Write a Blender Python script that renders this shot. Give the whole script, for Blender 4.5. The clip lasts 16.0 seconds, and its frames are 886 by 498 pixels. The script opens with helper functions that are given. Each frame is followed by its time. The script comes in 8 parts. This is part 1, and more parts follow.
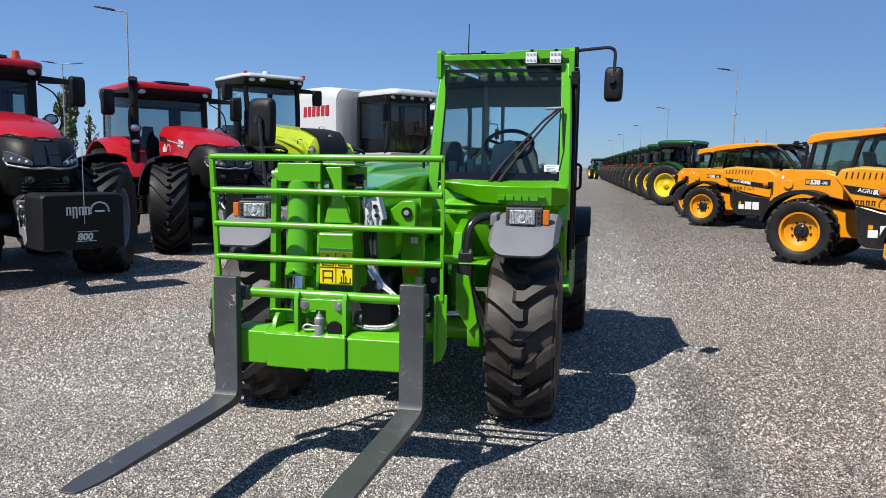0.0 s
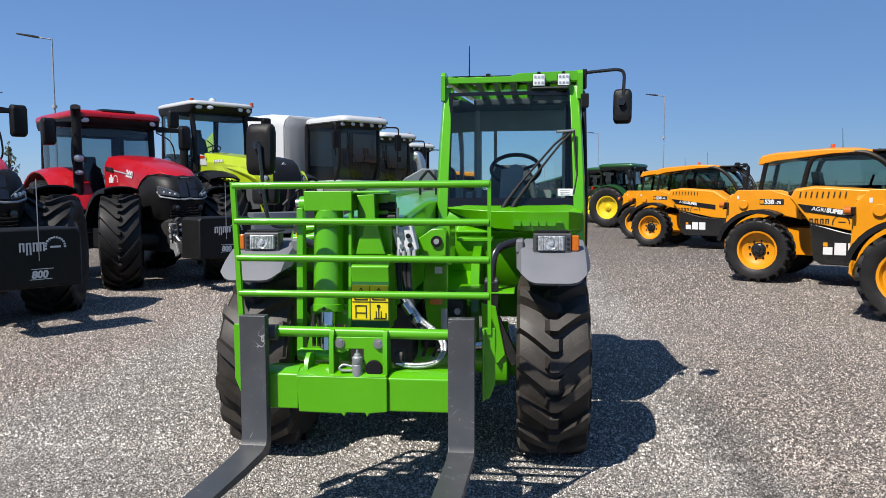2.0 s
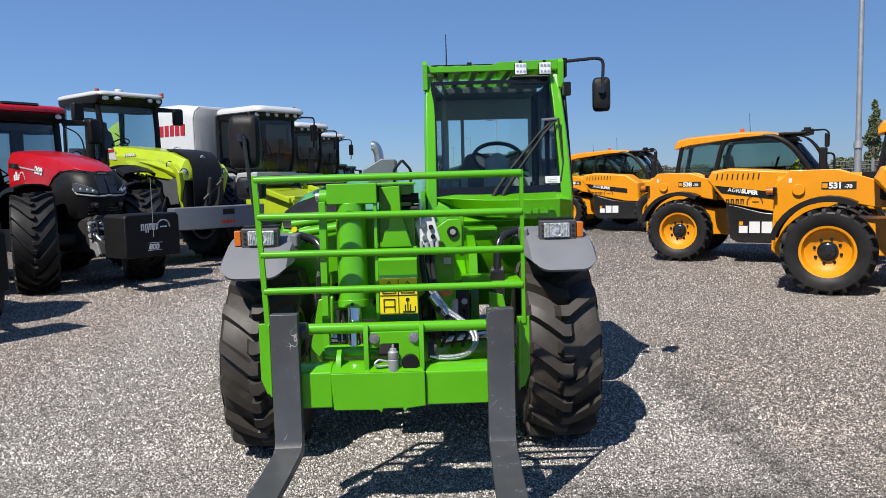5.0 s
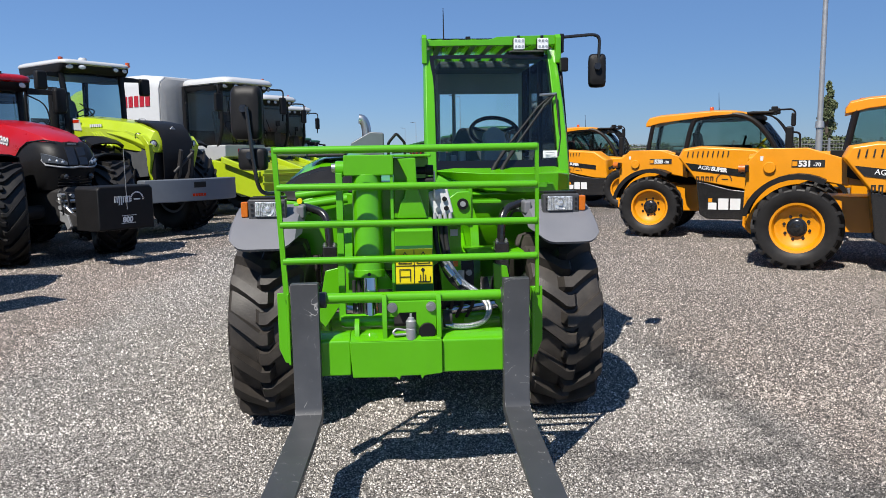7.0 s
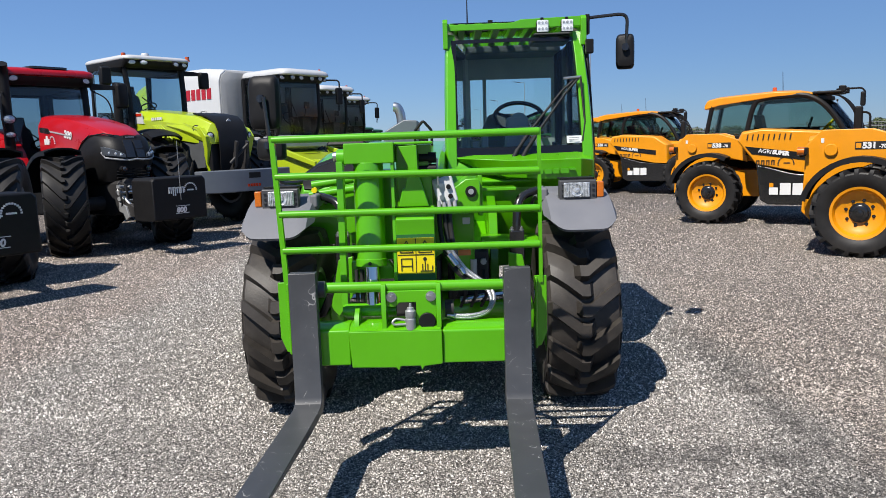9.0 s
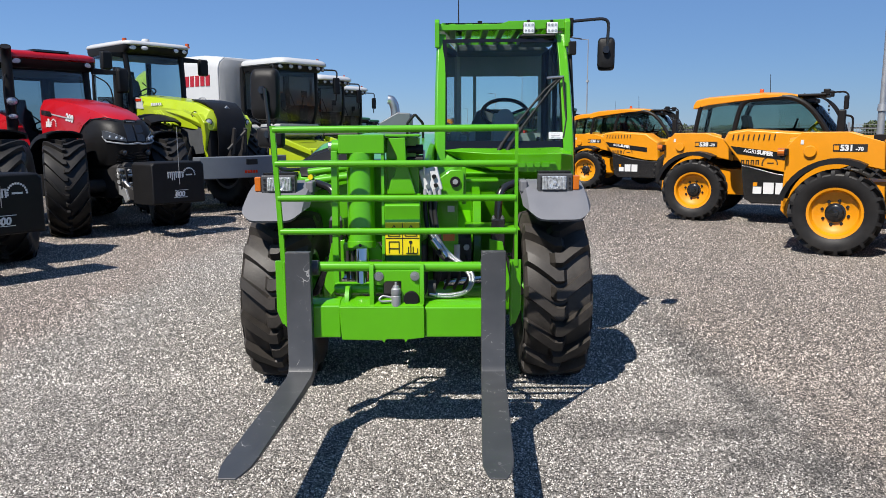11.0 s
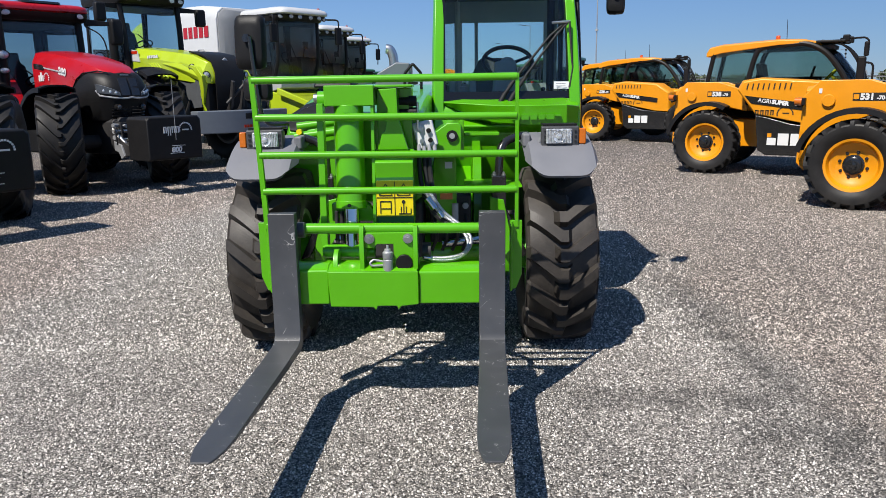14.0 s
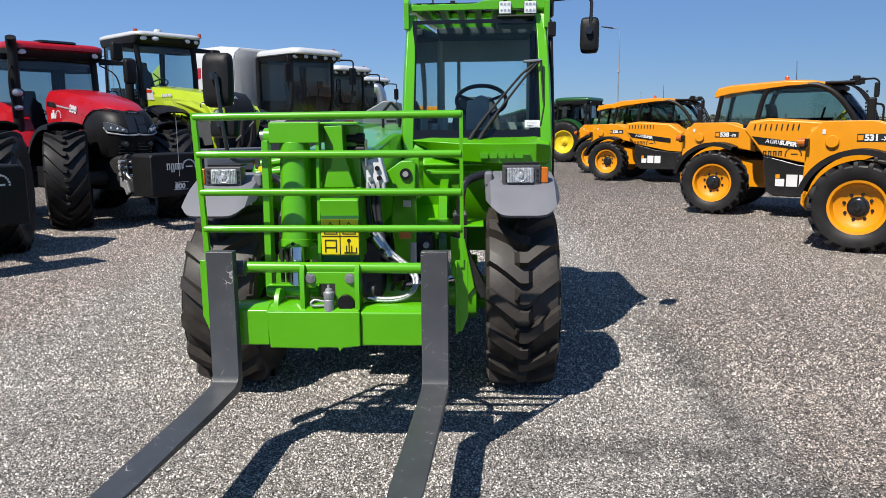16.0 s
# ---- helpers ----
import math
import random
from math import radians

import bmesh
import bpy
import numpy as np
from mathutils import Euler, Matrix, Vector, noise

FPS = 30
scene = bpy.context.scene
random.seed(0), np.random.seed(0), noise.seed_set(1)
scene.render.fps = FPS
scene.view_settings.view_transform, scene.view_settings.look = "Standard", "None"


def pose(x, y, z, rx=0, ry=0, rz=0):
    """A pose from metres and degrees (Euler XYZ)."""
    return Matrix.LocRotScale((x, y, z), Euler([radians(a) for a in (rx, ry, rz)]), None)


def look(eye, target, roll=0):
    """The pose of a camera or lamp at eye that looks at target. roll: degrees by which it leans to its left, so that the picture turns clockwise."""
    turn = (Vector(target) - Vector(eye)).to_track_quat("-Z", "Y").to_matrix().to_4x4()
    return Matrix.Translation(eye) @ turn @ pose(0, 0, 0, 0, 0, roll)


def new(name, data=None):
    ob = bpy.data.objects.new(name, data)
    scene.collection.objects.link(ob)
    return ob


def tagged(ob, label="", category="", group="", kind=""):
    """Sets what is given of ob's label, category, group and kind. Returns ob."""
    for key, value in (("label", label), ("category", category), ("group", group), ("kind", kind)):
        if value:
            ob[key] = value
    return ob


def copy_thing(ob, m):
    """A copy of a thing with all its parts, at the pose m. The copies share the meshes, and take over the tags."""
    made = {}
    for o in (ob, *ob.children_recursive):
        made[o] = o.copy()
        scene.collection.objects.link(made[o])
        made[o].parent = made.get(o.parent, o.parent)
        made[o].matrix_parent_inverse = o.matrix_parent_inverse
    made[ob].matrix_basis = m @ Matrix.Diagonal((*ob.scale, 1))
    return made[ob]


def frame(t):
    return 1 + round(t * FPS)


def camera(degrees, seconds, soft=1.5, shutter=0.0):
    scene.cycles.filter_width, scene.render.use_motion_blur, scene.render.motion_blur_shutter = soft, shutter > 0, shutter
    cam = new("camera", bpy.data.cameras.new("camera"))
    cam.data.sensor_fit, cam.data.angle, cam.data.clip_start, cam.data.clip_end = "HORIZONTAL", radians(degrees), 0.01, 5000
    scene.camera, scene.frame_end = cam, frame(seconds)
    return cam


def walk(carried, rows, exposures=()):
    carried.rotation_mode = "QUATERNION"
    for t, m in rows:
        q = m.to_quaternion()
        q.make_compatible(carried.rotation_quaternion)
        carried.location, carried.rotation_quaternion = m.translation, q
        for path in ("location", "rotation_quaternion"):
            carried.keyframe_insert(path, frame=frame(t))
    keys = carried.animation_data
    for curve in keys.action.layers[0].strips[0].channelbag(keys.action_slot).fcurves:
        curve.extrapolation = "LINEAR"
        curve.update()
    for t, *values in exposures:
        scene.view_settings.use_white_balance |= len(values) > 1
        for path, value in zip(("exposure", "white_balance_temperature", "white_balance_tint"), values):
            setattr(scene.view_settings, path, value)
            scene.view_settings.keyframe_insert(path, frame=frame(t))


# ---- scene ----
cam = camera(61.8, 16.0, soft=0.6)
PATH = [
    (0, (0.1, -0.05, 1.688), (-0.297, 1.898, 1.463), 0.8),
    (0.5, (-0.051, -0.103, 1.687), (-0.403, 1.855, 1.476), 0.4),
    (1, (-0.197, -0.012, 1.669), (-0.518, 1.952, 1.478), -0.0),
    (1.5, (-0.355, 0.105, 1.683), (-0.638, 2.077, 1.512), -0.2),
    (2, (-0.487, 0.086, 1.683), (-0.712, 2.067, 1.529), -0.2),
    (2.5, (-0.65, -0.009, 1.696), (-0.813, 1.979, 1.554), -0.3),
    (3, (-0.775, -0.088, 1.688), (-0.878, 1.905, 1.55), -0.5),
    (3.5, (-0.863, -0.068, 1.685), (-0.916, 1.926, 1.542), -0.8),
    (4, (-0.955, 0.041, 1.696), (-0.971, 2.035, 1.54), -1.3),
    (4.2, (-0.989, 0.086, 1.701), (-0.993, 2.079, 1.539), -1.4),
    (6.3, (-1.368, 0.04, 1.691), (-1.248, 2.023, 1.459), -1.0),
    (6.5, (-1.392, 0.032, 1.69), (-1.261, 2.013, 1.451), -0.9),
    (7, (-1.421, 0.015, 1.688), (-1.274, 1.993, 1.434), -0.9),
    (7.5, (-1.382, 0.037, 1.684), (-1.245, 2.014, 1.415), -1.1),
    (8, (-1.244, 0.084, 1.69), (-1.152, 2.063, 1.412), -1.3),
    (8.5, (-1.116, 0.101, 1.675), (-1.09, 2.081, 1.395), -1.7),
    (9, (-1.089, 0.075, 1.675), (-1.122, 2.055, 1.393), -1.8),
    (9.2, (-1.092, 0.03, 1.683), (-1.14, 2.01, 1.401), -1.8),
    (11.5, (-0.959, -0.291, 1.683), (-0.978, 1.683, 1.36), 0.0),
    (12, (-0.828, -0.282, 1.668), (-0.876, 1.687, 1.317), 0.4),
    (12.5, (-0.777, -0.258, 1.654), (-0.856, 1.703, 1.269), 0.3),
    (13, (-0.825, -0.195, 1.664), (-0.913, 1.759, 1.248), -0.1),
    (13.5, (-0.915, -0.083, 1.681), (-0.983, 1.869, 1.251), -0.6),
    (14, (-0.966, 0.008, 1.673), (-1.006, 1.962, 1.246), -0.8),
    (14.5, (-0.924, 0.039, 1.658), (-0.949, 1.996, 1.248), -0.7),
    (15, (-0.752, 0.109, 1.661), (-0.786, 2.073, 1.281), -0.4),
    (15.5, (-0.61, 0.129, 1.65), (-0.677, 2.097, 1.301), -0.4),
    (16, (-0.571, 0.127, 1.659), (-0.676, 2.098, 1.334), -0.5),
]
walk(cam, [(t, look(eye, target, roll)) for t, eye, target, roll in PATH])


# ---- light: clear midday sky and one sun ----
world = bpy.data.worlds.new("sky")
scene.world = world
world.use_nodes = True
SUN_FROM = Vector((-0.43, -0.60, 1.0)).normalized()
SUN_EL = math.asin(SUN_FROM.z)
SUN_AZ = math.atan2(SUN_FROM.x, SUN_FROM.y)
wn = world.node_tree.nodes
sky = wn.new("ShaderNodeTexSky")
sky.sky_type = "NISHITA"
sky.sun_disc = False
sky.sun_elevation = SUN_EL
sky.sun_rotation = -SUN_AZ
sky.air_density = 1.0
sky.dust_density = 0.0
sky.ozone_density = 2.0
tint = wn.new("ShaderNodeMix")
tint.data_type, tint.blend_type = "RGBA", "MULTIPLY"
tint.inputs[0].default_value = 1.0
tint.inputs[7].default_value = (0.80, 1.05, 1.55, 1)
world.node_tree.links.new(sky.outputs[0], tint.inputs[6])
haze = wn.new("ShaderNodeMix")
haze.data_type = "RGBA"
haze.inputs[0].default_value = 0.40
haze.inputs[7].default_value = (2.95, 5.7, 10.6, 1)
world.node_tree.links.new(tint.outputs[2], haze.inputs[6])
world.node_tree.links.new(haze.outputs[2], wn["Background"].inputs[0])
wn["Background"].inputs[1].default_value = 0.0445
sun = new("sun", bpy.data.lights.new("sun", "SUN"))
sun.data.energy = 5.0
sun.data.angle = radians(0.53)
sun.data.color = (1.0, 0.95, 0.88)
sun.matrix_world = look(SUN_FROM * 60, (0, 0, 0))
scene.view_settings.exposure = 0.52

# ---- material helpers ----


def mat(name, base, rough=0.5, metal=0.0, coat=0.0, var=0.08, scale=6.0, bump=0.0, bscale=150.0, dust=0.0, emit=0.0, spec=0.5):
    """A painted, moulded or bare surface: two scales of variation, fine relief, a film of dust."""
    m = bpy.data.materials.new(name)
    m.use_nodes = True
    nt = m.node_tree
    nd, ln = nt.nodes, nt.links
    b = nd["Principled BSDF"]
    tc = nd.new("ShaderNodeTexCoord")
    n1 = nd.new("ShaderNodeTexNoise")
    n1.inputs["Scale"].default_value = scale
    n1.inputs["Detail"].default_value = 6
    n1.inputs["Roughness"].default_value = 0.65
    ln.new(tc.outputs["Object"], n1.inputs["Vector"])
    ramp = nd.new("ShaderNodeValToRGB")
    c = Vector(base)
    ramp.color_ramp.elements[0].position = 0.3
    ramp.color_ramp.elements[1].position = 0.7
    ramp.color_ramp.elements[0].color = (*(c * (1 - var)), 1)
    ramp.color_ramp.elements[1].color = (*[min(1, v) for v in c * (1 + var)], 1)
    ln.new(n1.outputs["Fac"], ramp.inputs["Fac"])
    col = ramp.outputs["Color"]
    if dust > 0:
        n2 = nd.new("ShaderNodeTexNoise")
        n2.inputs["Scale"].default_value = 3.1
        n2.inputs["Detail"].default_value = 9
        n2.inputs["Roughness"].default_value = 0.7
        ln.new(tc.outputs["Object"], n2.inputs["Vector"])
        mr = nd.new("ShaderNodeMapRange")
        mr.inputs["From Min"].default_value = 0.42
        mr.inputs["From Max"].default_value = 0.75
        mr.inputs["To Min"].default_value = dust * 0.25
        mr.inputs["To Max"].default_value = dust
        ln.new(n2.outputs["Fac"], mr.inputs["Value"])
        mx = nd.new("ShaderNodeMix")
        mx.data_type = "RGBA"
        mx.inputs[7].default_value = (0.25, 0.215, 0.175, 1)
        ln.new(mr.outputs[0], mx.inputs[0])
        ln.new(col, mx.inputs[6])
        col = mx.outputs[2]
    ln.new(col, b.inputs["Base Color"])
    rr = nd.new("ShaderNodeMapRange")
    rr.inputs["To Min"].default_value = max(0.02, rough * 0.8)
    rr.inputs["To Max"].default_value = min(1, rough * 1.25)
    ln.new(n1.outputs["Fac"], rr.inputs["Value"])
    ln.new(rr.outputs[0], b.inputs["Roughness"])
    b.inputs["Metallic"].default_value = metal
    b.inputs["Specular IOR Level"].default_value = spec
    b.inputs["Coat Weight"].default_value = coat
    b.inputs["Coat Roughness"].default_value = 0.06
    if bump > 0:
        n3 = nd.new("ShaderNodeTexNoise")
        n3.inputs["Scale"].default_value = bscale
        n3.inputs["Detail"].default_value = 3
        ln.new(tc.outputs["Object"], n3.inputs["Vector"])
        bp = nd.new("ShaderNodeBump")
        bp.inputs["Strength"].default_value = bump
        bp.inputs["Distance"].default_value = 0.004
        ln.new(n3.outputs["Fac"], bp.inputs["Height"])
        ln.new(bp.outputs[0], b.inputs["Normal"])
    if emit > 0:
        b.inputs["Emission Color"].default_value = (*base, 1)
        b.inputs["Emission Strength"].default_value = emit
    return m


def glass(name, tint, rough=0.0, alpha=0.5):
    """Thin window glass: part clear, part tinted, with a mirror-like gloss."""
    m = bpy.data.materials.new(name)
    m.use_nodes = True
    nt = m.node_tree
    nd, ln = nt.nodes, nt.links
    out = nd["Material Output"]
    nd.remove(nd["Principled BSDF"])
    tr = nd.new("ShaderNodeBsdfTransparent")
    tr.inputs[0].default_value = (*tint, 1)
    gl = nd.new("ShaderNodeBsdfGlossy")
    gl.inputs["Roughness"].default_value = 0.03
    fr = nd.new("ShaderNodeFresnel")
    fr.inputs[0].default_value = 1.55
    mx = nd.new("ShaderNodeMixShader")
    ln.new(fr.outputs[0], mx.inputs[0])
    ln.new(tr.outputs[0], mx.inputs[1])
    ln.new(gl.outputs[0], mx.inputs[2])
    ln.new(mx.outputs[0], out.inputs[0])
    return m


# ---- mesh helpers ----


def box(bm, x0, x1, y0, y1, z0, z1, m=None):
    vs = [bm.verts.new((x, y, z)) for x in (x0, x1) for y in (y0, y1) for z in (z0, z1)]
    for f in ((0, 1, 3, 2), (4, 6, 7, 5), (0, 4, 5, 1), (2, 3, 7, 6), (0, 2, 6, 4), (1, 5, 7, 3)):
        bm.faces.new([vs[i] for i in f])
    if m is not None:
        for v in vs:
            v.co = m @ v.co
    return bm


def prism(bm, pts, a0, a1, axis="x"):
    """A closed outline swept from a0 to a1 along an axis: pts are (y, z), (x, z) or (x, y)."""
    def at(p, a):
        if axis == "x":
            return (a, p[0], p[1])
        if axis == "y":
            return (p[0], a, p[1])
        return (p[0], p[1], a)
    lo = [bm.verts.new(at(p, a0)) for p in pts]
    hi = [bm.verts.new(at(p, a1)) for p in pts]
    n = len(pts)
    bm.faces.new(lo)
    bm.faces.new(list(reversed(hi)))
    for i in range(n):
        bm.faces.new((lo[i], hi[i], hi[(i + 1) % n], lo[(i + 1) % n]))
    return bm


def loft(bm, rings, cap=True):
    """Skin over rings of equally many points."""
    rs = [[bm.verts.new(p) for p in r] for r in rings]
    n = len(rs[0])
    for a, b in zip(rs, rs[1:]):
        for i in range(n):
            bm.faces.new((a[i], a[(i + 1) % n], b[(i + 1) % n], b[i]))
    if cap:
        bm.faces.new(list(reversed(rs[0])))
        bm.faces.new(rs[-1])
    return bm


def rod(bm, p0, p1, r0, r1=None, seg=14, cap=True):
    p0, p1 = Vector(p0), Vector(p1)
    r1 = r0 if r1 is None else r1
    d = (p1 - p0).normalized()
    u = d.orthogonal().normalized()
    v = d.cross(u)
    rings = []
    for p, r in ((p0, r0), (p1, r1)):
        rings.append([p + (u * math.cos(2 * math.pi * i / seg) + v * math.sin(2 * math.pi * i / seg)) * r for i in range(seg)])
    return loft(bm, rings, cap)


def tube(bm, pts, r, seg=10, bend=0.0):
    """A round bar along a line of points, its corners rounded by bend."""
    pts = [Vector(p) for p in pts]
    if bend > 0:
        out = [pts[0]]
        for a, b, c in zip(pts, pts[1:], pts[2:]):
            d0 = min(bend, (a - b).length * 0.48)
            d1 = min(bend, (c - b).length * 0.48)
            s, e = b + (a - b).normalized() * d0, b + (c - b).normalized() * d1
            for k in range(6):
                t = k / 5
                out.append(s * (1 - t) ** 2 + b * 2 * t * (1 - t) + e * t * t)
        out.append(pts[-1])
        pts = out
    rings, u = [], None
    for i, p in enumerate(pts):
        d = (pts[min(i + 1, len(pts) - 1)] - pts[max(i - 1, 0)]).normalized()
        u = d.orthogonal().normalized() if u is None else (u - d * u.dot(d)).normalized()
        v = d.cross(u)
        rings.append([p + (u * math.cos(2 * math.pi * k / seg) + v * math.sin(2 * math.pi * k / seg)) * r for k in range(seg)])
    return loft(bm, rings)


def lathe(bm, prof, seg=40, axis="x", centre=(0, 0, 0), closed=False):
    """Turn a profile of (along, radius) round an axis."""
    c = Vector(centre)
    rings = []
    for k in range(seg):
        a = 2 * math.pi * k / seg
        ring = []
        for h, r in prof:
            if axis == "x":
                p = (h, -r * math.cos(a), r * math.sin(a))
            elif axis == "y":
                p = (r * math.cos(a), h, r * math.sin(a))
            else:
                p = (r * math.cos(a), r * math.sin(a), h)
            ring.append(bm.verts.new(c + Vector(p)))
        rings.append(ring)
    n = len(prof)
    for k in range(seg):
        a, b = rings[k], rings[(k + 1) % seg]
        for i in range(n if closed else n - 1):
            bm.faces.new((a[i], a[(i + 1) % n], b[(i + 1) % n], b[i]))
    return bm


def sheet(bm, grid, thick=0.0):
    """A surface through a grid of points; with a thickness along the normals it becomes a shell."""
    vs = [[bm.verts.new(p) for p in row] for row in grid]
    fs = []
    for a, b in zip(vs, vs[1:]):
        for i in range(len(a) - 1):
            fs.append(bm.faces.new((a[i], a[i + 1], b[i + 1], b[i])))
    if thick:
        bm.normal_update()
        bmesh.ops.solidify(bm, geom=fs, thickness=thick)
    return bm


def finish(bm, name, material, smooth=35):
    bmesh.ops.recalc_face_normals(bm, faces=bm.faces)
    me = bpy.data.meshes.new(name)
    bm.to_mesh(me)
    bm.free()
    me.materials.append(material)
    for p in me.polygons:
        p.use_smooth = True
    me.set_sharp_from_angle(angle=radians(smooth))
    return me


def part(name, bm, material, parent=None, label="", bevel=0.0, smooth=35, at=None):
    """One mesh object, under a thing or a part. bm: a bmesh, or a mesh made before."""
    me = bm if isinstance(bm, bpy.types.Mesh) else finish(bm, name, material, smooth)
    ob = new(name, me)
    if parent is not None:
        ob.parent = parent
    if at is not None:
        ob.matrix_basis = at
    if label:
        ob["label"] = label
    if bevel:
        md = ob.modifiers.new("edge", "BEVEL")
        md.width, md.segments, md.limit_method, md.angle_limit = bevel, 2, "ANGLE", radians(40)
        md.harden_normals = True
    return ob


def thing(name, m, label, category, group="", kind=""):
    """An empty at the base of a thing made of parts."""
    ob = new(name)
    ob.empty_display_size = 0.2
    ob.matrix_basis = m
    return tagged(ob, label, category, group, kind)


def B():
    return bmesh.new()


def lettering(text, size, material, m, depth=0.002, shear=0.0, bold=0.0):
    """Words as a flat mesh, lower left corner at the pose m, read along its x, facing its z."""
    cu = bpy.data.curves.new("lettering", "FONT")
    cu.body, cu.size, cu.extrude, cu.shear, cu.offset, cu.resolution_u = text, size, depth, shear, bold, 3
    ob = bpy.data.objects.new("lettering", cu)
    me = bpy.data.meshes.new_from_object(ob)
    bpy.data.objects.remove(ob)
    bm = bmesh.new()
    bm.from_mesh(me)
    bm.transform(m)
    return bm


def tyre_mesh(R, W, rim, n, sweep, wide, depth, material, reach=0.03, curve=1.0):
    """A tyre turned in one piece: sidewalls, and a tread of two staggered rows of swept bars."""
    bm = B()
    pitch = 2 * math.pi / n
    w = min(wide / R, pitch * 0.46)
    e = w * 0.14
    cols = [(0, 0, 0), (e, 1, 0), (w - e, 1, 0), (w, 0, 0), (pitch / 2, 0, 0), (pitch / 2 + e, 0, 1), (pitch / 2 + w - e, 0, 1), (pitch / 2 + w, 0, 1 * 0)]
    base = R - depth
    # (across, radius without bars, share of the bar's height, bar belongs to a row)
    lat = [(-0.36, rim * 0.97, 0), (-0.42, rim * 1.04, 0), (-0.485, rim + (R - rim) * 0.3, 0), (-0.505, rim + (R - rim) * 0.5, 0),
           (-0.500, rim + (R - rim) * 0.68, 0.12), (-0.485, base - 0.055 * R, 0.75), (-0.455, base - 0.02 * R, 0.95), (-0.36, base - 0.006 * R, 1), (-0.24, base, 1), (-0.12, base, 1), (-0.055, base, 1), (-reach, base, 1)]
    lat = lat + [(0.0, base, 1)] + [(-x, r, k) for x, r, k in reversed(lat)]
    rings = []
    for k in range(n):
        for f, left, right in cols:
            ring = []
            for x, r, share in lat:
                s = min(1.0, max(0.0, abs(x) - 0.05) / 0.41) ** curve
                ang = k * pitch + f + sweep * s
                on = 0.0
                if x <= reach + 1e-6:
                    on = max(on, left)
                if x >= -reach - 1e-6:
                    on = max(on, right)
                rr = r + depth * share * on
                ring.append(bm.verts.new((x * W, -rr * math.cos(ang), rr * math.sin(ang))))
            rings.append(ring)
    m = len(rings)
    for k in range(m):
        a, b = rings[k], rings[(k + 1) % m]
        for i in range(len(lat) - 1):
            bm.faces.new((a[i], a[i + 1], b[i + 1], b[i]))
    return finish(bm, "tyre", material, 32)


def rim_mesh(rim, W, material, dish=0.1, bolts=8, hub=0.12):
    """A dished disc wheel; its outer side looks to -x."""
    bm = B()
    o = -0.40 * W
    prof = [(o + dish * W * 3.2, hub), (o + dish * W * 3.0, rim * 0.55), (o + dish * W * 2.2, rim * 0.70), (o + dish * W * 1.9, rim * 0.84),
            (o + 0.05 * W, rim * 0.90), (o + 0.01 * W, rim * 0.93), (o - 0.01 * W, rim * 1.03), (o + 0.05 * W, rim * 1.04),
            (0.36 * W, rim * 0.98), (0.39 * W, rim * 1.03), (0.385 * W, rim * 0.9), (o + dish * W * 3.6, rim * 0.8), (o + dish * W * 3.6, hub)]
    lathe(bm, prof, 40, closed=True)
    return finish(bm, "rim", material, 30)


def hub_mesh(rim, W, material, dish=0.1, r=0.16, out=0.06, bolts=8, ring=0.24):
    bm = B()
    o = -0.40 * W + dish * W * 3.1
    lathe(bm, [(o + 0.05, r * 1.1), (o - out * 0.3, r * 1.1), (o - out * 0.4, r * 0.9), (o - out * 1.2, r * 0.85), (o - out * 1.4, r * 0.7),
               (o - out * 1.4, r * 0.4), (o - out * 2.0, r * 0.36), (o - out * 2.1, 0.0)], 24)
    for k in range(bolts):
        a = 2 * math.pi * k / bolts
        y, z = -ring * math.cos(a), ring * math.sin(a)
        rod(bm, (o + 0.02, y, z), (o - 0.025, y, z), 0.016, seg=6)
    return finish(bm, "hub", material, 30)


def bolt_ring(W, material, dish, bolts, ring):
    """One bolt, and the places of all bolts of a wheel."""
    o = -0.40 * W + dish * W * 3.1
    bm = B()
    rod(bm, (0.02, 0, 0), (-0.010, 0, 0), 0.022, seg=12)
    rod(bm, (-0.009, 0, 0), (-0.028, 0, 0), 0.015, seg=6)
    me = finish(bm, "bolt", material, 30)
    return me, [pose(o, -ring * math.cos(2 * math.pi * k / bolts), ring * math.sin(2 * math.pi * k / bolts)) for k in range(bolts)]


def add_wheel(parent, kit, x, y, z, out=-1, spin=0.0, steer=0.0):
    """A wheel from a kit of meshes (rim, tyre, hub). out: the side to which its disc looks."""
    turn = 0 if out < 0 else 180
    m = pose(x, y, z, 0, 0, turn + steer) @ pose(0, 0, 0, spin, 0, 0)
    w = part("wheel", kit[0], None, parent, at=m)
    # the bars of the tread point the same way on both sides
    part("tyre", kit[1], None, w, at=pose(0, 0, 0, 0, 0, 0) if out < 0 else pose(0, 0, 0, 0, 0, 180))
    part("hub", kit[2], None, w)
    if len(kit) > 3:
        for p in kit[3][1]:
            part("bolt", kit[3][0], None, w, at=p)
    return w


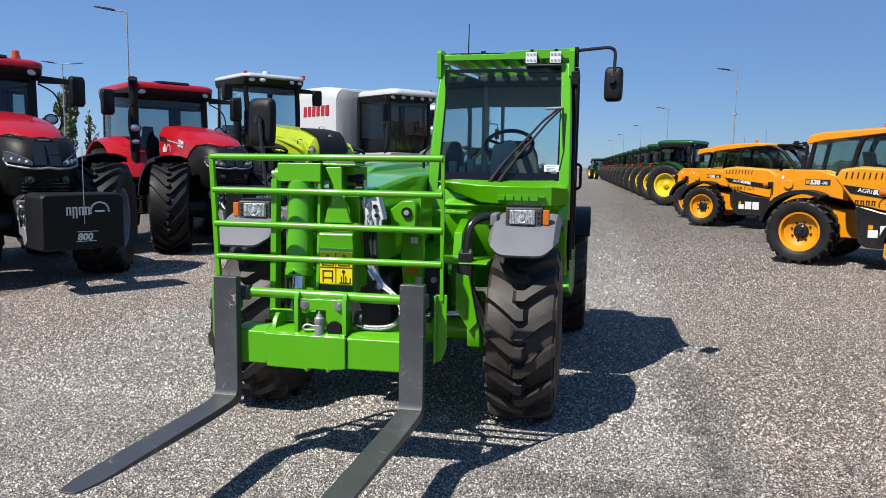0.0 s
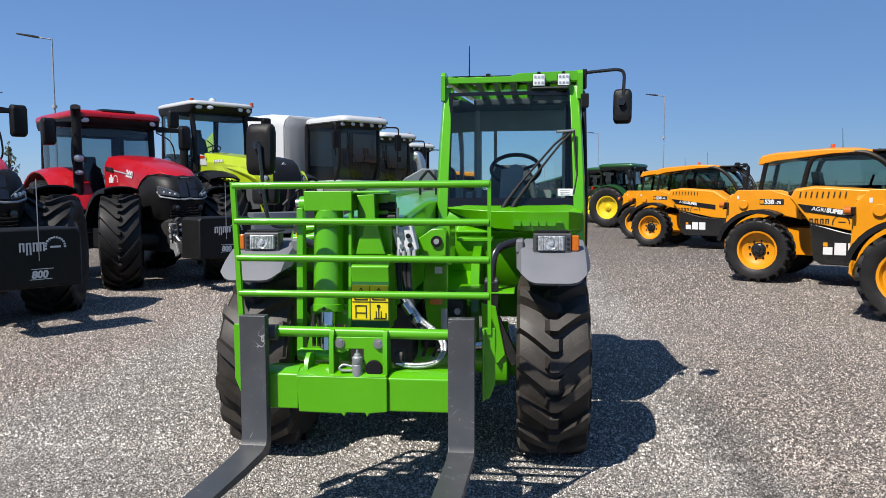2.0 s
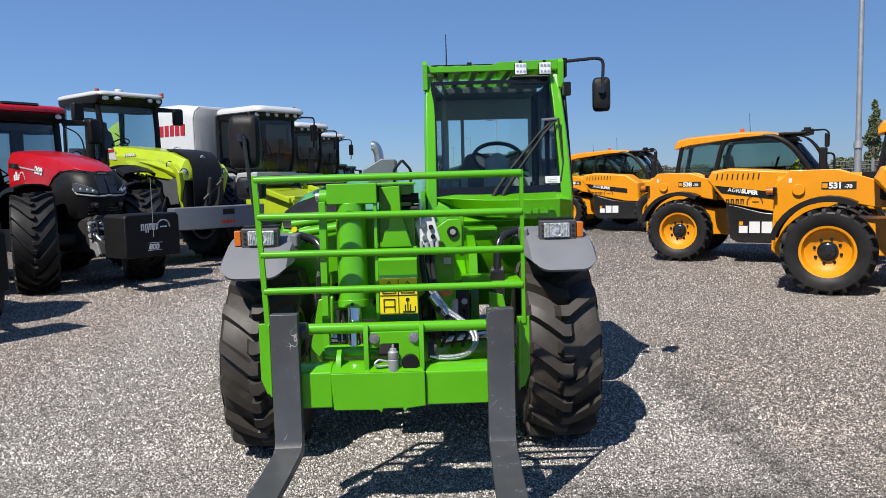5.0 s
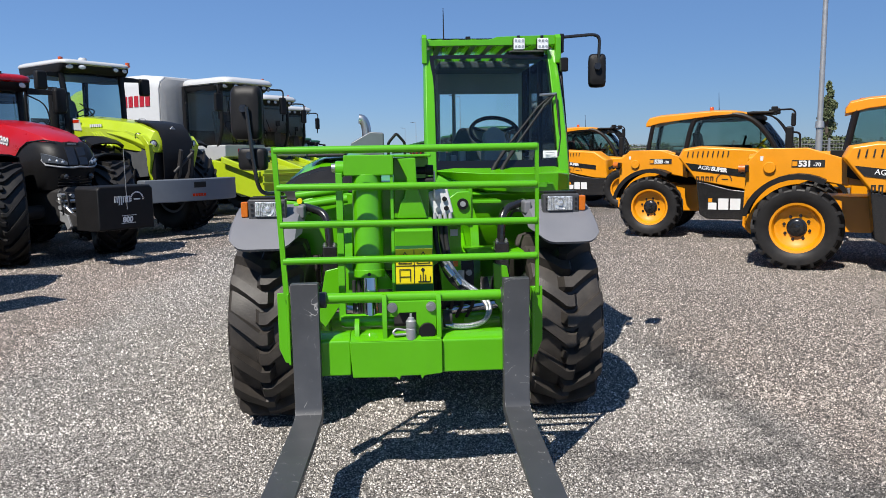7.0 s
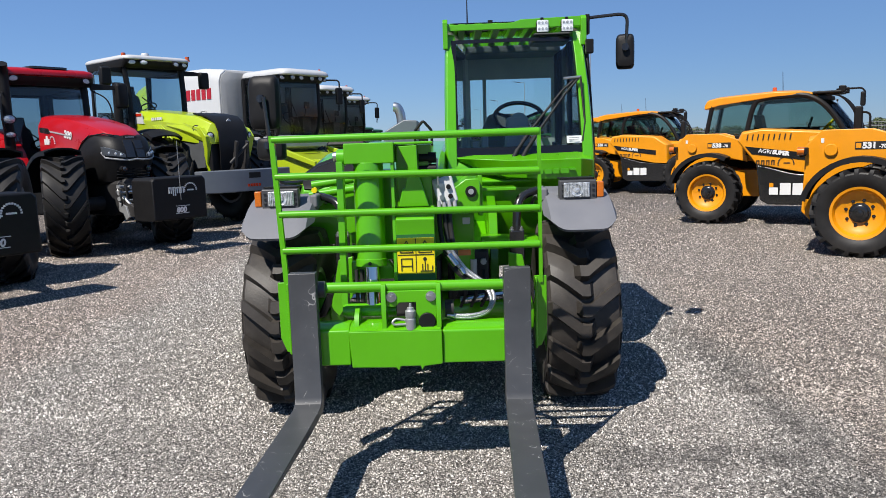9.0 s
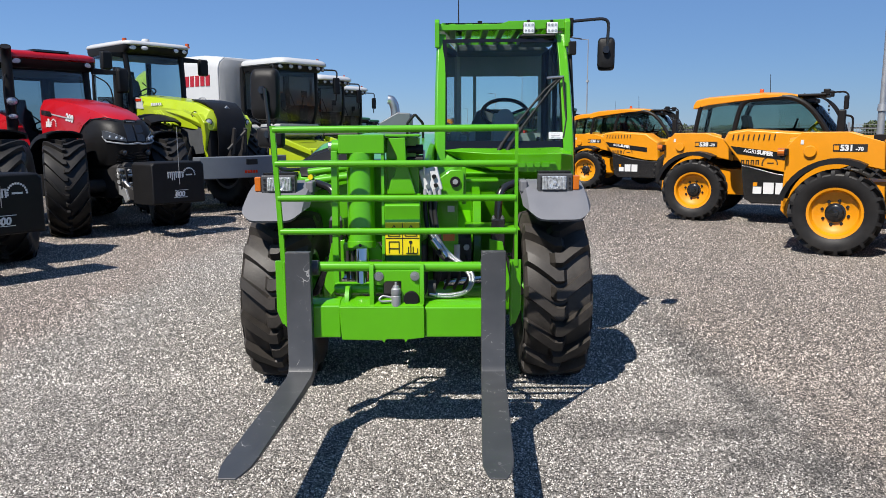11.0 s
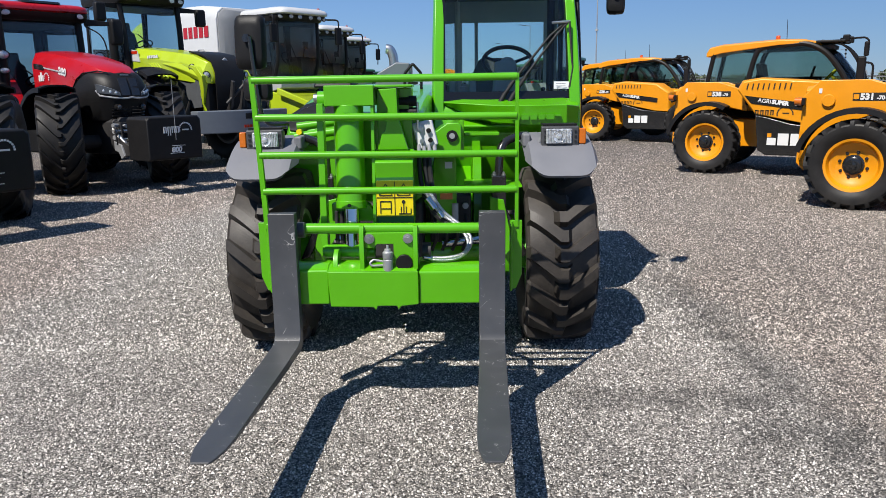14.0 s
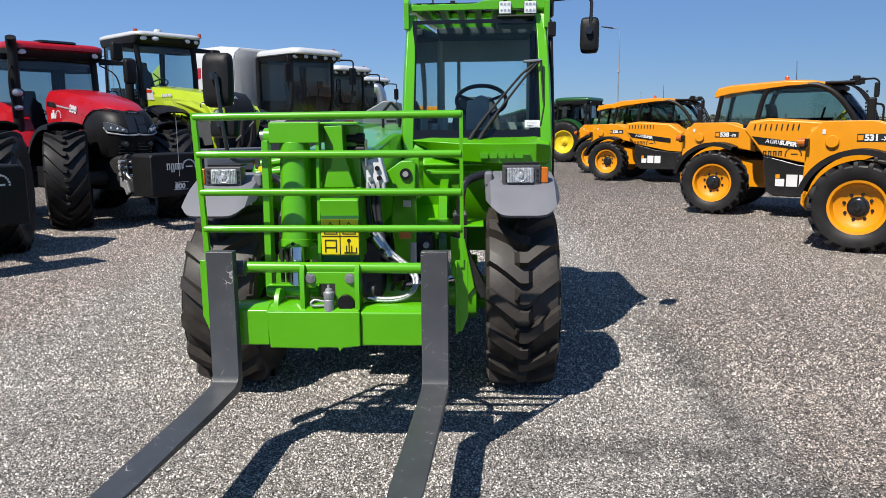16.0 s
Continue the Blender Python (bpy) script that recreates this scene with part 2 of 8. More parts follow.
# ---- materials ----
GREEN = mat("green_paint", (0.0784, 0.34, 0.00064), 0.30, coat=0.55, var=0.05, scale=3, dust=0.015, bump=0.02, bscale=40, spec=0.35)
GREEN_EMBOSS = mat("green_moulded_emblem", (0.06, 0.272, 0.0032), 0.4, var=0.05)
GREEN_DARK = mat("deep_green_backing_paint", (0.0096, 0.104, 0.024), 0.4, coat=0.2, var=0.08, scale=3, dust=0.03)
FENDER = mat("grey_moulded_plastic", (0.128, 0.132, 0.148), 0.62, var=0.06, bump=0.25, bscale=260, dust=0.06)
RUBBER = mat("tyre_rubber", (0.0192, 0.0168, 0.0152), 0.5, var=0.35, scale=9, bump=0.3, bscale=90, dust=0.17, spec=0.3)
RUBBER_CLEAN = mat("tyre_rubber_new", (0.0088, 0.0088, 0.0096), 0.5, var=0.25, scale=9, bump=0.2, bscale=90, dust=0.06, spec=0.25)
FORK = mat("fork_black_paint", (0.04, 0.0424, 0.0464), 0.40, var=0.14, scale=7, bump=0.05, bscale=40, dust=0.05)
BLACK = mat("black_plastic", (0.0088, 0.0088, 0.0096), 0.45, var=0.15, bump=0.15, bscale=300, dust=0.015, spec=0.18)
BLACK_GLOSS = mat("black_gloss_paint", (0.0096, 0.0096, 0.0104), 0.22, coat=0.4, var=0.1, dust=0.03)
DARK = mat("dark_interior", (0.06, 0.064, 0.068), 0.7, var=0.15, spec=0.25)
DASH = mat("grey_interior_plastic", (0.256, 0.272, 0.272), 0.6, var=0.1)
STEEL = mat("zinc_plated_steel", (0.55, 0.55, 0.54), 0.35, metal=1.0, var=0.12, scale=20)
CHROME = mat("chromed_rod", (0.50, 0.50, 0.51), 0.08, metal=1.0, var=0.03)
MIRROR = mat("mirror_glass", (0.9, 0.9, 0.9), 0.02, metal=1.0, var=0.01)
BRAID = mat("wire_braid", (0.42, 0.42, 0.42), 0.35, metal=0.9, var=0.5, scale=160, bump=0.6, bscale=260)
HOSE = mat("hydraulic_hose", (0.016, 0.016, 0.016), 0.5, var=0.1, spec=0.3)
WHITE_PAPER = mat("white_paper_label", (0.576, 0.584, 0.592), 0.6, var=0.03)
WARN_YELLOW = mat("yellow_sticker", (0.704, 0.56, 0.004), 0.4, var=0.03)
INK = mat("black_print", (0.0096, 0.0096, 0.0096), 0.5, var=0.05)
WHITE_INK = mat("white_print", (0.624, 0.624, 0.616), 0.5, var=0.03)
ORANGE_LENS = mat("orange_lens", (0.496, 0.12, 0.0064), 0.15, coat=0.6, var=0.15, scale=60)
BEACON = mat("orange_red_beacon_lens", (0.48, 0.072, 0.008), 0.15, coat=0.6, var=0.3, scale=60)
RED_LENS = mat("red_lens", (0.44, 0.024, 0.008), 0.2, coat=0.5, var=0.1)
LAMP_LENS = mat("clear_lamp_lens", (0.496, 0.512, 0.528), 0.14, metal=0.45, var=0.55, scale=48, bump=1.0, bscale=60)
TRIM = mat("pale_grey_cab_trim", (0.4, 0.416, 0.416), 0.6, var=0.06)
LAMP_DARK = mat("smoked_lamp_lens", (0.056, 0.06, 0.064), 0.10, metal=0.2, var=0.3, scale=50, bump=0.4, bscale=90)
WORKLIGHT = mat("led_work_light_lens", (0.656, 0.672, 0.688), 0.2, var=0.2, scale=50, bump=0.3, bscale=120)
YELLOW = mat("yellow_orange_paint", (0.656, 0.248, 0.0008), 0.36, coat=0.25, var=0.05, scale=3, dust=0.01)
RED = mat("red_paint", (0.36, 0.004, 0.009), 0.28, coat=0.35, var=0.06, scale=3, dust=0.006, spec=0.35)
LIME = mat("lime_paint", (0.336, 0.44, 0.0112), 0.3, coat=0.4, var=0.05, scale=3, dust=0.03)
WHITE = mat("white_paint", (0.48, 0.488, 0.488), 0.35, coat=0.3, var=0.03, scale=3, dust=0.05)
LIGHT_GREY = mat("light_grey_paint", (0.336, 0.344, 0.352), 0.4, var=0.05, dust=0.04)
PANEL_GREY = mat("mid_grey_panel_paint", (0.24, 0.245, 0.25), 0.45, var=0.05, dust=0.04)
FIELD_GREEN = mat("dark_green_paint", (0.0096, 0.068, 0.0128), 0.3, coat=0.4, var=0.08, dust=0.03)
RIM_YELLOW = mat("bright_yellow_rim_paint", (0.656, 0.48, 0.0096), 0.35, coat=0.3, var=0.05, dust=0.03)
RIM_GREY = mat("grey_rim_paint", (0.104, 0.12, 0.144), 0.4, var=0.06, dust=0.05)
CASTING = mat("dark_cast_iron", (0.0176, 0.0176, 0.0192), 0.5, var=0.25, bump=0.2, bscale=120, dust=0.08, spec=0.3)
GALV = mat("galvanised_steel", (0.36, 0.368, 0.376), 0.5, metal=0.6, var=0.1)
GLASS = glass("window_glass", (0.76, 0.86, 0.86))
GLASS_CLEAR = glass("clear_window_glass", (0.88, 0.95, 0.94))
GLASS_TINT = glass("grey_green_tinted_glass", (0.70, 0.78, 0.75))
GLASS_SMOKE = glass("smoky_blue_tinted_glass", (0.50, 0.58, 0.60))
GLASS_DARK = glass("dark_tinted_glass", (0.42, 0.47, 0.48))


def add_scratches(m, colour, width=0.005):
    """Thin bright scuffs on worn paint, only in some patches."""
    nd, ln = m.node_tree.nodes, m.node_tree.links
    b = nd["Principled BSDF"]
    old = b.inputs["Base Color"].links[0].from_socket
    tc = nd.new("ShaderNodeTexCoord")
    n = nd.new("ShaderNodeTexNoise")
    n.inputs["Scale"].default_value, n.inputs["Detail"].default_value, n.inputs["Distortion"].default_value = 9.0, 1.0, 1.5
    ln.new(tc.outputs["Object"], n.inputs["Vector"])
    band = nd.new("ShaderNodeMath")
    band.operation = "COMPARE"
    band.inputs[1].default_value, band.inputs[2].default_value = 0.5, width
    ln.new(n.outputs["Fac"], band.inputs[0])
    p = nd.new("ShaderNodeTexNoise")
    p.inputs["Scale"].default_value, p.inputs["Detail"].default_value = 14.0, 4.0
    ln.new(tc.outputs["Object"], p.inputs["Vector"])
    mr = nd.new("ShaderNodeMapRange")
    mr.inputs["From Min"].default_value, mr.inputs["From Max"].default_value = 0.54, 0.66
    ln.new(p.outputs["Fac"], mr.inputs["Value"])
    mul = nd.new("ShaderNodeMath")
    mul.operation = "MULTIPLY"
    ln.new(band.outputs[0], mul.inputs[0])
    ln.new(mr.outputs[0], mul.inputs[1])
    mx = nd.new("ShaderNodeMix")
    mx.data_type = "RGBA"
    mx.inputs[7].default_value = (*colour, 1)
    ln.new(mul.outputs[0], mx.inputs[0])
    ln.new(old, mx.inputs[6])
    ln.new(mx.outputs[2], b.inputs["Base Color"])


add_scratches(FORK, (0.30, 0.30, 0.29))

WIPER = mat("matt_black_wiper_paint", (0.010, 0.010, 0.011), 0.62, var=0.1, spec=0.3)
BLACK_GLASS = mat("black_printed_glass", (0.0064, 0.0064, 0.0072), 0.03, var=0.05)
BEZEL = mat("grey_lamp_bezel", (0.044, 0.0456, 0.0496), 0.45, var=0.1, bump=0.15, bscale=300, dust=0.05)

# ---- ground ----


def yard_tint(nd, ln, pos, colour):
    """Grey packed stone in the drive, browner darker stone on one side of it, pinkish stone on the other, oil-dark tracks."""
    def node(kind, **values):
        n = nd.new(kind)
        for k, v in values.items():
            n.inputs[k].default_value = v
        return n

    def mix(fac, a, b, mode="MIX"):
        n = nd.new("ShaderNodeMix")
        n.data_type, n.blend_type = "RGBA", mode
        for sock, v in ((n.inputs[0], fac), (n.inputs[6], a), (n.inputs[7], b)):
            if isinstance(v, (float, tuple)):
                sock.default_value = v
            else:
                ln.new(v, sock)
        return n.outputs[2]

    def math2(op, a, b, c=0.0):
        n = nd.new("ShaderNodeMath")
        n.operation = op
        for sock, v in zip(n.inputs, (a, b, c)):
            if isinstance(v, float):
                sock.default_value = v
            else:
                ln.new(v, sock)
        return n.outputs[0]

    def span(v, lo, hi):
        n = node("ShaderNodeMapRange", **{"From Min": lo, "From Max": hi})
        ln.new(v, n.inputs["Value"])
        return n.outputs[0]

    sx = nd.new("ShaderNodeSeparateXYZ")
    ln.new(pos, sx.inputs[0])
    wob = node("ShaderNodeTexNoise", Scale=0.9, Detail=7.0, Roughness=0.7)
    ln.new(pos, wob.inputs["Vector"])
    w = math2("MULTIPLY_ADD", wob.outputs["Fac"], 1.6, -0.8)
    x = math2("ADD", sx.outputs[0], w)
    side = mix(span(x, 0.75, 1.25), (1.13, 1.11, 1.08, 1), (0.96, 0.885, 0.825, 1))
    side = mix(span(x, -4.2, -4.9), side, (1.04, 0.94, 0.88, 1))
    out = mix(1.0, colour, side, "MULTIPLY")
    # dark rubber smears where machines have turned in the drive
    blot = node("ShaderNodeTexNoise", Scale=4.0, Detail=7.0, Roughness=0.75)
    ln.new(pos, blot.inputs["Vector"])
    b = math2("MULTIPLY_ADD", blot.outputs["Fac"], 0.5, -0.25)

    def band(across, at, half, along, centre, reach):
        a = math2("ABSOLUTE", math2("ADD", math2("ADD", across, b), -at), 0.0)
        c = math2("ABSOLUTE", math2("ADD", along, -centre), 0.0)
        return math2("MULTIPLY", span(a, half, half * 0.1), span(c, reach, reach * 0.55))

    dark = band(sx.outputs[0], 0.86, 0.26, sx.outputs[1], 4.5, 2.3)
    dark = math2("MAXIMUM", dark, band(sx.outputs[1], 3.80, 0.24, sx.outputs[0], 0.3, 0.9))
    dark = math2("MAXIMUM", dark, band(sx.outputs[1], 3.35, 0.35, sx.outputs[0], 0.8, 0.5))
    dark = math2("MULTIPLY", dark, span(blot.outputs["Fac"], 0.30, 0.58))
    return mix(dark, out, mix(1.0, out, (0.42, 0.42, 0.42, 1), "MULTIPLY"))


def verge_mask(nd, ln, pos):
    """0 in the packed drive, 1 on the loose verges."""
    sx = nd.new("ShaderNodeSeparateXYZ")
    ln.new(pos, sx.inputs[0])
    wob = nd.new("ShaderNodeTexNoise")
    wob.inputs["Scale"].default_value, wob.inputs["Detail"].default_value, wob.inputs["Roughness"].default_value = 0.9, 7.0, 0.7
    ln.new(pos, wob.inputs["Vector"])
    off = nd.new("ShaderNodeMath")
    off.operation = "MULTIPLY_ADD"
    off.inputs[1].default_value = 1.8
    ln.new(wob.outputs["Fac"], off.inputs[0])
    low = nd.new("ShaderNodeMath")
    low.operation = "ADD"
    low.inputs[1].default_value = -0.9
    ln.new(sx.outputs[0], low.inputs[0])
    ln.new(low.outputs[0], off.inputs[2])
    outs = []
    for lo, hi in ((0.6, 1.3), (-4.1, -5.0)):
        n = nd.new("ShaderNodeMapRange")
        n.inputs["From Min"].default_value, n.inputs["From Max"].default_value = lo, hi
        ln.new(off.outputs[0], n.inputs["Value"])
        outs.append(n.outputs[0])
    m = nd.new("ShaderNodeMath")
    m.operation = "MAXIMUM"
    ln.new(outs[0], m.inputs[0])
    ln.new(outs[1], m.inputs[1])
    r = nd.new("ShaderNodeMapRange")
    r.inputs["To Min"].default_value, r.inputs["To Max"].default_value = 0.25, 1.0
    ln.new(m.outputs[0], r.inputs["Value"])
    return r.outputs[0]


def gravel_material():
    m = bpy.data.materials.new("crushed_stone")
    m.use_nodes = True
    nt = m.node_tree
    nd, ln = nt.nodes, nt.links
    b = nd["Principled BSDF"]
    tc = nd.new("ShaderNodeTexCoord")

    def ramp(src, stops):
        r = nd.new("ShaderNodeValToRGB")
        els = r.color_ramp.elements
        while len(els) < len(stops):
            els.new(0.5)
        for e, (p, c) in zip(els, stops):
            e.position, e.color = p, (*c, 1)
        ln.new(src, r.inputs[0])
        return r.outputs[0]

    def noise_tex(scale, detail=4, rough=0.6):
        n = nd.new("ShaderNodeTexNoise")
        n.inputs["Scale"].default_value, n.inputs["Detail"].default_value, n.inputs["Roughness"].default_value = scale, detail, rough
        ln.new(tc.outputs["Object"], n.inputs["Vector"])
        return n.outputs["Fac"]

    warp = nd.new("ShaderNodeTexNoise")
    warp.inputs["Scale"].default_value = 54
    ln.new(tc.outputs["Object"], warp.inputs["Vector"])
    add = nd.new("ShaderNodeVectorMath")
    add.operation = "MULTIPLY_ADD"
    add.inputs[1].default_value = (0.012, 0.012, 0.012)
    ln.new(warp.outputs["Color"], add.inputs[0])
    ln.new(tc.outputs["Object"], add.inputs[2])
    vo = nd.new("ShaderNodeTexVoronoi")
    vo.inputs["Scale"].default_value = 96
    ln.new(add.outputs[0], vo.inputs["Vector"])
    sep = nd.new("ShaderNodeSeparateColor")
    ln.new(vo.outputs["Color"], sep.inputs[0])
    stones = ramp(sep.outputs[0], [(0.0, (0.0444, 0.04218, 0.03922)), (0.25, (0.111, 0.1058, 0.09842)), (0.55, (0.222, 0.2116, 0.1976)), (0.82, (0.3256, 0.3108, 0.2923)), (1.0, (0.4884, 0.4699, 0.444))])
    # sparse larger pale and dark stones
    vb = nd.new("ShaderNodeTexVoronoi")
    vb.inputs["Scale"].default_value = 62
    ln.new(add.outputs[0], vb.inputs["Vector"])
    sb = nd.new("ShaderNodeSeparateColor")
    ln.new(vb.outputs["Color"], sb.inputs[0])
    fleck = ramp(sb.outputs[0], [(0.0, (0.32, 0.31, 0.30)), (0.25, (0.62, 0.62, 0.61)), (0.34, (0.88, 0.88, 0.88)), (0.74, (0.96, 0.96, 0.96)), (0.84, (1.75, 1.73, 1.70)), (1.0, (2.7, 2.64, 2.58))])
    mf = nd.new("ShaderNodeMix")
    mf.data_type, mf.blend_type = "RGBA", "MULTIPLY"
    verge = verge_mask(nd, ln, tc.outputs["Object"])
    ln.new(verge, mf.inputs[0])
    ln.new(stones, mf.inputs[6])
    ln.new(fleck, mf.inputs[7])
    stones = mf.outputs[2]
    gap = ramp(vo.outputs["Distance"], [(0.0, (1, 1, 1)), (0.40, (0.9, 0.9, 0.9)), (0.75, (0.22, 0.21, 0.20))])
    mul = nd.new("ShaderNodeMix")
    mul.data_type, mul.blend_type = "RGBA", "MULTIPLY"
    mul.inputs[0].default_value = 1.0
    ln.new(stones, mul.inputs[6])
    ln.new(gap, mul.inputs[7])
    # broad patches: packed wheel tracks, browner loose stone
    big = ramp(noise_tex(0.35, 5), [(0.35, (0.84, 0.83, 0.82)), (0.5, (1.0, 0.98, 0.96)), (0.65, (1.12, 1.09, 1.05))])
    clump = ramp(noise_tex(16, 8, 0.85), [(0.36, (0.72, 0.71, 0.70)), (0.5, (1.0, 1.0, 1.0)), (0.60, (1.15, 1.145, 1.14)), (0.68, (1.35, 1.34, 1.32))])
    mulc = nd.new("ShaderNodeMix")
    mulc.data_type, mulc.blend_type = "RGBA", "MULTIPLY"
    ln.new(verge, mulc.inputs[0])
    ln.new(big, mulc.inputs[6])
    ln.new(clump, mulc.inputs[7])
    big = mulc.outputs[2]
    mul2 = nd.new("ShaderNodeMix")
    mul2.data_type, mul2.blend_type = "RGBA", "MULTIPLY"
    mul2.inputs[0].default_value = 1.0
    ln.new(mul.outputs[2], mul2.inputs[6])
    ln.new(big, mul2.inputs[7])
    tinted = yard_tint(nd, ln, tc.outputs["Object"], mul2.outputs[2])
    ln.new(tinted, b.inputs["Base Color"])
    b.inputs["Roughness"].default_value = 0.85
    inv = nd.new("ShaderNodeMath")
    inv.operation = "MULTIPLY_ADD"
    inv.inputs[1].default_value = -1.0
    inv.inputs[2].default_value = 1.0
    ln.new(vo.outputs["Distance"], inv.inputs[0])
    hsum = nd.new("ShaderNodeMath")
    hsum.operation = "MULTIPLY_ADD"
    hsum.inputs[1].default_value = 0.6
    ln.new(sep.outputs[1], hsum.inputs[0])
    ln.new(inv.outputs[0], hsum.inputs[2])
    bp = nd.new("ShaderNodeBump")
    bp.inputs["Strength"].default_value = 0.9
    bp.inputs["Distance"].default_value = 0.012
    ln.new(hsum.outputs[0], bp.inputs["Height"])
    ln.new(bp.outputs[0], b.inputs["Normal"])
    return m


GRAVEL = gravel_material()
bm = B()
def ground_z(x, y):
    """Level yard that dips behind its right-hand edge."""
    return -0.9 * min(1.0, max(0.0, (x - 11.0) / 6.0))


sheet(bm, [[(x, y, ground_z(x, y)) for x in (-3000, -60, -8, 8, 11, 14, 17, 60, 3000)] for y in (-3000, -60, -4, 14, 120, 3000)])
ground = part("ground", bm, GRAVEL)
tagged(ground, "grey crushed-stone gravel yard in sunlight", "ground", kind="structure")


def loose_stones(name, n, area, seed, size, near=1.0, thin=0.0):
    """Loose crushed stone strewn over a stretch of the yard: small sharp-edged lumps, joined as one.
    near gathers them at the near edge, thin lets them thin out towards the far edge."""
    rs = np.random.RandomState(seed)
    x0, x1, y0, y1 = area
    u = rs.rand(n)
    y = y0 + (y1 - y0) * (1 - (1 - u) ** (1 / thin) if thin else u ** near)
    x = x0 + (x1 - x0) * rs.rand(n)
    r = size * (0.58 + 0.62 * rs.rand(n) ** 2)
    base = np.array([(1, 0, 0), (0, 0.9, 0), (-1, 0, 0), (0, -0.9, 0), (0.0, 0.0, 1.25)])
    tris = np.array([(0, 1, 4), (1, 2, 4), (2, 3, 4), (3, 0, 4)])
    v = base[None] * (0.65 + 0.7 * rs.rand(n, 5, 3))
    v[:, 4, :2] += rs.uniform(-0.55, 0.55, (n, 2))
    a = rs.rand(n) * 6.283
    c, s = np.cos(a)[:, None], np.sin(a)[:, None]
    vx, vy = v[..., 0] * c - v[..., 1] * s, v[..., 0] * s + v[..., 1] * c
    co = np.stack([vx * r[:, None] + x[:, None], vy * r[:, None] + y[:, None], v[..., 2] * r[:, None] - 0.002], -1).reshape(-1, 3)
    fi = (tris[None] + (np.arange(n) * 5)[:, None, None]).reshape(-1)
    me = bpy.data.meshes.new(name)
    me.vertices.add(len(co))
    me.vertices.foreach_set("co", co.astype(np.float32).ravel())
    me.loops.add(len(fi))
    me.loops.foreach_set("vertex_index", fi.astype(np.int32))
    nf = len(fi) // 3
    me.polygons.add(nf)
    me.polygons.foreach_set("loop_start", np.arange(0, nf * 3, 3, dtype=np.int32))
    me.update(calc_edges=True)
    me.validate()
    me.materials.append(STONE)
    ob = new(name, me)
    return tagged(ob, "loose grey crushed stone strewn over the yard", "gravel", kind="stuff")


def stone_material():
    m = bpy.data.materials.new("loose_stone")
    m.use_nodes = True
    nd, ln = m.node_tree.nodes, m.node_tree.links
    p = nd["Principled BSDF"]
    gi = nd.new("ShaderNodeNewGeometry")
    rp = nd.new("ShaderNodeValToRGB")
    els = rp.color_ramp.elements
    for _ in range(4):
        els.new(0.5)
    for e, (q, c) in zip(els, ((0.0, (0.050, 0.048, 0.044)), (0.26, (0.115, 0.109, 0.102)), (0.54, (0.270, 0.258, 0.242)), (0.78, (0.45, 0.430, 0.404)), (0.93, (0.60, 0.578, 0.545)), (1.0, (0.70, 0.68, 0.65)))):
        e.position, e.color = q, (*c, 1)
    ln.new(gi.outputs["Random Per Island"], rp.inputs[0])
    tc = nd.new("ShaderNodeTexCoord")
    ln.new(yard_tint(nd, ln, tc.outputs["Object"], rp.outputs[0]), p.inputs["Base Color"])
    p.inputs["Roughness"].default_value = 0.85
    return m


STONE = stone_material()
loose_stones("gravel", 150000, (-4.2, 3.4, 1.7, 4.6), 3, 0.0072)
loose_stones("gravel", 185000, (-7.0, 6.0, 4.6, 11.0), 5, 0.0099, 1.3)
loose_stones("gravel", 70000, (-8.0, 10.0, 11.0, 52.0), 8, 0.0135, thin=8.0)

# ---- the green telehandler ----
def ring_box(y, x0, x1, z0, z1):
    return [(x0, y, z0), (x1, y, z0), (x1, y, z1), (x0, y, z1)]


BASE = Vector((-1.245, 4.9, 0))
handler = thing("telehandler", pose(*BASE), "bright green telehandler with pallet forks lowered over gravel", "telehandler")


def gp(name, bm, material, parent=None, label="", bevel=0.0, smooth=35):
    """A part of the green machine, given in world places."""
    bm.transform(Matrix.Translation(-BASE))
    return part(name, bm, material, parent or handler, label, bevel, smooth)


def bolt(parent, p, d, r=0.014, material=STEEL, name="bolt"):
    bm = B()
    p, d = Vector(p), Vector(d).normalized()
    rod(bm, p, p + d * 0.006, r * 1.5, seg=16)
    rod(bm, p + d * 0.005, p + d * 0.018, r, seg=6)
    rod(bm, p + d * 0.017, p + d * 0.024, r * 0.5, seg=10)
    gp(name, bm, material, parent)


WR, WW = 0.585, 0.44
wheel_kit = (rim_mesh(0.31, WW, GREEN, 0.12, 8, 0.1), tyre_mesh(WR, WW, 0.31, 15, 0.25, 0.098, 0.06, RUBBER, reach=0.056, curve=0.95),
             hub_mesh(0.31, WW, CASTING, 0.12, 0.11, 0.05, 0, 0.16), bolt_ring(WW, STEEL, 0.12, 8, 0.16))
for wx, out in ((-0.325, 1), (-2.165, -1)):
    for wy in (4.9, 7.72):
        add_wheel(handler, wheel_kit, wx - BASE.x + (out * 0.145 if wy > 6 else 0), wy - BASE.y, WR - 0.008, out, spin=0 if out < 0 else -7)

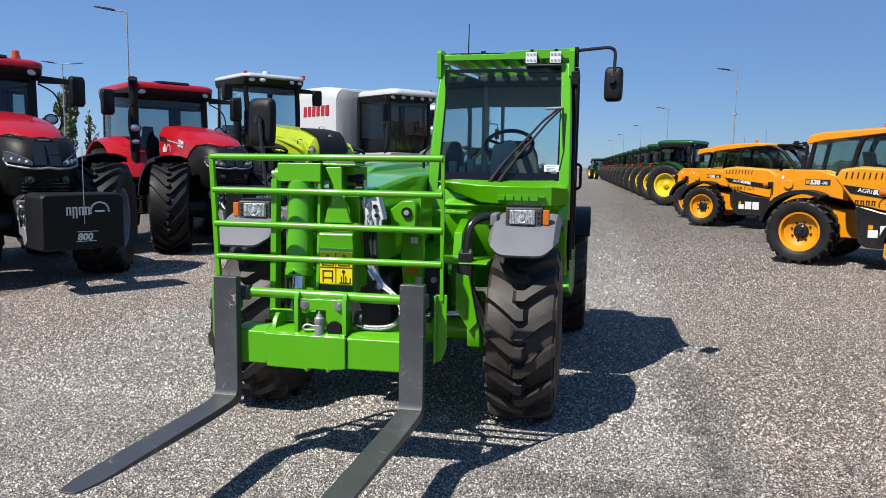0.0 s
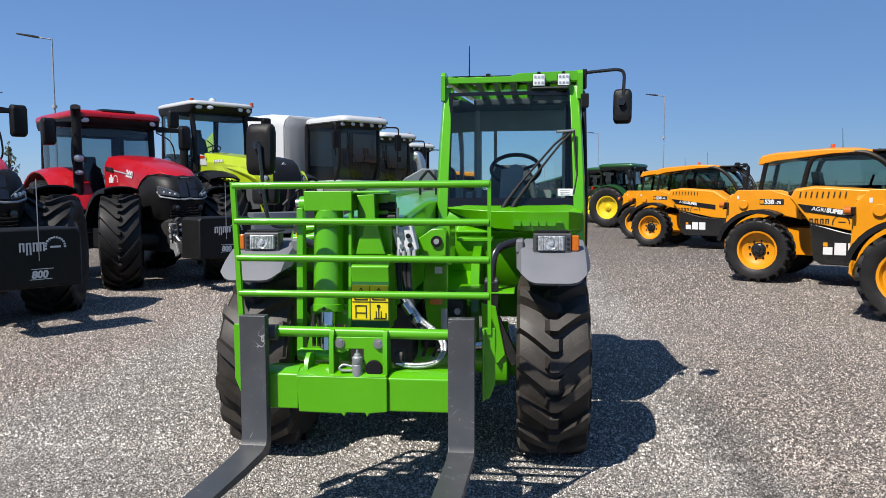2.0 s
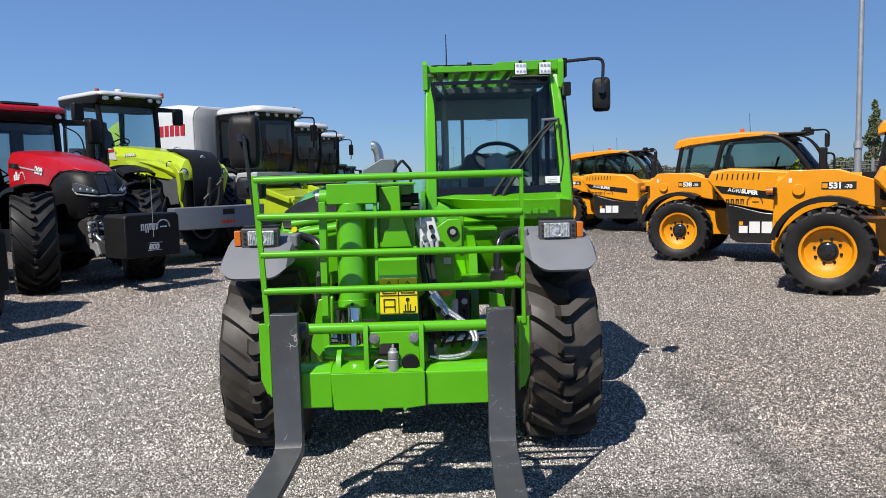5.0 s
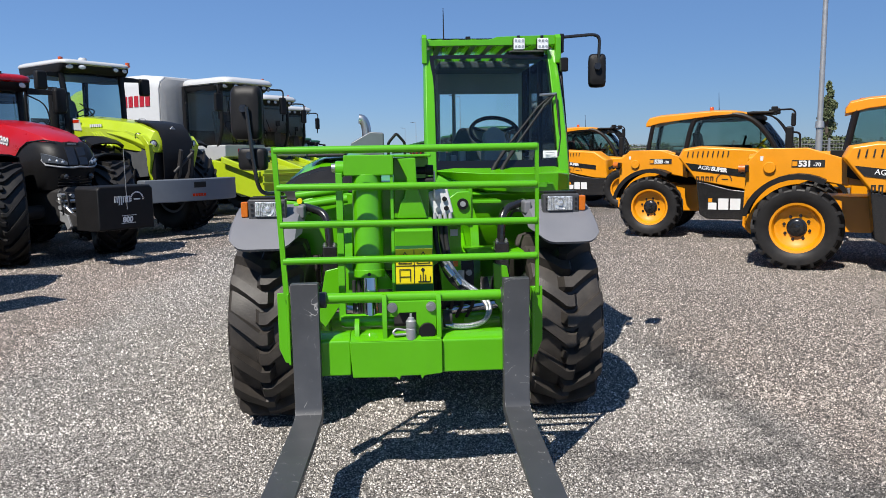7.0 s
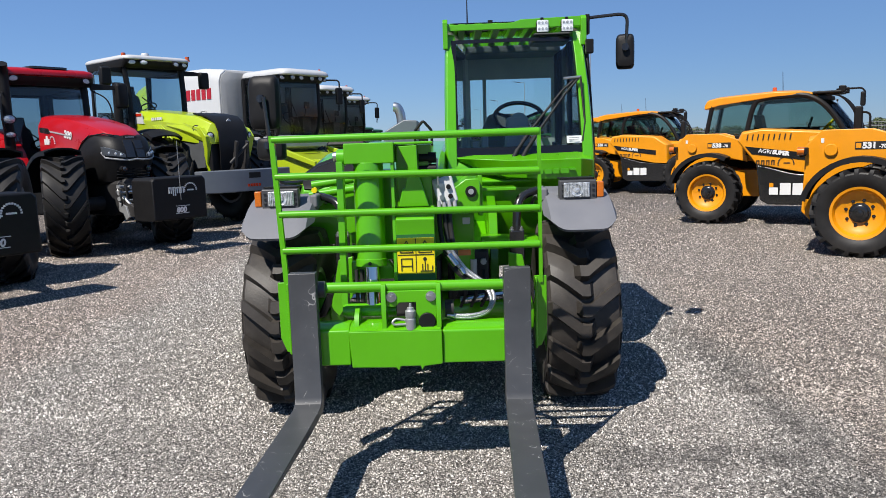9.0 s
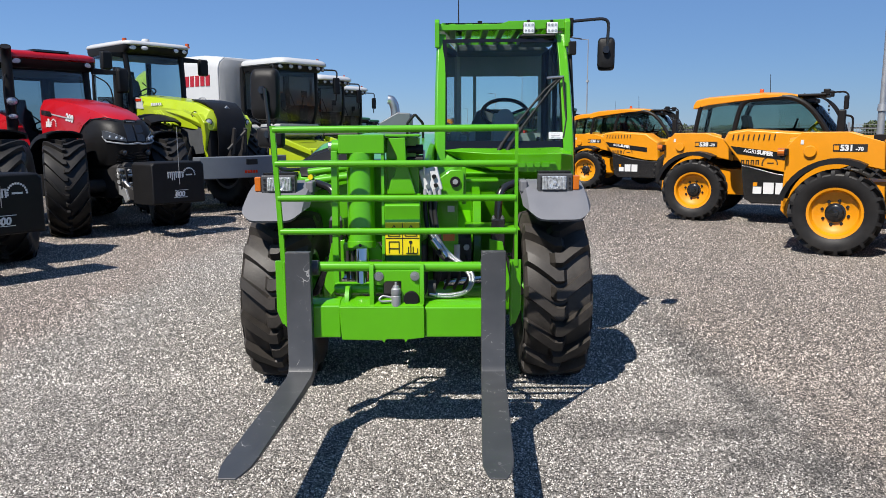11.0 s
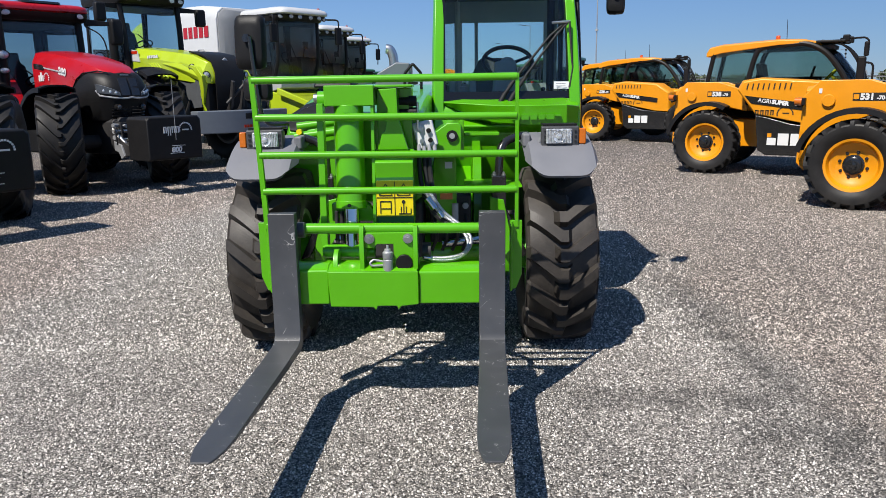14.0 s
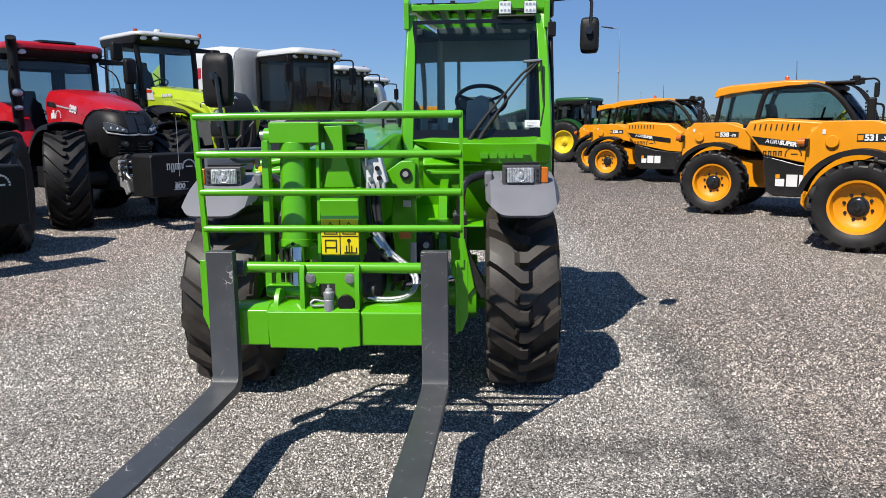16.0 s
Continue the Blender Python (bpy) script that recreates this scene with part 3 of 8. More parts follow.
# frame and axles
bm = B()
prism(bm, [(5.05, 0.60), (5.12, 0.50), (8.2, 0.50), (8.45, 0.7), (8.45, 1.15), (7.6, 1.2), (5.5, 1.12), (5.10, 0.95)], -1.66, -0.86)
gp("chassis", bm, GREEN, label="green welded main frame", bevel=0.012)
for x0, x1 in ((-1.72, -1.66), (-0.86, -0.80)):
    bm = B()
    prism(bm, [(4.95, 0.95), (4.95, 0.72), (5.05, 0.62), (5.8, 0.62), (5.8, 1.2), (5.3, 1.30), (5.05, 1.22)], x0, x1)
    gp("frame_plate", bm, GREEN, bevel=0.006)
bm = B()
prism(bm, [(-1.62, 0.72), (-0.86, 0.72), (-0.86, 0.92), (-0.98, 0.98), (-1.5, 0.98), (-1.62, 0.92)], 5.00, 5.04, "y")
gp("front_crossmember", bm, GREEN, bevel=0.006)
bm = B()
for x in (-1.12, -1.04, -0.96):
    prism(bm, [(x - 0.02, 0.85), (x + 0.02, 0.85), (x + 0.02, 0.95), (x - 0.02, 0.95)], 4.993, 5.001, "y")
gp("frame_slots", bm, DARK)
for wy in (4.9, 7.72):
    bm = B()
    loft(bm, [[(x, wy + r * math.cos(a), 0.585 + r * math.sin(a)) for a in [2 * math.pi * k / 16 for k in range(16)]]
              for x, r in ((-2.02, 0.12), (-1.85, 0.10), (-1.55, 0.085), (-1.42, 0.17), (-1.24, 0.20), (-1.06, 0.17), (-0.93, 0.085), (-0.63, 0.10), (-0.46, 0.12))])
    gp("axle", bm, GREEN, label="green axle")
for s in (-1, 1):
    bm = B()
    x = BASE.x + s * 0.60
    prism(bm, [(4.66, 0.50), (4.62, 0.62), (4.66, 0.80), (4.78, 0.86), (4.95, 0.80), (4.98, 0.55), (4.85, 0.42)], x - 0.045, x + 0.045)
    gp("steering_knuckle", bm, GREEN, bevel=0.012)
    bm = B()
    rod(bm, (BASE.x + s * 0.56, 4.63, 0.74), (BASE.x + s * 0.18, 4.63, 0.70), 0.03)
    gp("steering_cylinder", bm, CHROME)
    bolt(handler, (x, 4.655, 0.60), (0, -1, 0), 0.016)
    bolt(handler, (x, 4.66, 0.80), (0, -1, 0), 0.016)
    bm = B()
    prism(bm, [(x - 0.11, 0.75), (x - 0.02, 0.62), (x + 0.03, 0.68), (x - 0.03, 0.98), (x - 0.12, 1.0)] if s > 0 else
          [(x + 0.11, 0.75), (x + 0.02, 0.62), (x - 0.03, 0.68), (x + 0.03, 0.98), (x + 0.12, 1.0)], 4.60, 4.63, "y")
    gp("axle_bracket", bm, GREEN, bevel=0.005)

# fork carriage
bm = B()
prism(bm, [(3.62, 0.775), (3.66, 0.80), (3.76, 0.80), (3.76, 0.60), (3.62, 0.60)], -1.80, -1.62)
gp("carriage_beam", bm, GREEN, bevel=0.008)
bm = B()
prism(bm, [(3.62, 0.765), (3.66, 0.79), (3.76, 0.79), (3.76, 0.60), (3.62, 0.60)], -1.165, -0.84)
gp("carriage_beam", bm, GREEN, bevel=0.008)
bm = B()
prism(bm, [(-1.625, 0.775), (-1.165, 0.775), (-1.165, 0.602), (-1.255, 0.592), (-1.268, 0.571), (-1.276, 0.594), (-1.372, 0.594), (-1.382, 0.571), (-1.396, 0.588), (-1.612, 0.592)], 3.60, 3.75, "y")
gp("carriage_centre", bm, GREEN, bevel=0.006)
bm = B()
prism(bm, [(3.60, 0.775), (3.66, 0.80), (3.76, 0.80), (3.76, 0.77)], -1.62, -1.17)
gp("carriage_ledge", bm, GREEN, bevel=0.004)
for f0, f1 in ((-1.897, -1.764), (-0.861, -0.732)):
    m0 = (f0 + f1) / 2
    bm = B()
    prism(bm, [(3.565, 1.078), (3.62, 1.078), (3.62, 0.44), (3.605, 0.395), (3.56, 0.378), (3.3, 0.372), (3.3, 0.412), (3.50, 0.420), (3.54, 0.434), (3.56, 0.465)], f0, f1)
    ring = lambda y, h, w: [(m0 - w, y, 0.372 + (0.40 - 0.372) * (1 - h)), (m0 + w, y, 0.372 + (0.40 - 0.372) * (1 - h)), (m0 + w, y, 0.394 + 0.018 * h), (m0 - w, y, 0.394 + 0.018 * h)]
    hw = (f1 - f0) / 2
    loft(bm, [ring(3.3, 1.0, hw), ring(2.9, 0.75, hw), ring(2.56, 0.5, hw), ring(2.47, 0.42, hw * 0.93), ring(2.40, 0.36, hw * 0.70), ring(2.365, 0.32, hw * 0.52)])
    bmesh.ops.remove_doubles(bm, verts=bm.verts, dist=0.0005)
    for v in bm.verts:
        v.co.x += 0.041 * min(0, v.co.y - 3.54)
    fork = gp("fork", bm, FORK, label="dark grey steel fork tine with worn blade", bevel=0.005)
    for z in (0.66, 0.93):
        bm = B()
        box(bm, f0 + 0.02, f1 - 0.02, 3.62, 3.68, z - 0.04, z + 0.05)
        gp("hook", bm, FORK, fork, bevel=0.004)
    bm = B()
    rod(bm, (f0 - 0.004 if f0 < -1.5 else f0, 3.66, 0.98), ((f1 + 0.03) if f0 < -1.5 else f1 + 0.0, 3.66, 0.98), 0.040, seg=20)
    gp("fork_eye", bm, FORK, fork, bevel=0.003)
bm = B()
rod(bm, (-1.775, 3.68, 0.983), (-0.856, 3.68, 0.978), 0.027, seg=18)
gp("cross_bar", bm, GREEN)
for z, dz in ((1.717, 0.004), (1.537, -0.004), (1.352, -0.003), (1.171, 0.0)):
    bm = B()
    xl = -1.966 + (1.73 - z) * 0.044
    rod(bm, (xl, 3.70, z), (-0.67, 3.70, z + dz), 0.0185, seg=14)
    gp("guard_bar", bm, GREEN)
bm = B()
tube(bm, [(-1.966, 3.70, 1.737), (-1.933, 3.70, 0.98)], 0.0175, seg=4)
gp("guard_post", bm, GREEN)
bm = B()
tube(bm, [(-0.67, 3.70, 1.737), (-0.668, 3.70, 0.98)], 0.0125, seg=4)
gp("guard_post", bm, GREEN)
for s, px in ((-1, -1.948), (1, -0.672)):
    bm = B()
    prism(bm, [(px + s * 0.033, 1.012), (px - s * 0.030, 1.012), (px - s * 0.030, 0.648), (px + s * 0.004, 0.655), (px + s * 0.033, 0.73)], 3.70, 3.715, "y")
    prism(bm, [(px - s * 0.030, 1.012), (px - s * 0.018, 1.012), (px - s * 0.018, 0.655), (px - s * 0.030, 0.648)], 3.66, 3.70, "y")
    gp("side_plate", bm, GREEN, bevel=0.004)
# plates standing on the carriage
for x in (-1.448, -1.178):
    bm = B()
    prism(bm, [(3.64, 1.0), (3.70, 1.0), (3.74, 0.78), (3.62, 0.78), (3.62, 0.96)], x - 0.012, x + 0.012)
    gp("carriage_rib", bm, GREEN, bevel=0.003)
bm = B()
prism(bm, [(-1.435, 0.965), (-1.19, 0.965), (-1.19, 0.765), (-1.290, 0.765), (-1.290, 0.905), (-1.372, 0.905), (-1.392, 0.885), (-1.435, 0.885)], 3.645, 3.665, "y")
lockplate = gp("lock_plate", bm, GREEN, bevel=0.004)
for x in (-1.410, -1.216):
    bolt(lockplate, (x, 3.645, 0.935), (0, -1, 0), 0.017)
bm = B()
rod(bm, (-1.236, 3.645, 0.812), (-1.236, 3.625, 0.812), 0.042, seg=28)
gp("rubber_plug", bm, BLACK, label="round black rubber plug", bevel=0.004)
bm = B()
lathe(bm, [(0.775, 0.0), (0.775, 0.024), (0.80, 0.026), (0.83, 0.026), (0.833, 0.022), (0.84, 0.026), (0.868, 0.026), (0.875, 0.018), (0.885, 0.016), (0.888, 0.007), (0.905, 0.006), (0.905, 0.0)], 24, "z", (-1.318, 3.625, 0))
gp("coupling", bm, GALV, label="grey quick hydraulic coupling")
bm = B()
tube(bm, [(-1.34, 3.63, 0.80), (-1.40, 3.62, 0.80), (-1.41, 3.62, 0.815), (-1.39, 3.63, 0.83), (-1.345, 3.63, 0.82)], 0.006, bend=0.01)
gp("coupling_lanyard", bm, GALV)
# pivot pin of the carriage
bm = B()
rod(bm, (-1.66, 3.80, 0.838), (-1.40, 3.80, 0.838), 0.036, seg=20)
rod(bm, (-1.672, 3.80, 0.838), (-1.655, 3.80, 0.838), 0.030, seg=20)
gp("pivot_tube", bm, GREEN)
bm = B()
prism(bm, [(3.64, 0.79), (3.78, 0.79), (3.78, 0.86), (3.70, 0.87), (3.66, 0.84)], -1.60, -1.575)
gp("pivot_lug", bm, GREEN, bevel=0.003)

# boom head: cap, straps, tilt cylinder, arm plate, warning box
bm = B()
box(bm, -1.640, -1.385, 3.83, 4.02, 1.585, 1.690)
box(bm, -1.385, -1.19, 3.86, 4.02, 1.676, 1.690)
gp("boom_cap", bm, GREEN, bevel=0.006)
bm = B()
rod(bm, (-1.685, 3.92, 1.62), (-1.64, 3.92, 1.62), 0.042, seg=24)
gp("pin_boss", bm, GREEN, bevel=0.004)
bm = B()
rod(bm, (-1.705, 3.92, 1.625), (-1.684, 3.92, 1.625), 0.024, seg=20)
gp("pin_end", bm, STEEL)
for x0, x1, zb in ((-1.682, -1.648, 0.84), (-1.405, -1.388, 0.95)):
    bm = B()
    prism(bm, [(3.84, 1.60), (3.90, 1.60), (3.88, zb), (3.80, zb)], x0, x1)
    gp("link_strap", bm, GREEN, bevel=0.003)
bm = B()
rod(bm, (-1.525, 3.90, 1.585), (-1.522, 3.85, 1.075), 0.077, seg=32)
rod(bm, (-1.522, 3.852, 1.10), (-1.522, 3.849, 1.06), 0.081, seg=32)
gp("tilt_cylinder", bm, GREEN, label="green hydraulic tilt cylinder", bevel=0.004)
bm = B()
rod(bm, (-1.522, 3.85, 1.06), (-1.520, 3.82, 0.85), 0.043, seg=28)
gp("cylinder_rod", bm, CHROME, label="chromed piston rod")
bolt(handler, (-1.522, 3.768, 1.085), (0, -1, 0), 0.006, INK)
# twin guide rods and block beside the cylinder
for x in (-1.605, -1.578):
    bm = B()
    rod(bm, (x, 3.86, 1.04), (x, 3.86, 0.87), 0.010, seg=12)
    gp("guide_rod", bm, CASTING)
bm = B()
prism(bm, [(-1.635, 1.075), (-1.44, 1.075), (-1.40, 1.02), (-1.40, 0.98), (-1.635, 0.98)], 3.90, 3.96, "y")
gp("guide_block", bm, GREEN, bevel=0.005)
bm = B()
prism(bm, [(-1.365, 1.668), (-1.270, 1.672), (-1.266, 1.53), (-1.215, 1.36), (-1.372, 1.36), (-1.350, 1.45), (-1.335, 1.46), (-1.318, 1.54), (-1.318, 1.57)], 3.845, 3.875, "y")
gp("arm_plate", bm, GREEN, bevel=0.005)
bm = B()
prism(bm, [(3.955, 1.674), (4.10, 1.674), (4.10, 0.98), (3.955, 0.98)], -1.385, -1.20)
gp("boom_head", bm, GREEN, bevel=0.006)
bm = B()
prism(bm, [(3.80, 1.30), (3.88, 1.36), (3.95, 1.36), (3.95, 0.97), (3.815, 0.97), (3.815, 1.225)], -1.388, -1.190)
wbox = gp("warning_box", bm, GREEN, bevel=0.006)
bm = B()
box(bm, -1.386, -1.192, 3.8125, 3.8155, 0.972, 1.222)
gp("backing_plate", bm, GREEN_DARK, wbox)
bm = B()
box(bm, -1.385, -1.195, 3.8085, 3.8122, 1.02, 1.205)
sign = gp("warning_sign", bm, WARN_YELLOW, wbox, label="yellow pictogram warning sticker")
bm = B()
box(bm, -1.383, -1.197, 3.8065, 3.8085, 1.115, 1.120)
box(bm, -1.292, -1.288, 3.8065, 3.8085, 1.024, 1.202)
for cx in (-1.337, -1.243):
    for a, b in (((cx - 0.034, 1.130), (cx + 0.034, 1.130)), ((cx + 0.034, 1.130), (cx, 1.190)), ((cx, 1.190), (cx - 0.034, 1.130))):
        tube(bm, [(a[0], 3.8075, a[1]), (b[0], 3.8075, b[1])], 0.003, seg=4)
for a, b in (((-1.365, 1.035), (-1.365, 1.10)), ((-1.31, 1.035), (-1.31, 1.10)), ((-1.365, 1.098), (-1.31, 1.098)), ((-1.365, 1.06), (-1.31, 1.06)),
             ((-1.27, 1.033), (-1.21, 1.033)), ((-1.245, 1.033), (-1.245, 1.085)), ((-1.258, 1.036), (-1.258, 1.07)), ((-1.232, 1.036), (-1.232, 1.07)), ((-1.207, 1.033), (-1.207, 1.06))):
    tube(bm, [(a[0], 3.8075, a[1]), (b[0], 3.8075, b[1])], 0.0032, seg=4)
rod(bm, (-1.245, 3.8085, 1.095), (-1.245, 3.8065, 1.095), 0.010, seg=10)
gp("pictogram", bm, INK, sign)

# the telescopic boom
bm = B()
loft(bm, [[(-1.54, y, z0), (-1.50, y, z0 - 0.04), (-1.20, y, z0 - 0.04), (-1.14, y, z0), (-1.14, y, z1 + 0.02), (-1.165, y, z1 + 0.045), (-1.515, y, z1 + 0.045), (-1.54, y, z1 + 0.02)]
          for y, z0, z1 in ((4.05, 1.10, 1.50), (5.0, 1.12, 1.58), (8.2, 1.18, 1.66))])
boom = gp("boom", bm, GREEN, label="green telescopic boom", bevel=0.008)
bm = B()
for k, w in enumerate((0.14, 0.08, 0.10, 0.08, 0.12)):
    y = 5.02 + k * 0.17
    box(bm, -1.138, -1.135, y, y + w, 1.28, 1.42)
gp("boom_lettering", bm, GREEN_EMBOSS, boom)
# hydraulic couplings beside the arm
bm = B()
box(bm, -1.19, -1.08, 3.98, 4.06, 1.36, 1.50)
bm.transform(Matrix.Translation((-1.13, 4.0, 1.43)) @ pose(0, 0, 0, 0, -14, 0) @ Matrix.Translation((1.13, -4.0, -1.43)))
coup = gp("coupling_block", bm, WHITE_PAPER, label="bright metal hydraulic coupling block", bevel=0.008)
for k, (dx, dz) in enumerate(((-0.02, 0.03), (0.02, 0.02), (-0.015, -0.035), (0.03, -0.03))):
    bm = B()
    rod(bm, (-1.135 + dx, 3.985, 1.43 + dz), (-1.135 + dx, 3.965, 1.43 + dz), 0.013, seg=10)
    gp("port_cap", bm, BLACK if k % 2 else STEEL, coup)
for k in range(4):
    bm = B()
    x = -1.17 + 0.028 * k
    rod(bm, (x, 3.985, 1.375), (x + 0.004, 3.97, 1.32), 0.011, seg=10)
    gp("fitting", bm, GALV, coup)
for k, (dx, dz) in enumerate(((0, 0), (0.03, 0.0), (0.055, -0.01))):
    bm = B()
    tube(bm, [(-1.17 + dx, 3.975, 1.34 + dz), (-1.165 + dx, 3.96, 1.22), (-1.15 + dx, 3.93, 1.13), (-1.10 + dx * 0.6, 3.90, 1.02), (-1.02 + dx * 0.5, 3.88, 0.96)], 0.013, bend=0.06)
    gp("hose", bm, HOSE, label="black hydraulic hose")
for off in (0, 0.022):
    bm = B()
    tube(bm, [(-1.135 + off, 3.90, 1.13), (-1.06 + off, 3.88, 1.02), (-0.98 + off, 3.86, 0.97), (-0.905 + off, 3.80, 0.90), (-0.925, 3.74, 0.83 - off * 0.3), (-1.02, 3.72, 0.812 - off * 0.6), (-1.14, 3.72, 0.82 - off * 0.3)], 0.0095, bend=0.06)
    gp("hose", bm, BRAID, label="wire-braided hydraulic hose")
for p0, p1, r in (((-1.125, 3.895, 1.10), (-1.085, 3.885, 1.045), 0.022), ((-1.065, 3.88, 1.03), (-1.045, 3.875, 1.0), 0.018), ((-1.14, 3.72, 0.822), (-1.105, 3.72, 0.816), 0.018)):
    bm = B()
    rod(bm, p0, p1, r, seg=12)
    gp("hose_fitting", bm, CHROME)
bm = B()
rod(bm, (-1.148, 3.74, 0.85), (-1.105, 3.74, 0.85), 0.045, seg=16)
gp("bearing_cap", bm, CASTING)
# black knobs high on the arm
for z in (1.605, 1.545):
    bm = B()
    rod(bm, (-1.265, 3.95, z), (-1.20, 3.95, z), 0.02, seg=14)
    rod(bm, (-1.215, 3.95, z), (-1.175, 3.95, z), 0.028, seg=14)
    gp("knob", bm, BLACK)
bm = B()
box(bm, -1.175, -1.165, 3.94, 3.99, 1.46, 1.60)
gp("valve_lever", bm, STEEL, bevel=0.003)
# upright bracket with a round eye, beside the boom
bm = B()
prism(bm, [(-1.10, 1.42), (-1.02, 1.475), (-0.955, 1.478), (-0.94, 1.46), (-0.94, 1.32), (-1.09, 1.30)], 4.22, 4.62, "y")
prism(bm, [(-1.10, 1.33), (-0.97, 1.33), (-0.97, 0.80), (-1.09, 0.80), (-1.12, 1.10)], 4.56, 4.62, "y")
brk = gp("boom_bracket", bm, GREEN, bevel=0.008)
bm = B()
box(bm, -0.95, -0.925, 4.30, 4.62, 1.26, 1.49)
gp("bracket_flange", bm, GREEN, brk, bevel=0.004)
bm = B()
rod(bm, (-0.992, 4.222, 1.405), (-0.992, 4.205, 1.405), 0.032, seg=20)
gp("eye", bm, BLACK, brk)
bm = B()
rod(bm, (-0.992, 4.206, 1.405), (-0.992, 4.200, 1.405), 0.016, seg=16)
gp("eye_core", bm, GALV, brk)
bm = B()
box(bm, -1.04, -0.995, 4.512, 4.519, 1.19, 1.23)
gp("type_plate", bm, WHITE_PAPER, brk)
bm = B()
box(bm, -1.07, -0.995, 4.512, 4.519, 1.00, 1.045)
gp("sticker", bm, ORANGE_LENS, brk)
# lift cylinder, cross shelf and lower tube behind
bm = B()
box(bm, -0.92, -0.70, 4.66, 4.84, 1.375, 1.395)
gp("shelf", bm, GREEN, bevel=0.005)
bm = B()
prism(bm, [(4.60, 1.06), (4.62, 1.05), (4.95, 1.05), (4.95, 1.072), (4.62, 1.072)], -0.92, -0.56)
gp("step_bar", bm, GREEN, bevel=0.005)
bm = B()
for z, y in ((1.43, 4.95), (1.37, 4.85)):
    rod(bm, (-2.02, y, z), (-1.68, y + 0.02, z + 0.04), 0.028, seg=14)
gp("hood_stay", bm, GREEN)
bm = B()
rod(bm, (-1.98, 4.83, 1.405), (-1.98, 4.80, 1.405), 0.018, seg=14)
gp("grease_cap", bm, WARN_YELLOW)
bm = B()
loft(bm, [[(-0.98 + r * math.cos(a), 4.48 + r * math.sin(a) * 0.6, z) for a in [2 * math.pi * k / 16 for k in range(16)]] for z, r in ((0.82, 0.02), (0.98, 0.02))])
gp("grease_rod", bm, GALV)

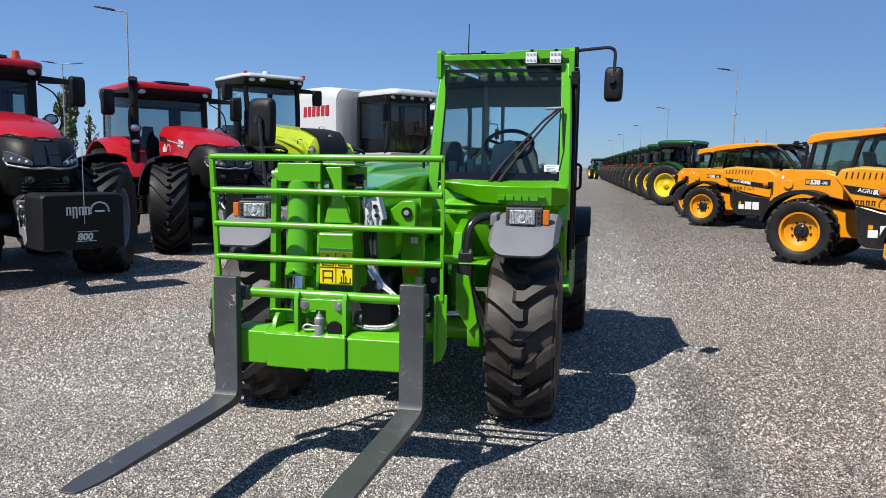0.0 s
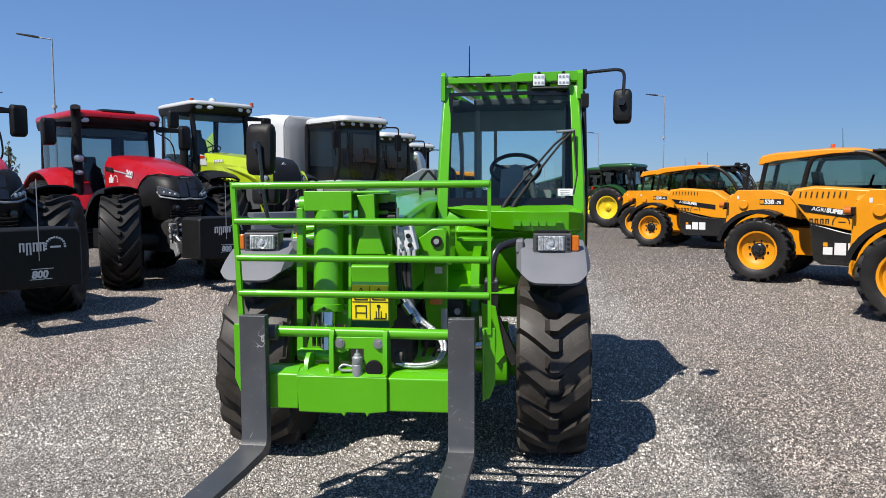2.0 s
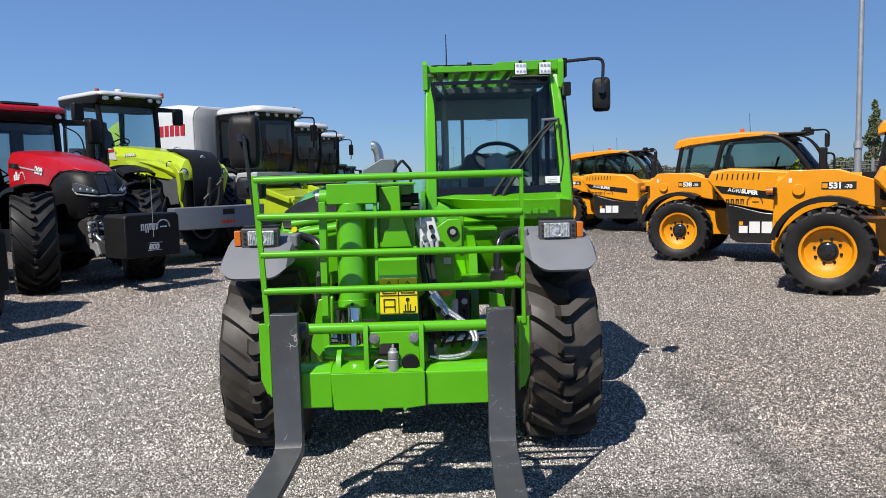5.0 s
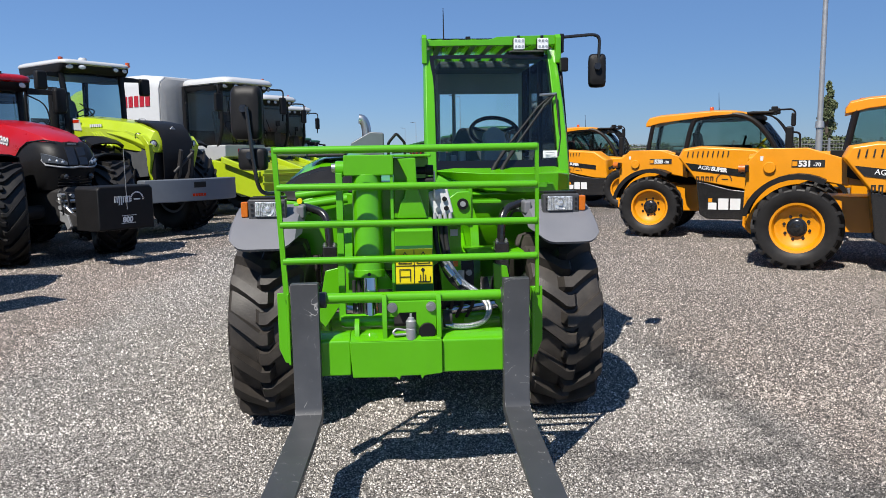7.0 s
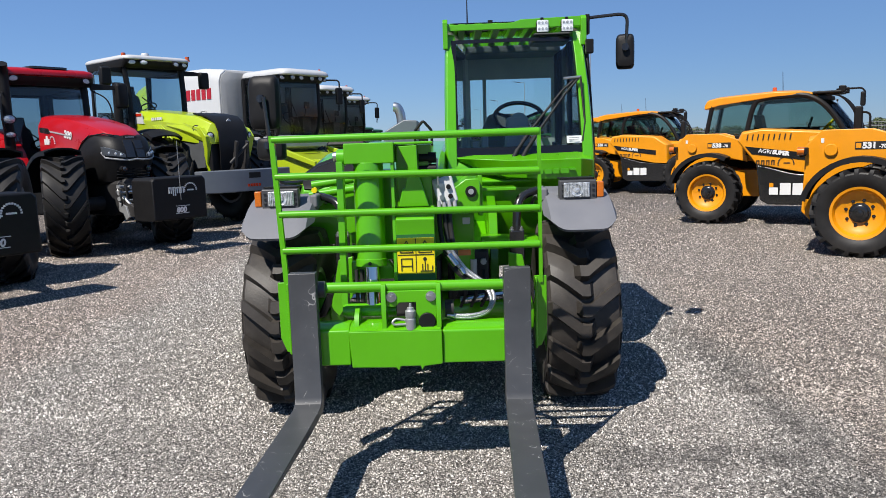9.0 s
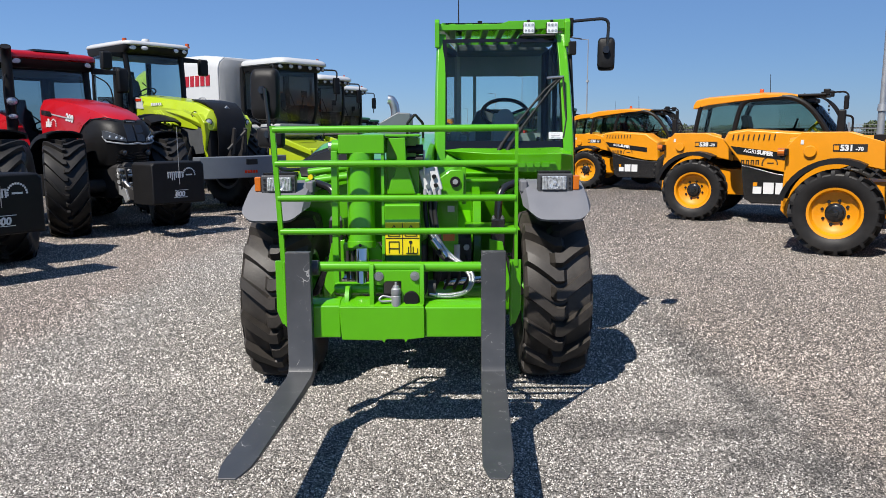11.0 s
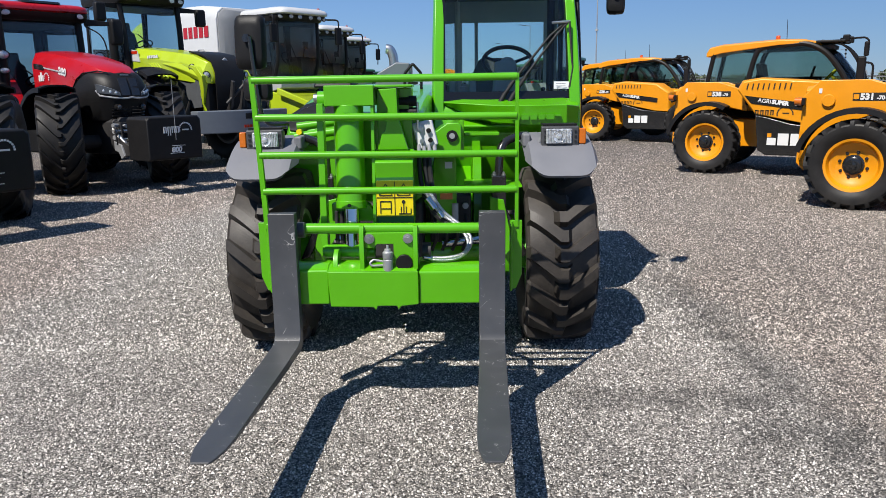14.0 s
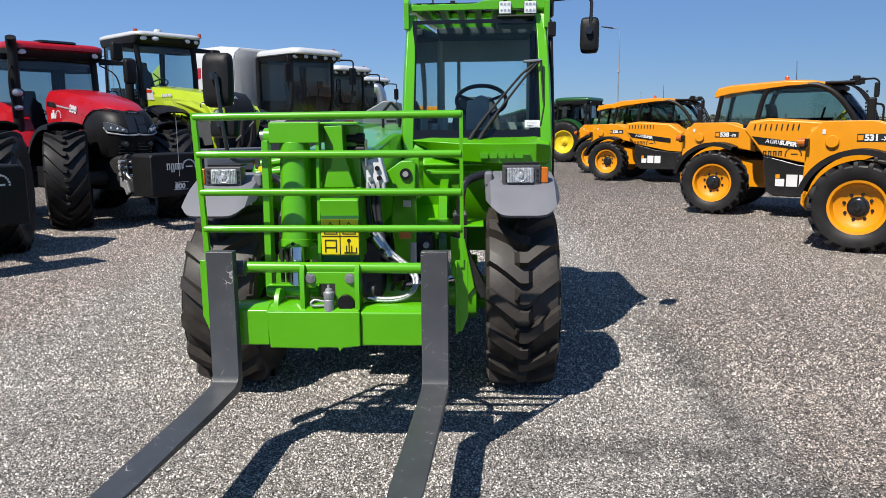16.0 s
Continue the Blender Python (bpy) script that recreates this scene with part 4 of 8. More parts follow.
# mudguards on bent black pipes, with their lamps
for s in (1, -1):
    cx = BASE.x + s * 0.905
    inner = BASE.x + s * 0.66
    bm = B()
    ny = 16
    grid = []
    for i in range(17):
        u = i / 16 * 2 - 1
        row = []
        for j in range(ny):
            a0 = 46 + 15 * abs(u) ** 7
            a = radians(a0 + (118 - a0) * j / (ny - 1))
            rr = 0.775 - 0.05 * max(0, abs(u) - 0.86) / 0.14
            row.append((cx + s * 0.012 + u * (0.216 - 0.012 * (1 - j / (ny - 1))), 4.9 - rr * math.cos(a), 0.585 + rr * math.sin(a)))
        grid.append(row)
    sheet(bm, grid, 0.018)
    fender = gp("fender", bm, FENDER, label="grey moulded plastic mudguard", smooth=40)
    for u in (-0.18, 0.22):
        bm = B()
        pts = []
        for j in range(6):
            a = radians(50 + 20 * j / 5)
            pts.append((cx + s * 0.012 + u * 0.24, 4.9 - 0.772 * math.cos(a), 0.585 + 0.772 * math.sin(a)))
        tube(bm, pts, 0.008, seg=6)
        gp("rib", bm, FENDER, fender)
    for u in (-0.5, 0.45):
        bolt(fender, (cx + u * 0.2, 4.9 - 0.79 * math.cos(radians(70)), 0.585 + 0.79 * math.sin(radians(70))), (0, -0.4, 0.9), 0.010)
    bm = B()
    box(bm, cx - s * 0.19 - 0.025, cx - s * 0.19 + 0.025, 4.66, 4.85, 1.30, 1.385)
    gp("fender_shoulder", bm, FENDER, fender, bevel=0.015)
    bm = B()
    tube(bm, [(cx - s * 0.18, 4.86, 1.365), (inner + s * 0.02, 4.78, 1.365), (inner - s * 0.10, 4.70, 1.33), (inner - s * 0.12, 4.66, 1.20), (inner - s * 0.12, 4.66, 0.95)], 0.026, seg=14, bend=0.12)
    gp("fender_pipe", bm, BLACK_GLOSS, label="bent black mudguard pipe")
    bm = B()
    x = inner - s * 0.12
    box(bm, x - 0.045, x + 0.045, 4.61, 4.70, 0.92, 1.13)
    prism(bm, [(x - 0.04, 0.94), (x + 0.04, 0.94), (x + s * 0.16 + 0.03, 0.62), (x + s * 0.16 - 0.03, 0.60)] , 4.62, 4.68, "y")
    clampb = gp("pipe_clamp", bm, BLACK_GLOSS, bevel=0.008)
    for dx in (-0.03, 0.03):
        bolt(clampb, (x + dx, 4.64, 1.13), (0, 0, 1), 0.010)
    # lamp
    lx = BASE.x + s * (0.912 if s > 0 else 0.907)
    bm = B()
    loft(bm, [[(lx - w, y, z0), (lx + w, y, z0), (lx + w, y, z1), (lx - w, y, z1)] for y, w, z0, z1 in ((4.59, 0.112, 1.312, 1.428), (4.62, 0.116, 1.308, 1.432), (4.72, 0.10, 1.315, 1.42))])
    lamp = gp("headlight", bm, BEZEL, label="rectangular headlight with clear lens", bevel=0.006)
    for dz in (-0.03, 0.0, 0.03):
        for dx in (-0.098, 0.086):
            bm = B()
            box(bm, lx + dx, lx + dx + 0.014, 4.583, 4.592, 1.366 + dz, 1.376 + dz)
            gp("vent", bm, INK, lamp)
    bm = B()
    box(bm, lx - 0.080 - s * 0.008, lx + 0.080 - s * 0.008, 4.578, 4.592, 1.326, 1.416)
    gp("lens", bm, LAMP_LENS, lamp, bevel=0.006)
    bm = B()
    for k in range(15):
        x = lx - s * 0.008 - 0.070 + 0.010 * k
        h = 0.040 if abs(k - 7) > 3 else 0.012
        for z in ((1.371,) if abs(k - 7) > 3 else (1.342, 1.400)):
            rod(bm, (x, 4.577, z - h), (x, 4.577, z + h), 0.0042, seg=6)
    gp("fluted_cover", bm, LAMP_LENS, lamp)
    bm = B()
    lathe(bm, [(4.574, 0.040), (4.571, 0.037), (4.575, 0.031), (4.577, 0.020), (4.570, 0.016), (4.567, 0.008), (4.566, 0.0)], 24, "y", (lx - s * 0.008, 0, 1.371))
    gp("reflector", bm, LAMP_LENS, lamp)
    bm = B()
    box(bm, lx + s * 0.117, lx + s * 0.160, 4.60, 4.66, 1.322, 1.418)
    gp("indicator", bm, ORANGE_LENS, lamp, bevel=0.008)
    bm = B()
    box(bm, lx - 0.105, lx + 0.105, 4.62, 4.74, 1.432, 1.445)
    gp("lamp_bracket", bm, BLACK, lamp, bevel=0.003)

# engine hood with a dark front grille
bm = B()
rings = []
for y, x0, zt, zs in ((5.06, -2.13, 1.42, 1.36), (5.12, -2.145, 1.50, 1.40), (5.30, -2.155, 1.60, 1.46), (5.6, -2.16, 1.665, 1.50), (6.4, -2.16, 1.70, 1.52), (8.0, -2.16, 1.70, 1.52), (8.3, -2.13, 1.55, 1.4)):
    rings.append([(-1.60, y, 1.02), (-1.60, y, zt), (-1.70, y, zt + 0.01), (-1.88, y, zt), (-2.02, y, zt - 0.045), (x0 + 0.03, y, zs + 0.03), (x0, y, zs - 0.06), (x0, y, 1.02)])
loft(bm, rings)
hood = gp("hood", bm, GREEN, label="green engine hood", bevel=0.01)
bm = B()
grid = []
for y, x0, zt, zs in ((5.07, -2.13, 1.43, 1.36), (5.12, -2.145, 1.50, 1.40), (5.29, -2.155, 1.597, 1.46)):
    grid.append([(-1.64, y, zt + 0.002), (-1.70, y, zt + 0.016), (-1.88, y, zt + 0.006), (-2.02, y, zt - 0.04), (x0 + 0.035, y, zs + 0.035)])
sheet(bm, grid, 0.012)
grille = gp("hood_grille", bm, BLACK, hood, label="black slatted front grille")
for k in range(3):
    t = (k + 0.7) / 3.6
    y = 5.10 + 0.19 * t
    zt = 1.475 + 0.122 * t
    bm = B()
    tube(bm, [(-1.64, y, zt + 0.018), (-1.88, y, zt + 0.02), (-2.02, y, zt - 0.025), (-2.09, y, zt - 0.07)], 0.006, seg=5)
    gp("grille_slat", bm, BLACK_GLOSS, grille)
bm = B()
loft(bm, [[(x0, y, z), (x1, y, z), (x1, y + 0.5, z + dz), (x0, y + 0.5, z + dz)] for x0, x1, y, z, dz in ((-2.0, -1.7, 5.42, 1.68, 0.04), (-1.98, -1.72, 5.44, 1.72, 0.03))])
gp("air_scoop", bm, BLACK, hood, bevel=0.02)
# silver box and chromed exhaust behind the hood
bm = B()
prism(bm, [(-1.82, 1.60), (-1.44, 1.60), (-1.44, 1.92), (-1.58, 1.93), (-1.78, 1.82)], 7.8, 8.3, "y")
gp("exhaust_shroud", bm, RIM_GREY, label="grey sheet-metal exhaust shroud", bevel=0.015)
bm = B()
tube(bm, [(-1.62, 8.05, 1.80), (-1.62, 8.05, 1.98), (-1.655, 8.05, 2.07), (-1.70, 8.05, 2.075)], 0.05, seg=16, bend=0.11)
gp("exhaust_pipe", bm, STEEL, label="bent bright steel exhaust pipe")
# black house-shaped guard on the boom
bm = B()
tube(bm, [(-1.40, 6.4, 1.58), (-1.40, 6.4, 1.79), (-1.33, 6.4, 1.87), (-1.26, 6.4, 1.79), (-1.26, 6.4, 1.58)], 0.012, seg=8, bend=0.02)
gp("lamp_hoop", bm, BLACK)
bm = B()
box(bm, -1.37, -1.29, 6.39, 6.41, 1.70, 1.72)
gp("hoop_rung", bm, BLACK)

# cab
CX0, CX1 = -1.128, -0.092
bm = B()
prism(bm, [(5.44, 1.56), (5.40, 1.50), (5.40, 1.25), (5.55, 0.92), (5.75, 0.72), (6.9, 0.72), (7.05, 1.0), (7.05, 1.56)], CX0 + 0.02, CX1)
cab = gp("cab_base", bm, GREEN, label="green cab lower body", bevel=0.02)
bm = B()
loft(bm, [[(-1.06, 5.42, 1.575), (-1.06, 5.41, 1.565), (-1.05, 5.42, 1.55), (-1.05, 5.44, 1.56)],
          [(-0.93, 5.42, 1.590), (-0.93, 5.30, 1.560), (-0.92, 5.34, 1.50), (-0.92, 5.44, 1.47)],
          [(-0.72, 5.42, 1.590), (-0.72, 5.24, 1.548), (-0.71, 5.26, 1.425), (-0.71, 5.44, 1.38)],
          [(-0.45, 5.42, 1.590), (-0.45, 5.20, 1.545), (-0.45, 5.22, 1.410), (-0.45, 5.44, 1.36)],
          [(-0.20, 5.42, 1.590), (-0.20, 5.23, 1.545), (-0.20, 5.25, 1.410), (-0.20, 5.44, 1.36)],
          [(-0.10, 5.42, 1.575), (-0.10, 5.36, 1.530), (-0.10, 5.37, 1.42), (-0.10, 5.44, 1.38)]])
cowl = gp("cowl", bm, GREEN, cab, label="green moulded cowl below the windscreen", bevel=0.006)
bm = B()
x = -0.585
for w in (0.055, 0.05, 0.045, 0.04, 0.055):
    box(bm, x, x + w, 5.198, 5.225, 1.447, 1.480)
    x += w + 0.012
box(bm, -0.285, -0.245, 5.20, 5.235, 1.468, 1.480)
gp("emblem", bm, GREEN_EMBOSS, cowl)
bm = B()
prism(bm, [(5.30, 1.40), (5.42, 1.34), (5.50, 1.15), (5.70, 0.95), (5.80, 0.95), (5.80, 1.45), (5.42, 1.45)], -1.0, -0.14)
gp("cab_front_panel", bm, GREEN, cab, bevel=0.03)
# posts
for x, d in ((-1.098, 1), (-0.118, -1)):
    bm = B()
    rings = []
    for y, z, w, o in ((5.395, 1.30, 0.042, 0), (5.405, 1.56, 0.042, 0.0), (5.47, 1.80, 0.042, 0.004), (5.56, 2.05, 0.041, 0.010), (5.655, 2.28, 0.038, 0.018), (5.74, 2.47, 0.036, 0.030)):
        xx = x + d * (o if d < 0 else o * 0.5)
        rings.append([(xx - w, y - 0.018, z), (xx + w * 0.75, y - 0.012, z), (xx + w, y + 0.012, z), (xx + w, y + 0.07, z), (xx - w, y + 0.07, z)] if d < 0 else
                     [(xx - w, y + 0.02, z), (xx - w * 0.6, y - 0.012, z), (xx + w, y, z), (xx + w, y + 0.07, z), (xx - w, y + 0.07, z)])
    loft(bm, rings)
    gp("front_post", bm, GREEN, cab, bevel=0.006)
    bm = B()
    xr = x if d < 0 else x + 0.15
    tube(bm, [(xr, 7.02, 1.4), (xr, 7.02, 2.50)], 0.04, seg=8)
    gp("rear_post", bm, TRIM if d > 0 else BLACK, cab)
    if d < 0:
        bm = B()
        tube(bm, [(x + 0.012, 6.28, 0.9), (x + 0.02, 6.30, 1.6), (x + 0.012, 6.33, 2.47)], 0.028, seg=8)
        gp("middle_post", bm, BLACK, cab)
# header over the windscreen: raised on the driver's side, with pointed ends
bm = B()
prism(bm, [(-1.10, 2.492), (-1.10, 2.535), (-0.62, 2.540), (-0.56, 2.560), (-0.12, 2.572), (-0.12, 2.500)], 5.70, 5.725, "y")
gp("header", bm, GREEN, cab, bevel=0.004)
for x0, x1 in ((-1.135, -1.098), (-0.125, -0.083)):
    bm = B()
    prism(bm, [(5.665, 2.36), (5.665, 2.55), (5.69, 2.575), (5.86, 2.585), (5.86, 2.50), (5.74, 2.46), (5.72, 2.36)], x0, x1)
    gp("header_end", bm, GREEN, cab, bevel=0.006)
# roof frame with bars
bm = B()
prism(bm, [(CX0, 5.80), (CX0 + 0.07, 5.80), (CX0 + 0.23, 7.05), (CX0 + 0.16, 7.05)], 2.50, 2.56, "z")
gp("roof_rail", bm, GREEN, cab, bevel=0.012)
bm = B()
box(bm, CX1 - 0.07, CX1, 5.80, 7.05, 2.50, 2.56)
gp("roof_rail", bm, GREEN, cab, bevel=0.012)
bm = B()
box(bm, CX0 + 0.22, CX1 - 0.07, 6.70, 7.05, 2.49, 2.56)
gp("roof_panel", bm, GREEN, cab, bevel=0.012)
for k in range(7):
    x = -1.02 + 0.132 * k
    bm = B()
    prism(bm, [(x, 5.80), (x + 0.05, 5.80), (x + 0.05, 6.72), (x, 6.72)], 2.505, 2.555, "z")
    gp("roof_bar", bm, GREEN, cab, bevel=0.004)
bm = B()
box(bm, -1.08, -0.14, 5.80, 6.70, 2.558, 2.562)
gp("roof_glass", bm, GLASS_CLEAR, cab)
bm = B()
box(bm, -0.95, -0.15, 6.55, 7.0, 2.42, 2.485)
gp("headliner", bm, DARK, cab, bevel=0.02)
bm = B()
prism(bm, [(5.80, 2.47), (5.88, 2.41), (6.15, 2.41), (6.15, 2.48), (5.9, 2.485)], -0.46, -0.17)
gp("overhead_console", bm, DARK, cab, bevel=0.02)
# screen with a black printed edge
def screen(u, v):
    x = -1.075 + 0.93 * u
    z = 1.575 + 0.85 * v
    bow = 0.035 * (1 - (2 * u - 1) ** 2)
    y = 5.425 + 0.29 * v ** 1.15 - bow
    return (x, y, z)
bm = B()
sheet(bm, [[screen(i / 10, j / 8) for i in range(11)] for j in range(9)])
ws = gp("windscreen", bm, GLASS_CLEAR, cab, label="tinted curved windscreen")
bm = B()
grid = [[screen(i / 10, j / 8) for i in range(11)] for j in range(9)]
for (u0, u1, v0, v1) in ((0, 1, 0, 0.075), (0, 0.035, 0, 1), (0.965, 1, 0, 1), (0, 1, 0.965, 1)):
    sheet(bm, [[tuple(Vector(screen(u0 + (u1 - u0) * i / 8, v0 + (v1 - v0) * j / 8)) + Vector((0, -0.004, 0))) for i in range(9)] for j in range(9)])
gp("screen_border", bm, BLACK_GLASS, ws)
bm = B()
p = [screen(0.865, 0.09), screen(0.985, 0.09), screen(0.985, 0.15), screen(0.865, 0.15)]
sheet(bm, [[Vector(p[0]) + Vector((0, -0.012, 0)), Vector(p[1]) + Vector((0, -0.012, 0))], [Vector(p[3]) + Vector((0, -0.012, 0)), Vector(p[2]) + Vector((0, -0.012, 0))]], 0.002)
paper = gp("paper_label", bm, WHITE_PAPER, ws, label="white paper label")
bm = B()
for k in range(3):
    box(bm, p[0][0] + 0.015, p[1][0] - (0.03 if k < 2 else 0.07), p[0][1] - 0.0165, p[0][1] - 0.0150, p[0][2] + 0.035 - k * 0.012, p[0][2] + 0.038 - k * 0.012)
gp("print_lines", bm, RIM_GREY, paper)
# twin wiper
for dx in (0.01, 0.075):
    bm = B()
    tube(bm, [(-0.66 + dx, 5.355, 1.575), (-0.60 + dx, 5.375, 1.68), (-0.30 + dx * 0.6, 5.50, 2.02), (-0.19 + dx * 0.3, 5.525, 2.11)], 0.0085, seg=8)
    w = gp("wiper_arm", bm, WIPER, label="black wiper arm")
    bm = B()
    rod(bm, (-0.672 + dx, 5.34, 1.555), (-0.635 + dx, 5.36, 1.62), 0.017, seg=12)
    rod(bm, (-0.635 + dx, 5.36, 1.62), (-0.55 + dx, 5.385, 1.735), 0.013, seg=12)
    gp("wiper_spring", bm, WIPER, w)
bm = B()
tube(bm, [(-0.28, 5.50, 2.11), (-0.15, 5.525, 2.12)], 0.010, seg=8)
gp("wiper_joint", bm, STEEL)
bm = B()
tube(bm, [(-0.155, 5.52, 2.12), (-0.135, 5.46, 1.80), (-0.16, 5.42, 1.66)], 0.008, seg=8)
gp("wiper_blade", bm, WIPER)
# side glass, door frame and handles
bm = B()
prism(bm, [(5.50, 1.58), (5.76, 2.46), (6.98, 2.46), (6.98, 1.3), (6.3, 1.1), (5.5, 1.2)], CX1 - 0.016, CX1 - 0.011)
gp("door_glass", bm, GLASS_CLEAR, cab)
bm = B()
sheet(bm, [[(CX0 + 0.03, 5.48, 1.57), (CX0 + 0.18, 7.0, 1.57)], [(CX0 + 0.03, 5.76, 2.47), (CX0 + 0.18, 7.0, 2.47)]])
gp("side_glass", bm, GLASS_CLEAR, cab)
bm = B()
tube(bm, [(CX1 + 0.02, 5.52, 1.0), (CX1 + 0.022, 5.50, 1.6), (CX1 + 0.022, 5.80, 2.44), (CX1 + 0.022, 6.26, 2.44), (CX1 + 0.02, 6.28, 1.0)], 0.018, seg=8, bend=0.12)
gp("door_frame", bm, BLACK, cab)
for y, z in ((5.60, 2.34), (5.56, 1.62)):
    bm = B()
    box(bm, CX1 - 0.01, CX1 + 0.045, y - 0.02, y + 0.04, z - 0.05, z + 0.05)
    gp("door_hinge", bm, BLACK, cab, bevel=0.008)
bm = B()
tube(bm, [(CX1 + 0.02, 6.18, 1.50), (CX1 + 0.07, 6.18, 1.52), (CX1 + 0.07, 6.18, 1.70), (CX1 + 0.02, 6.18, 1.72)], 0.012, seg=8, bend=0.02)
gp("door_handle", bm, BLACK, cab)
bm = B()
prism(bm, [(5.50, 1.22), (6.26, 1.05), (6.26, 0.75), (5.80, 0.72), (5.60, 0.95)], CX1 + 0.004, CX1 + 0.020)
gp("door_panel", bm, BLACK_GLOSS, cab, bevel=0.006)
bm = B()
prism(bm, [(5.55, 0.75), (6.2, 0.60), (7.0, 0.55), (7.05, 0.95), (6.3, 1.0), (5.7, 0.98)], -0.20, CX1 + 0.03)
gp("side_skirt", bm, GREEN, bevel=0.02)
bm = B()
grid = []
for i in range(7):
    row = []
    for j in range(12):
        a = radians(40 + 100 * j / 11)
        row.append((0.065 - 0.48 * i / 6, 7.72 - 0.70 * math.cos(a), 0.585 + 0.70 * math.sin(a)))
    grid.append(row)
sheet(bm, grid, 0.015)
gp("rear_fender", bm, BLACK, label="black rear mudguard")
# rear wall of the cab: window in a dark frame
bm = B()
for x0, x1, z0, z1 in ((-0.95, -0.13, 2.24, 2.47), (-0.95, -0.13, 1.0, 1.70), (-0.95, -0.932, 1.70, 2.24), (-0.168, -0.13, 1.70, 2.24), (-0.795, -0.765, 1.70, 2.24)):
    box(bm, x0, x1, 6.99, 7.03, z0, z1)
gp("rear_frame", bm, DASH, cab)
bm = B()
box(bm, -0.932, -0.168, 7.005, 7.010, 1.70, 2.24)
gp("rear_window", bm, GLASS_CLEAR, cab)
# inside: floor console, dash, wheel, seat
bm = B()
loft(bm, [[(-0.93, y, z0), (-0.30, y, z0), (-0.34, y, z1), (-0.90, y, z1)] for y, z0, z1 in ((5.52, 1.30, 1.58), (5.68, 1.25, 1.62), (5.78, 1.25, 1.56))])
gp("dashboard", bm, DASH, cab, bevel=0.02)
bm = B()
loft(bm, [[(-0.70, y, 1.52), (-0.50, y, 1.52), (-0.52, y, z1), (-0.68, y, z1)] for y, z1 in ((5.58, 1.79), (5.66, 1.86), (5.76, 1.83))])
gp("instrument_pod", bm, DASH, cab, bevel=0.02)
bm = B()
cen, nrm = Vector((-0.575, 5.80, 1.855)), Vector((0, -0.62, 0.78)).normalized()
uu = Vector((1, 0, 0))
vv = nrm.cross(uu)
pts = [cen + (uu * math.cos(2 * math.pi * k / 32) + vv * math.sin(2 * math.pi * k / 32)) * 0.185 for k in range(33)]
tube(bm, pts, 0.016, seg=8)
swheel = gp("steering_wheel", bm, BLACK, cab)
bm = B()
for a in (20, 160, 270):
    rod(bm, cen - nrm * 0.03, cen + (uu * math.cos(radians(a)) + vv * math.sin(radians(a))) * 0.18, 0.012, seg=8)
rod(bm, cen - nrm * 0.03, cen - nrm * 0.26, 0.03, seg=12)
gp("steering_column", bm, BLACK, swheel)
bm = B()
lathe(bm, [(-0.03, 0.0), (-0.03, 0.05), (-0.005, 0.06), (0.012, 0.045), (0.016, 0.0)], 20, "z", (0, 0, 0))
bm.transform(Matrix.Translation(cen) @ nrm.to_track_quat("Z", "Y").to_matrix().to_4x4())
gp("wheel_hub", bm, DASH, swheel)
bm = B()
loft(bm, [[(-0.62 - w, y, z), (-0.62 + w, y, z), (-0.62 + w * 0.9, y + 0.12, z), (-0.62 - w * 0.9, y + 0.12, z)] for y, z, w in ((6.62, 1.30, 0.24), (6.66, 1.55, 0.24), (6.72, 1.80, 0.20), (6.74, 1.92, 0.14))])
gp("seat_back", bm, DARK, cab, bevel=0.03)
bm = B()
box(bm, -0.86, -0.38, 6.15, 6.68, 1.18, 1.32)
gp("seat_cushion", bm, DARK, cab, bevel=0.04)
bm = B()
box(bm, -0.34, -0.22, 6.0, 6.6, 1.2, 1.50)
tube(bm, [(-0.28, 6.05, 1.5), (-0.28, 6.0, 1.66)], 0.02, seg=8)
gp("armrest_console", bm, DARK, cab, bevel=0.02)
bm = B()
for dx, h in ((0, 0.10), (0.08, 0.06), (0.15, 0.12)):
    box(bm, -1.02 + dx, -0.97 + dx, 5.62, 5.70, 1.58, 1.62 + h)
gp("switch_cluster", bm, DASH, cab, bevel=0.01)
# work lights on the header
for x in (-0.405, -0.225):
    bm = B()
    box(bm, x - 0.045, x + 0.045, 5.655, 5.70, 2.455, 2.545)
    wl = gp("work_light", bm, BLACK, label="square LED work light", bevel=0.012)
    bm = B()
    box(bm, x - 0.042, x + 0.042, 5.648, 5.657, 2.458, 2.542)
    gp("lens", bm, WORKLIGHT, wl, bevel=0.010)
    for i in range(2):
        for j in range(3):
            bm = B()
            rod(bm, (x - 0.026 + j * 0.026, 5.649, 2.48 + i * 0.042), (x - 0.026 + j * 0.026, 5.645, 2.48 + i * 0.042), 0.010, seg=10)
            gp("led_cell", bm, LAMP_LENS, wl)
    bm = B()
    rod(bm, (x, 5.69, 2.545), (x, 5.69, 2.565), 0.012, seg=8)
    gp("stud", bm, BLACK, wl)
# mirrors
bm = B()
tube(bm, [(-0.085, 5.72, 2.555), (0.17, 5.66, 2.568), (0.212, 5.66, 2.545), (0.205, 5.67, 2.34)], 0.0125, seg=10, bend=0.045)
arm = gp("mirror_arm", bm, BLACK_GLOSS, label="bent black mirror arm")
bm = B()
box(bm, -0.088, -0.055, 5.69, 5.77, 2.44, 2.58)
gp("mirror_bracket", bm, BLACK, arm, bevel=0.006)


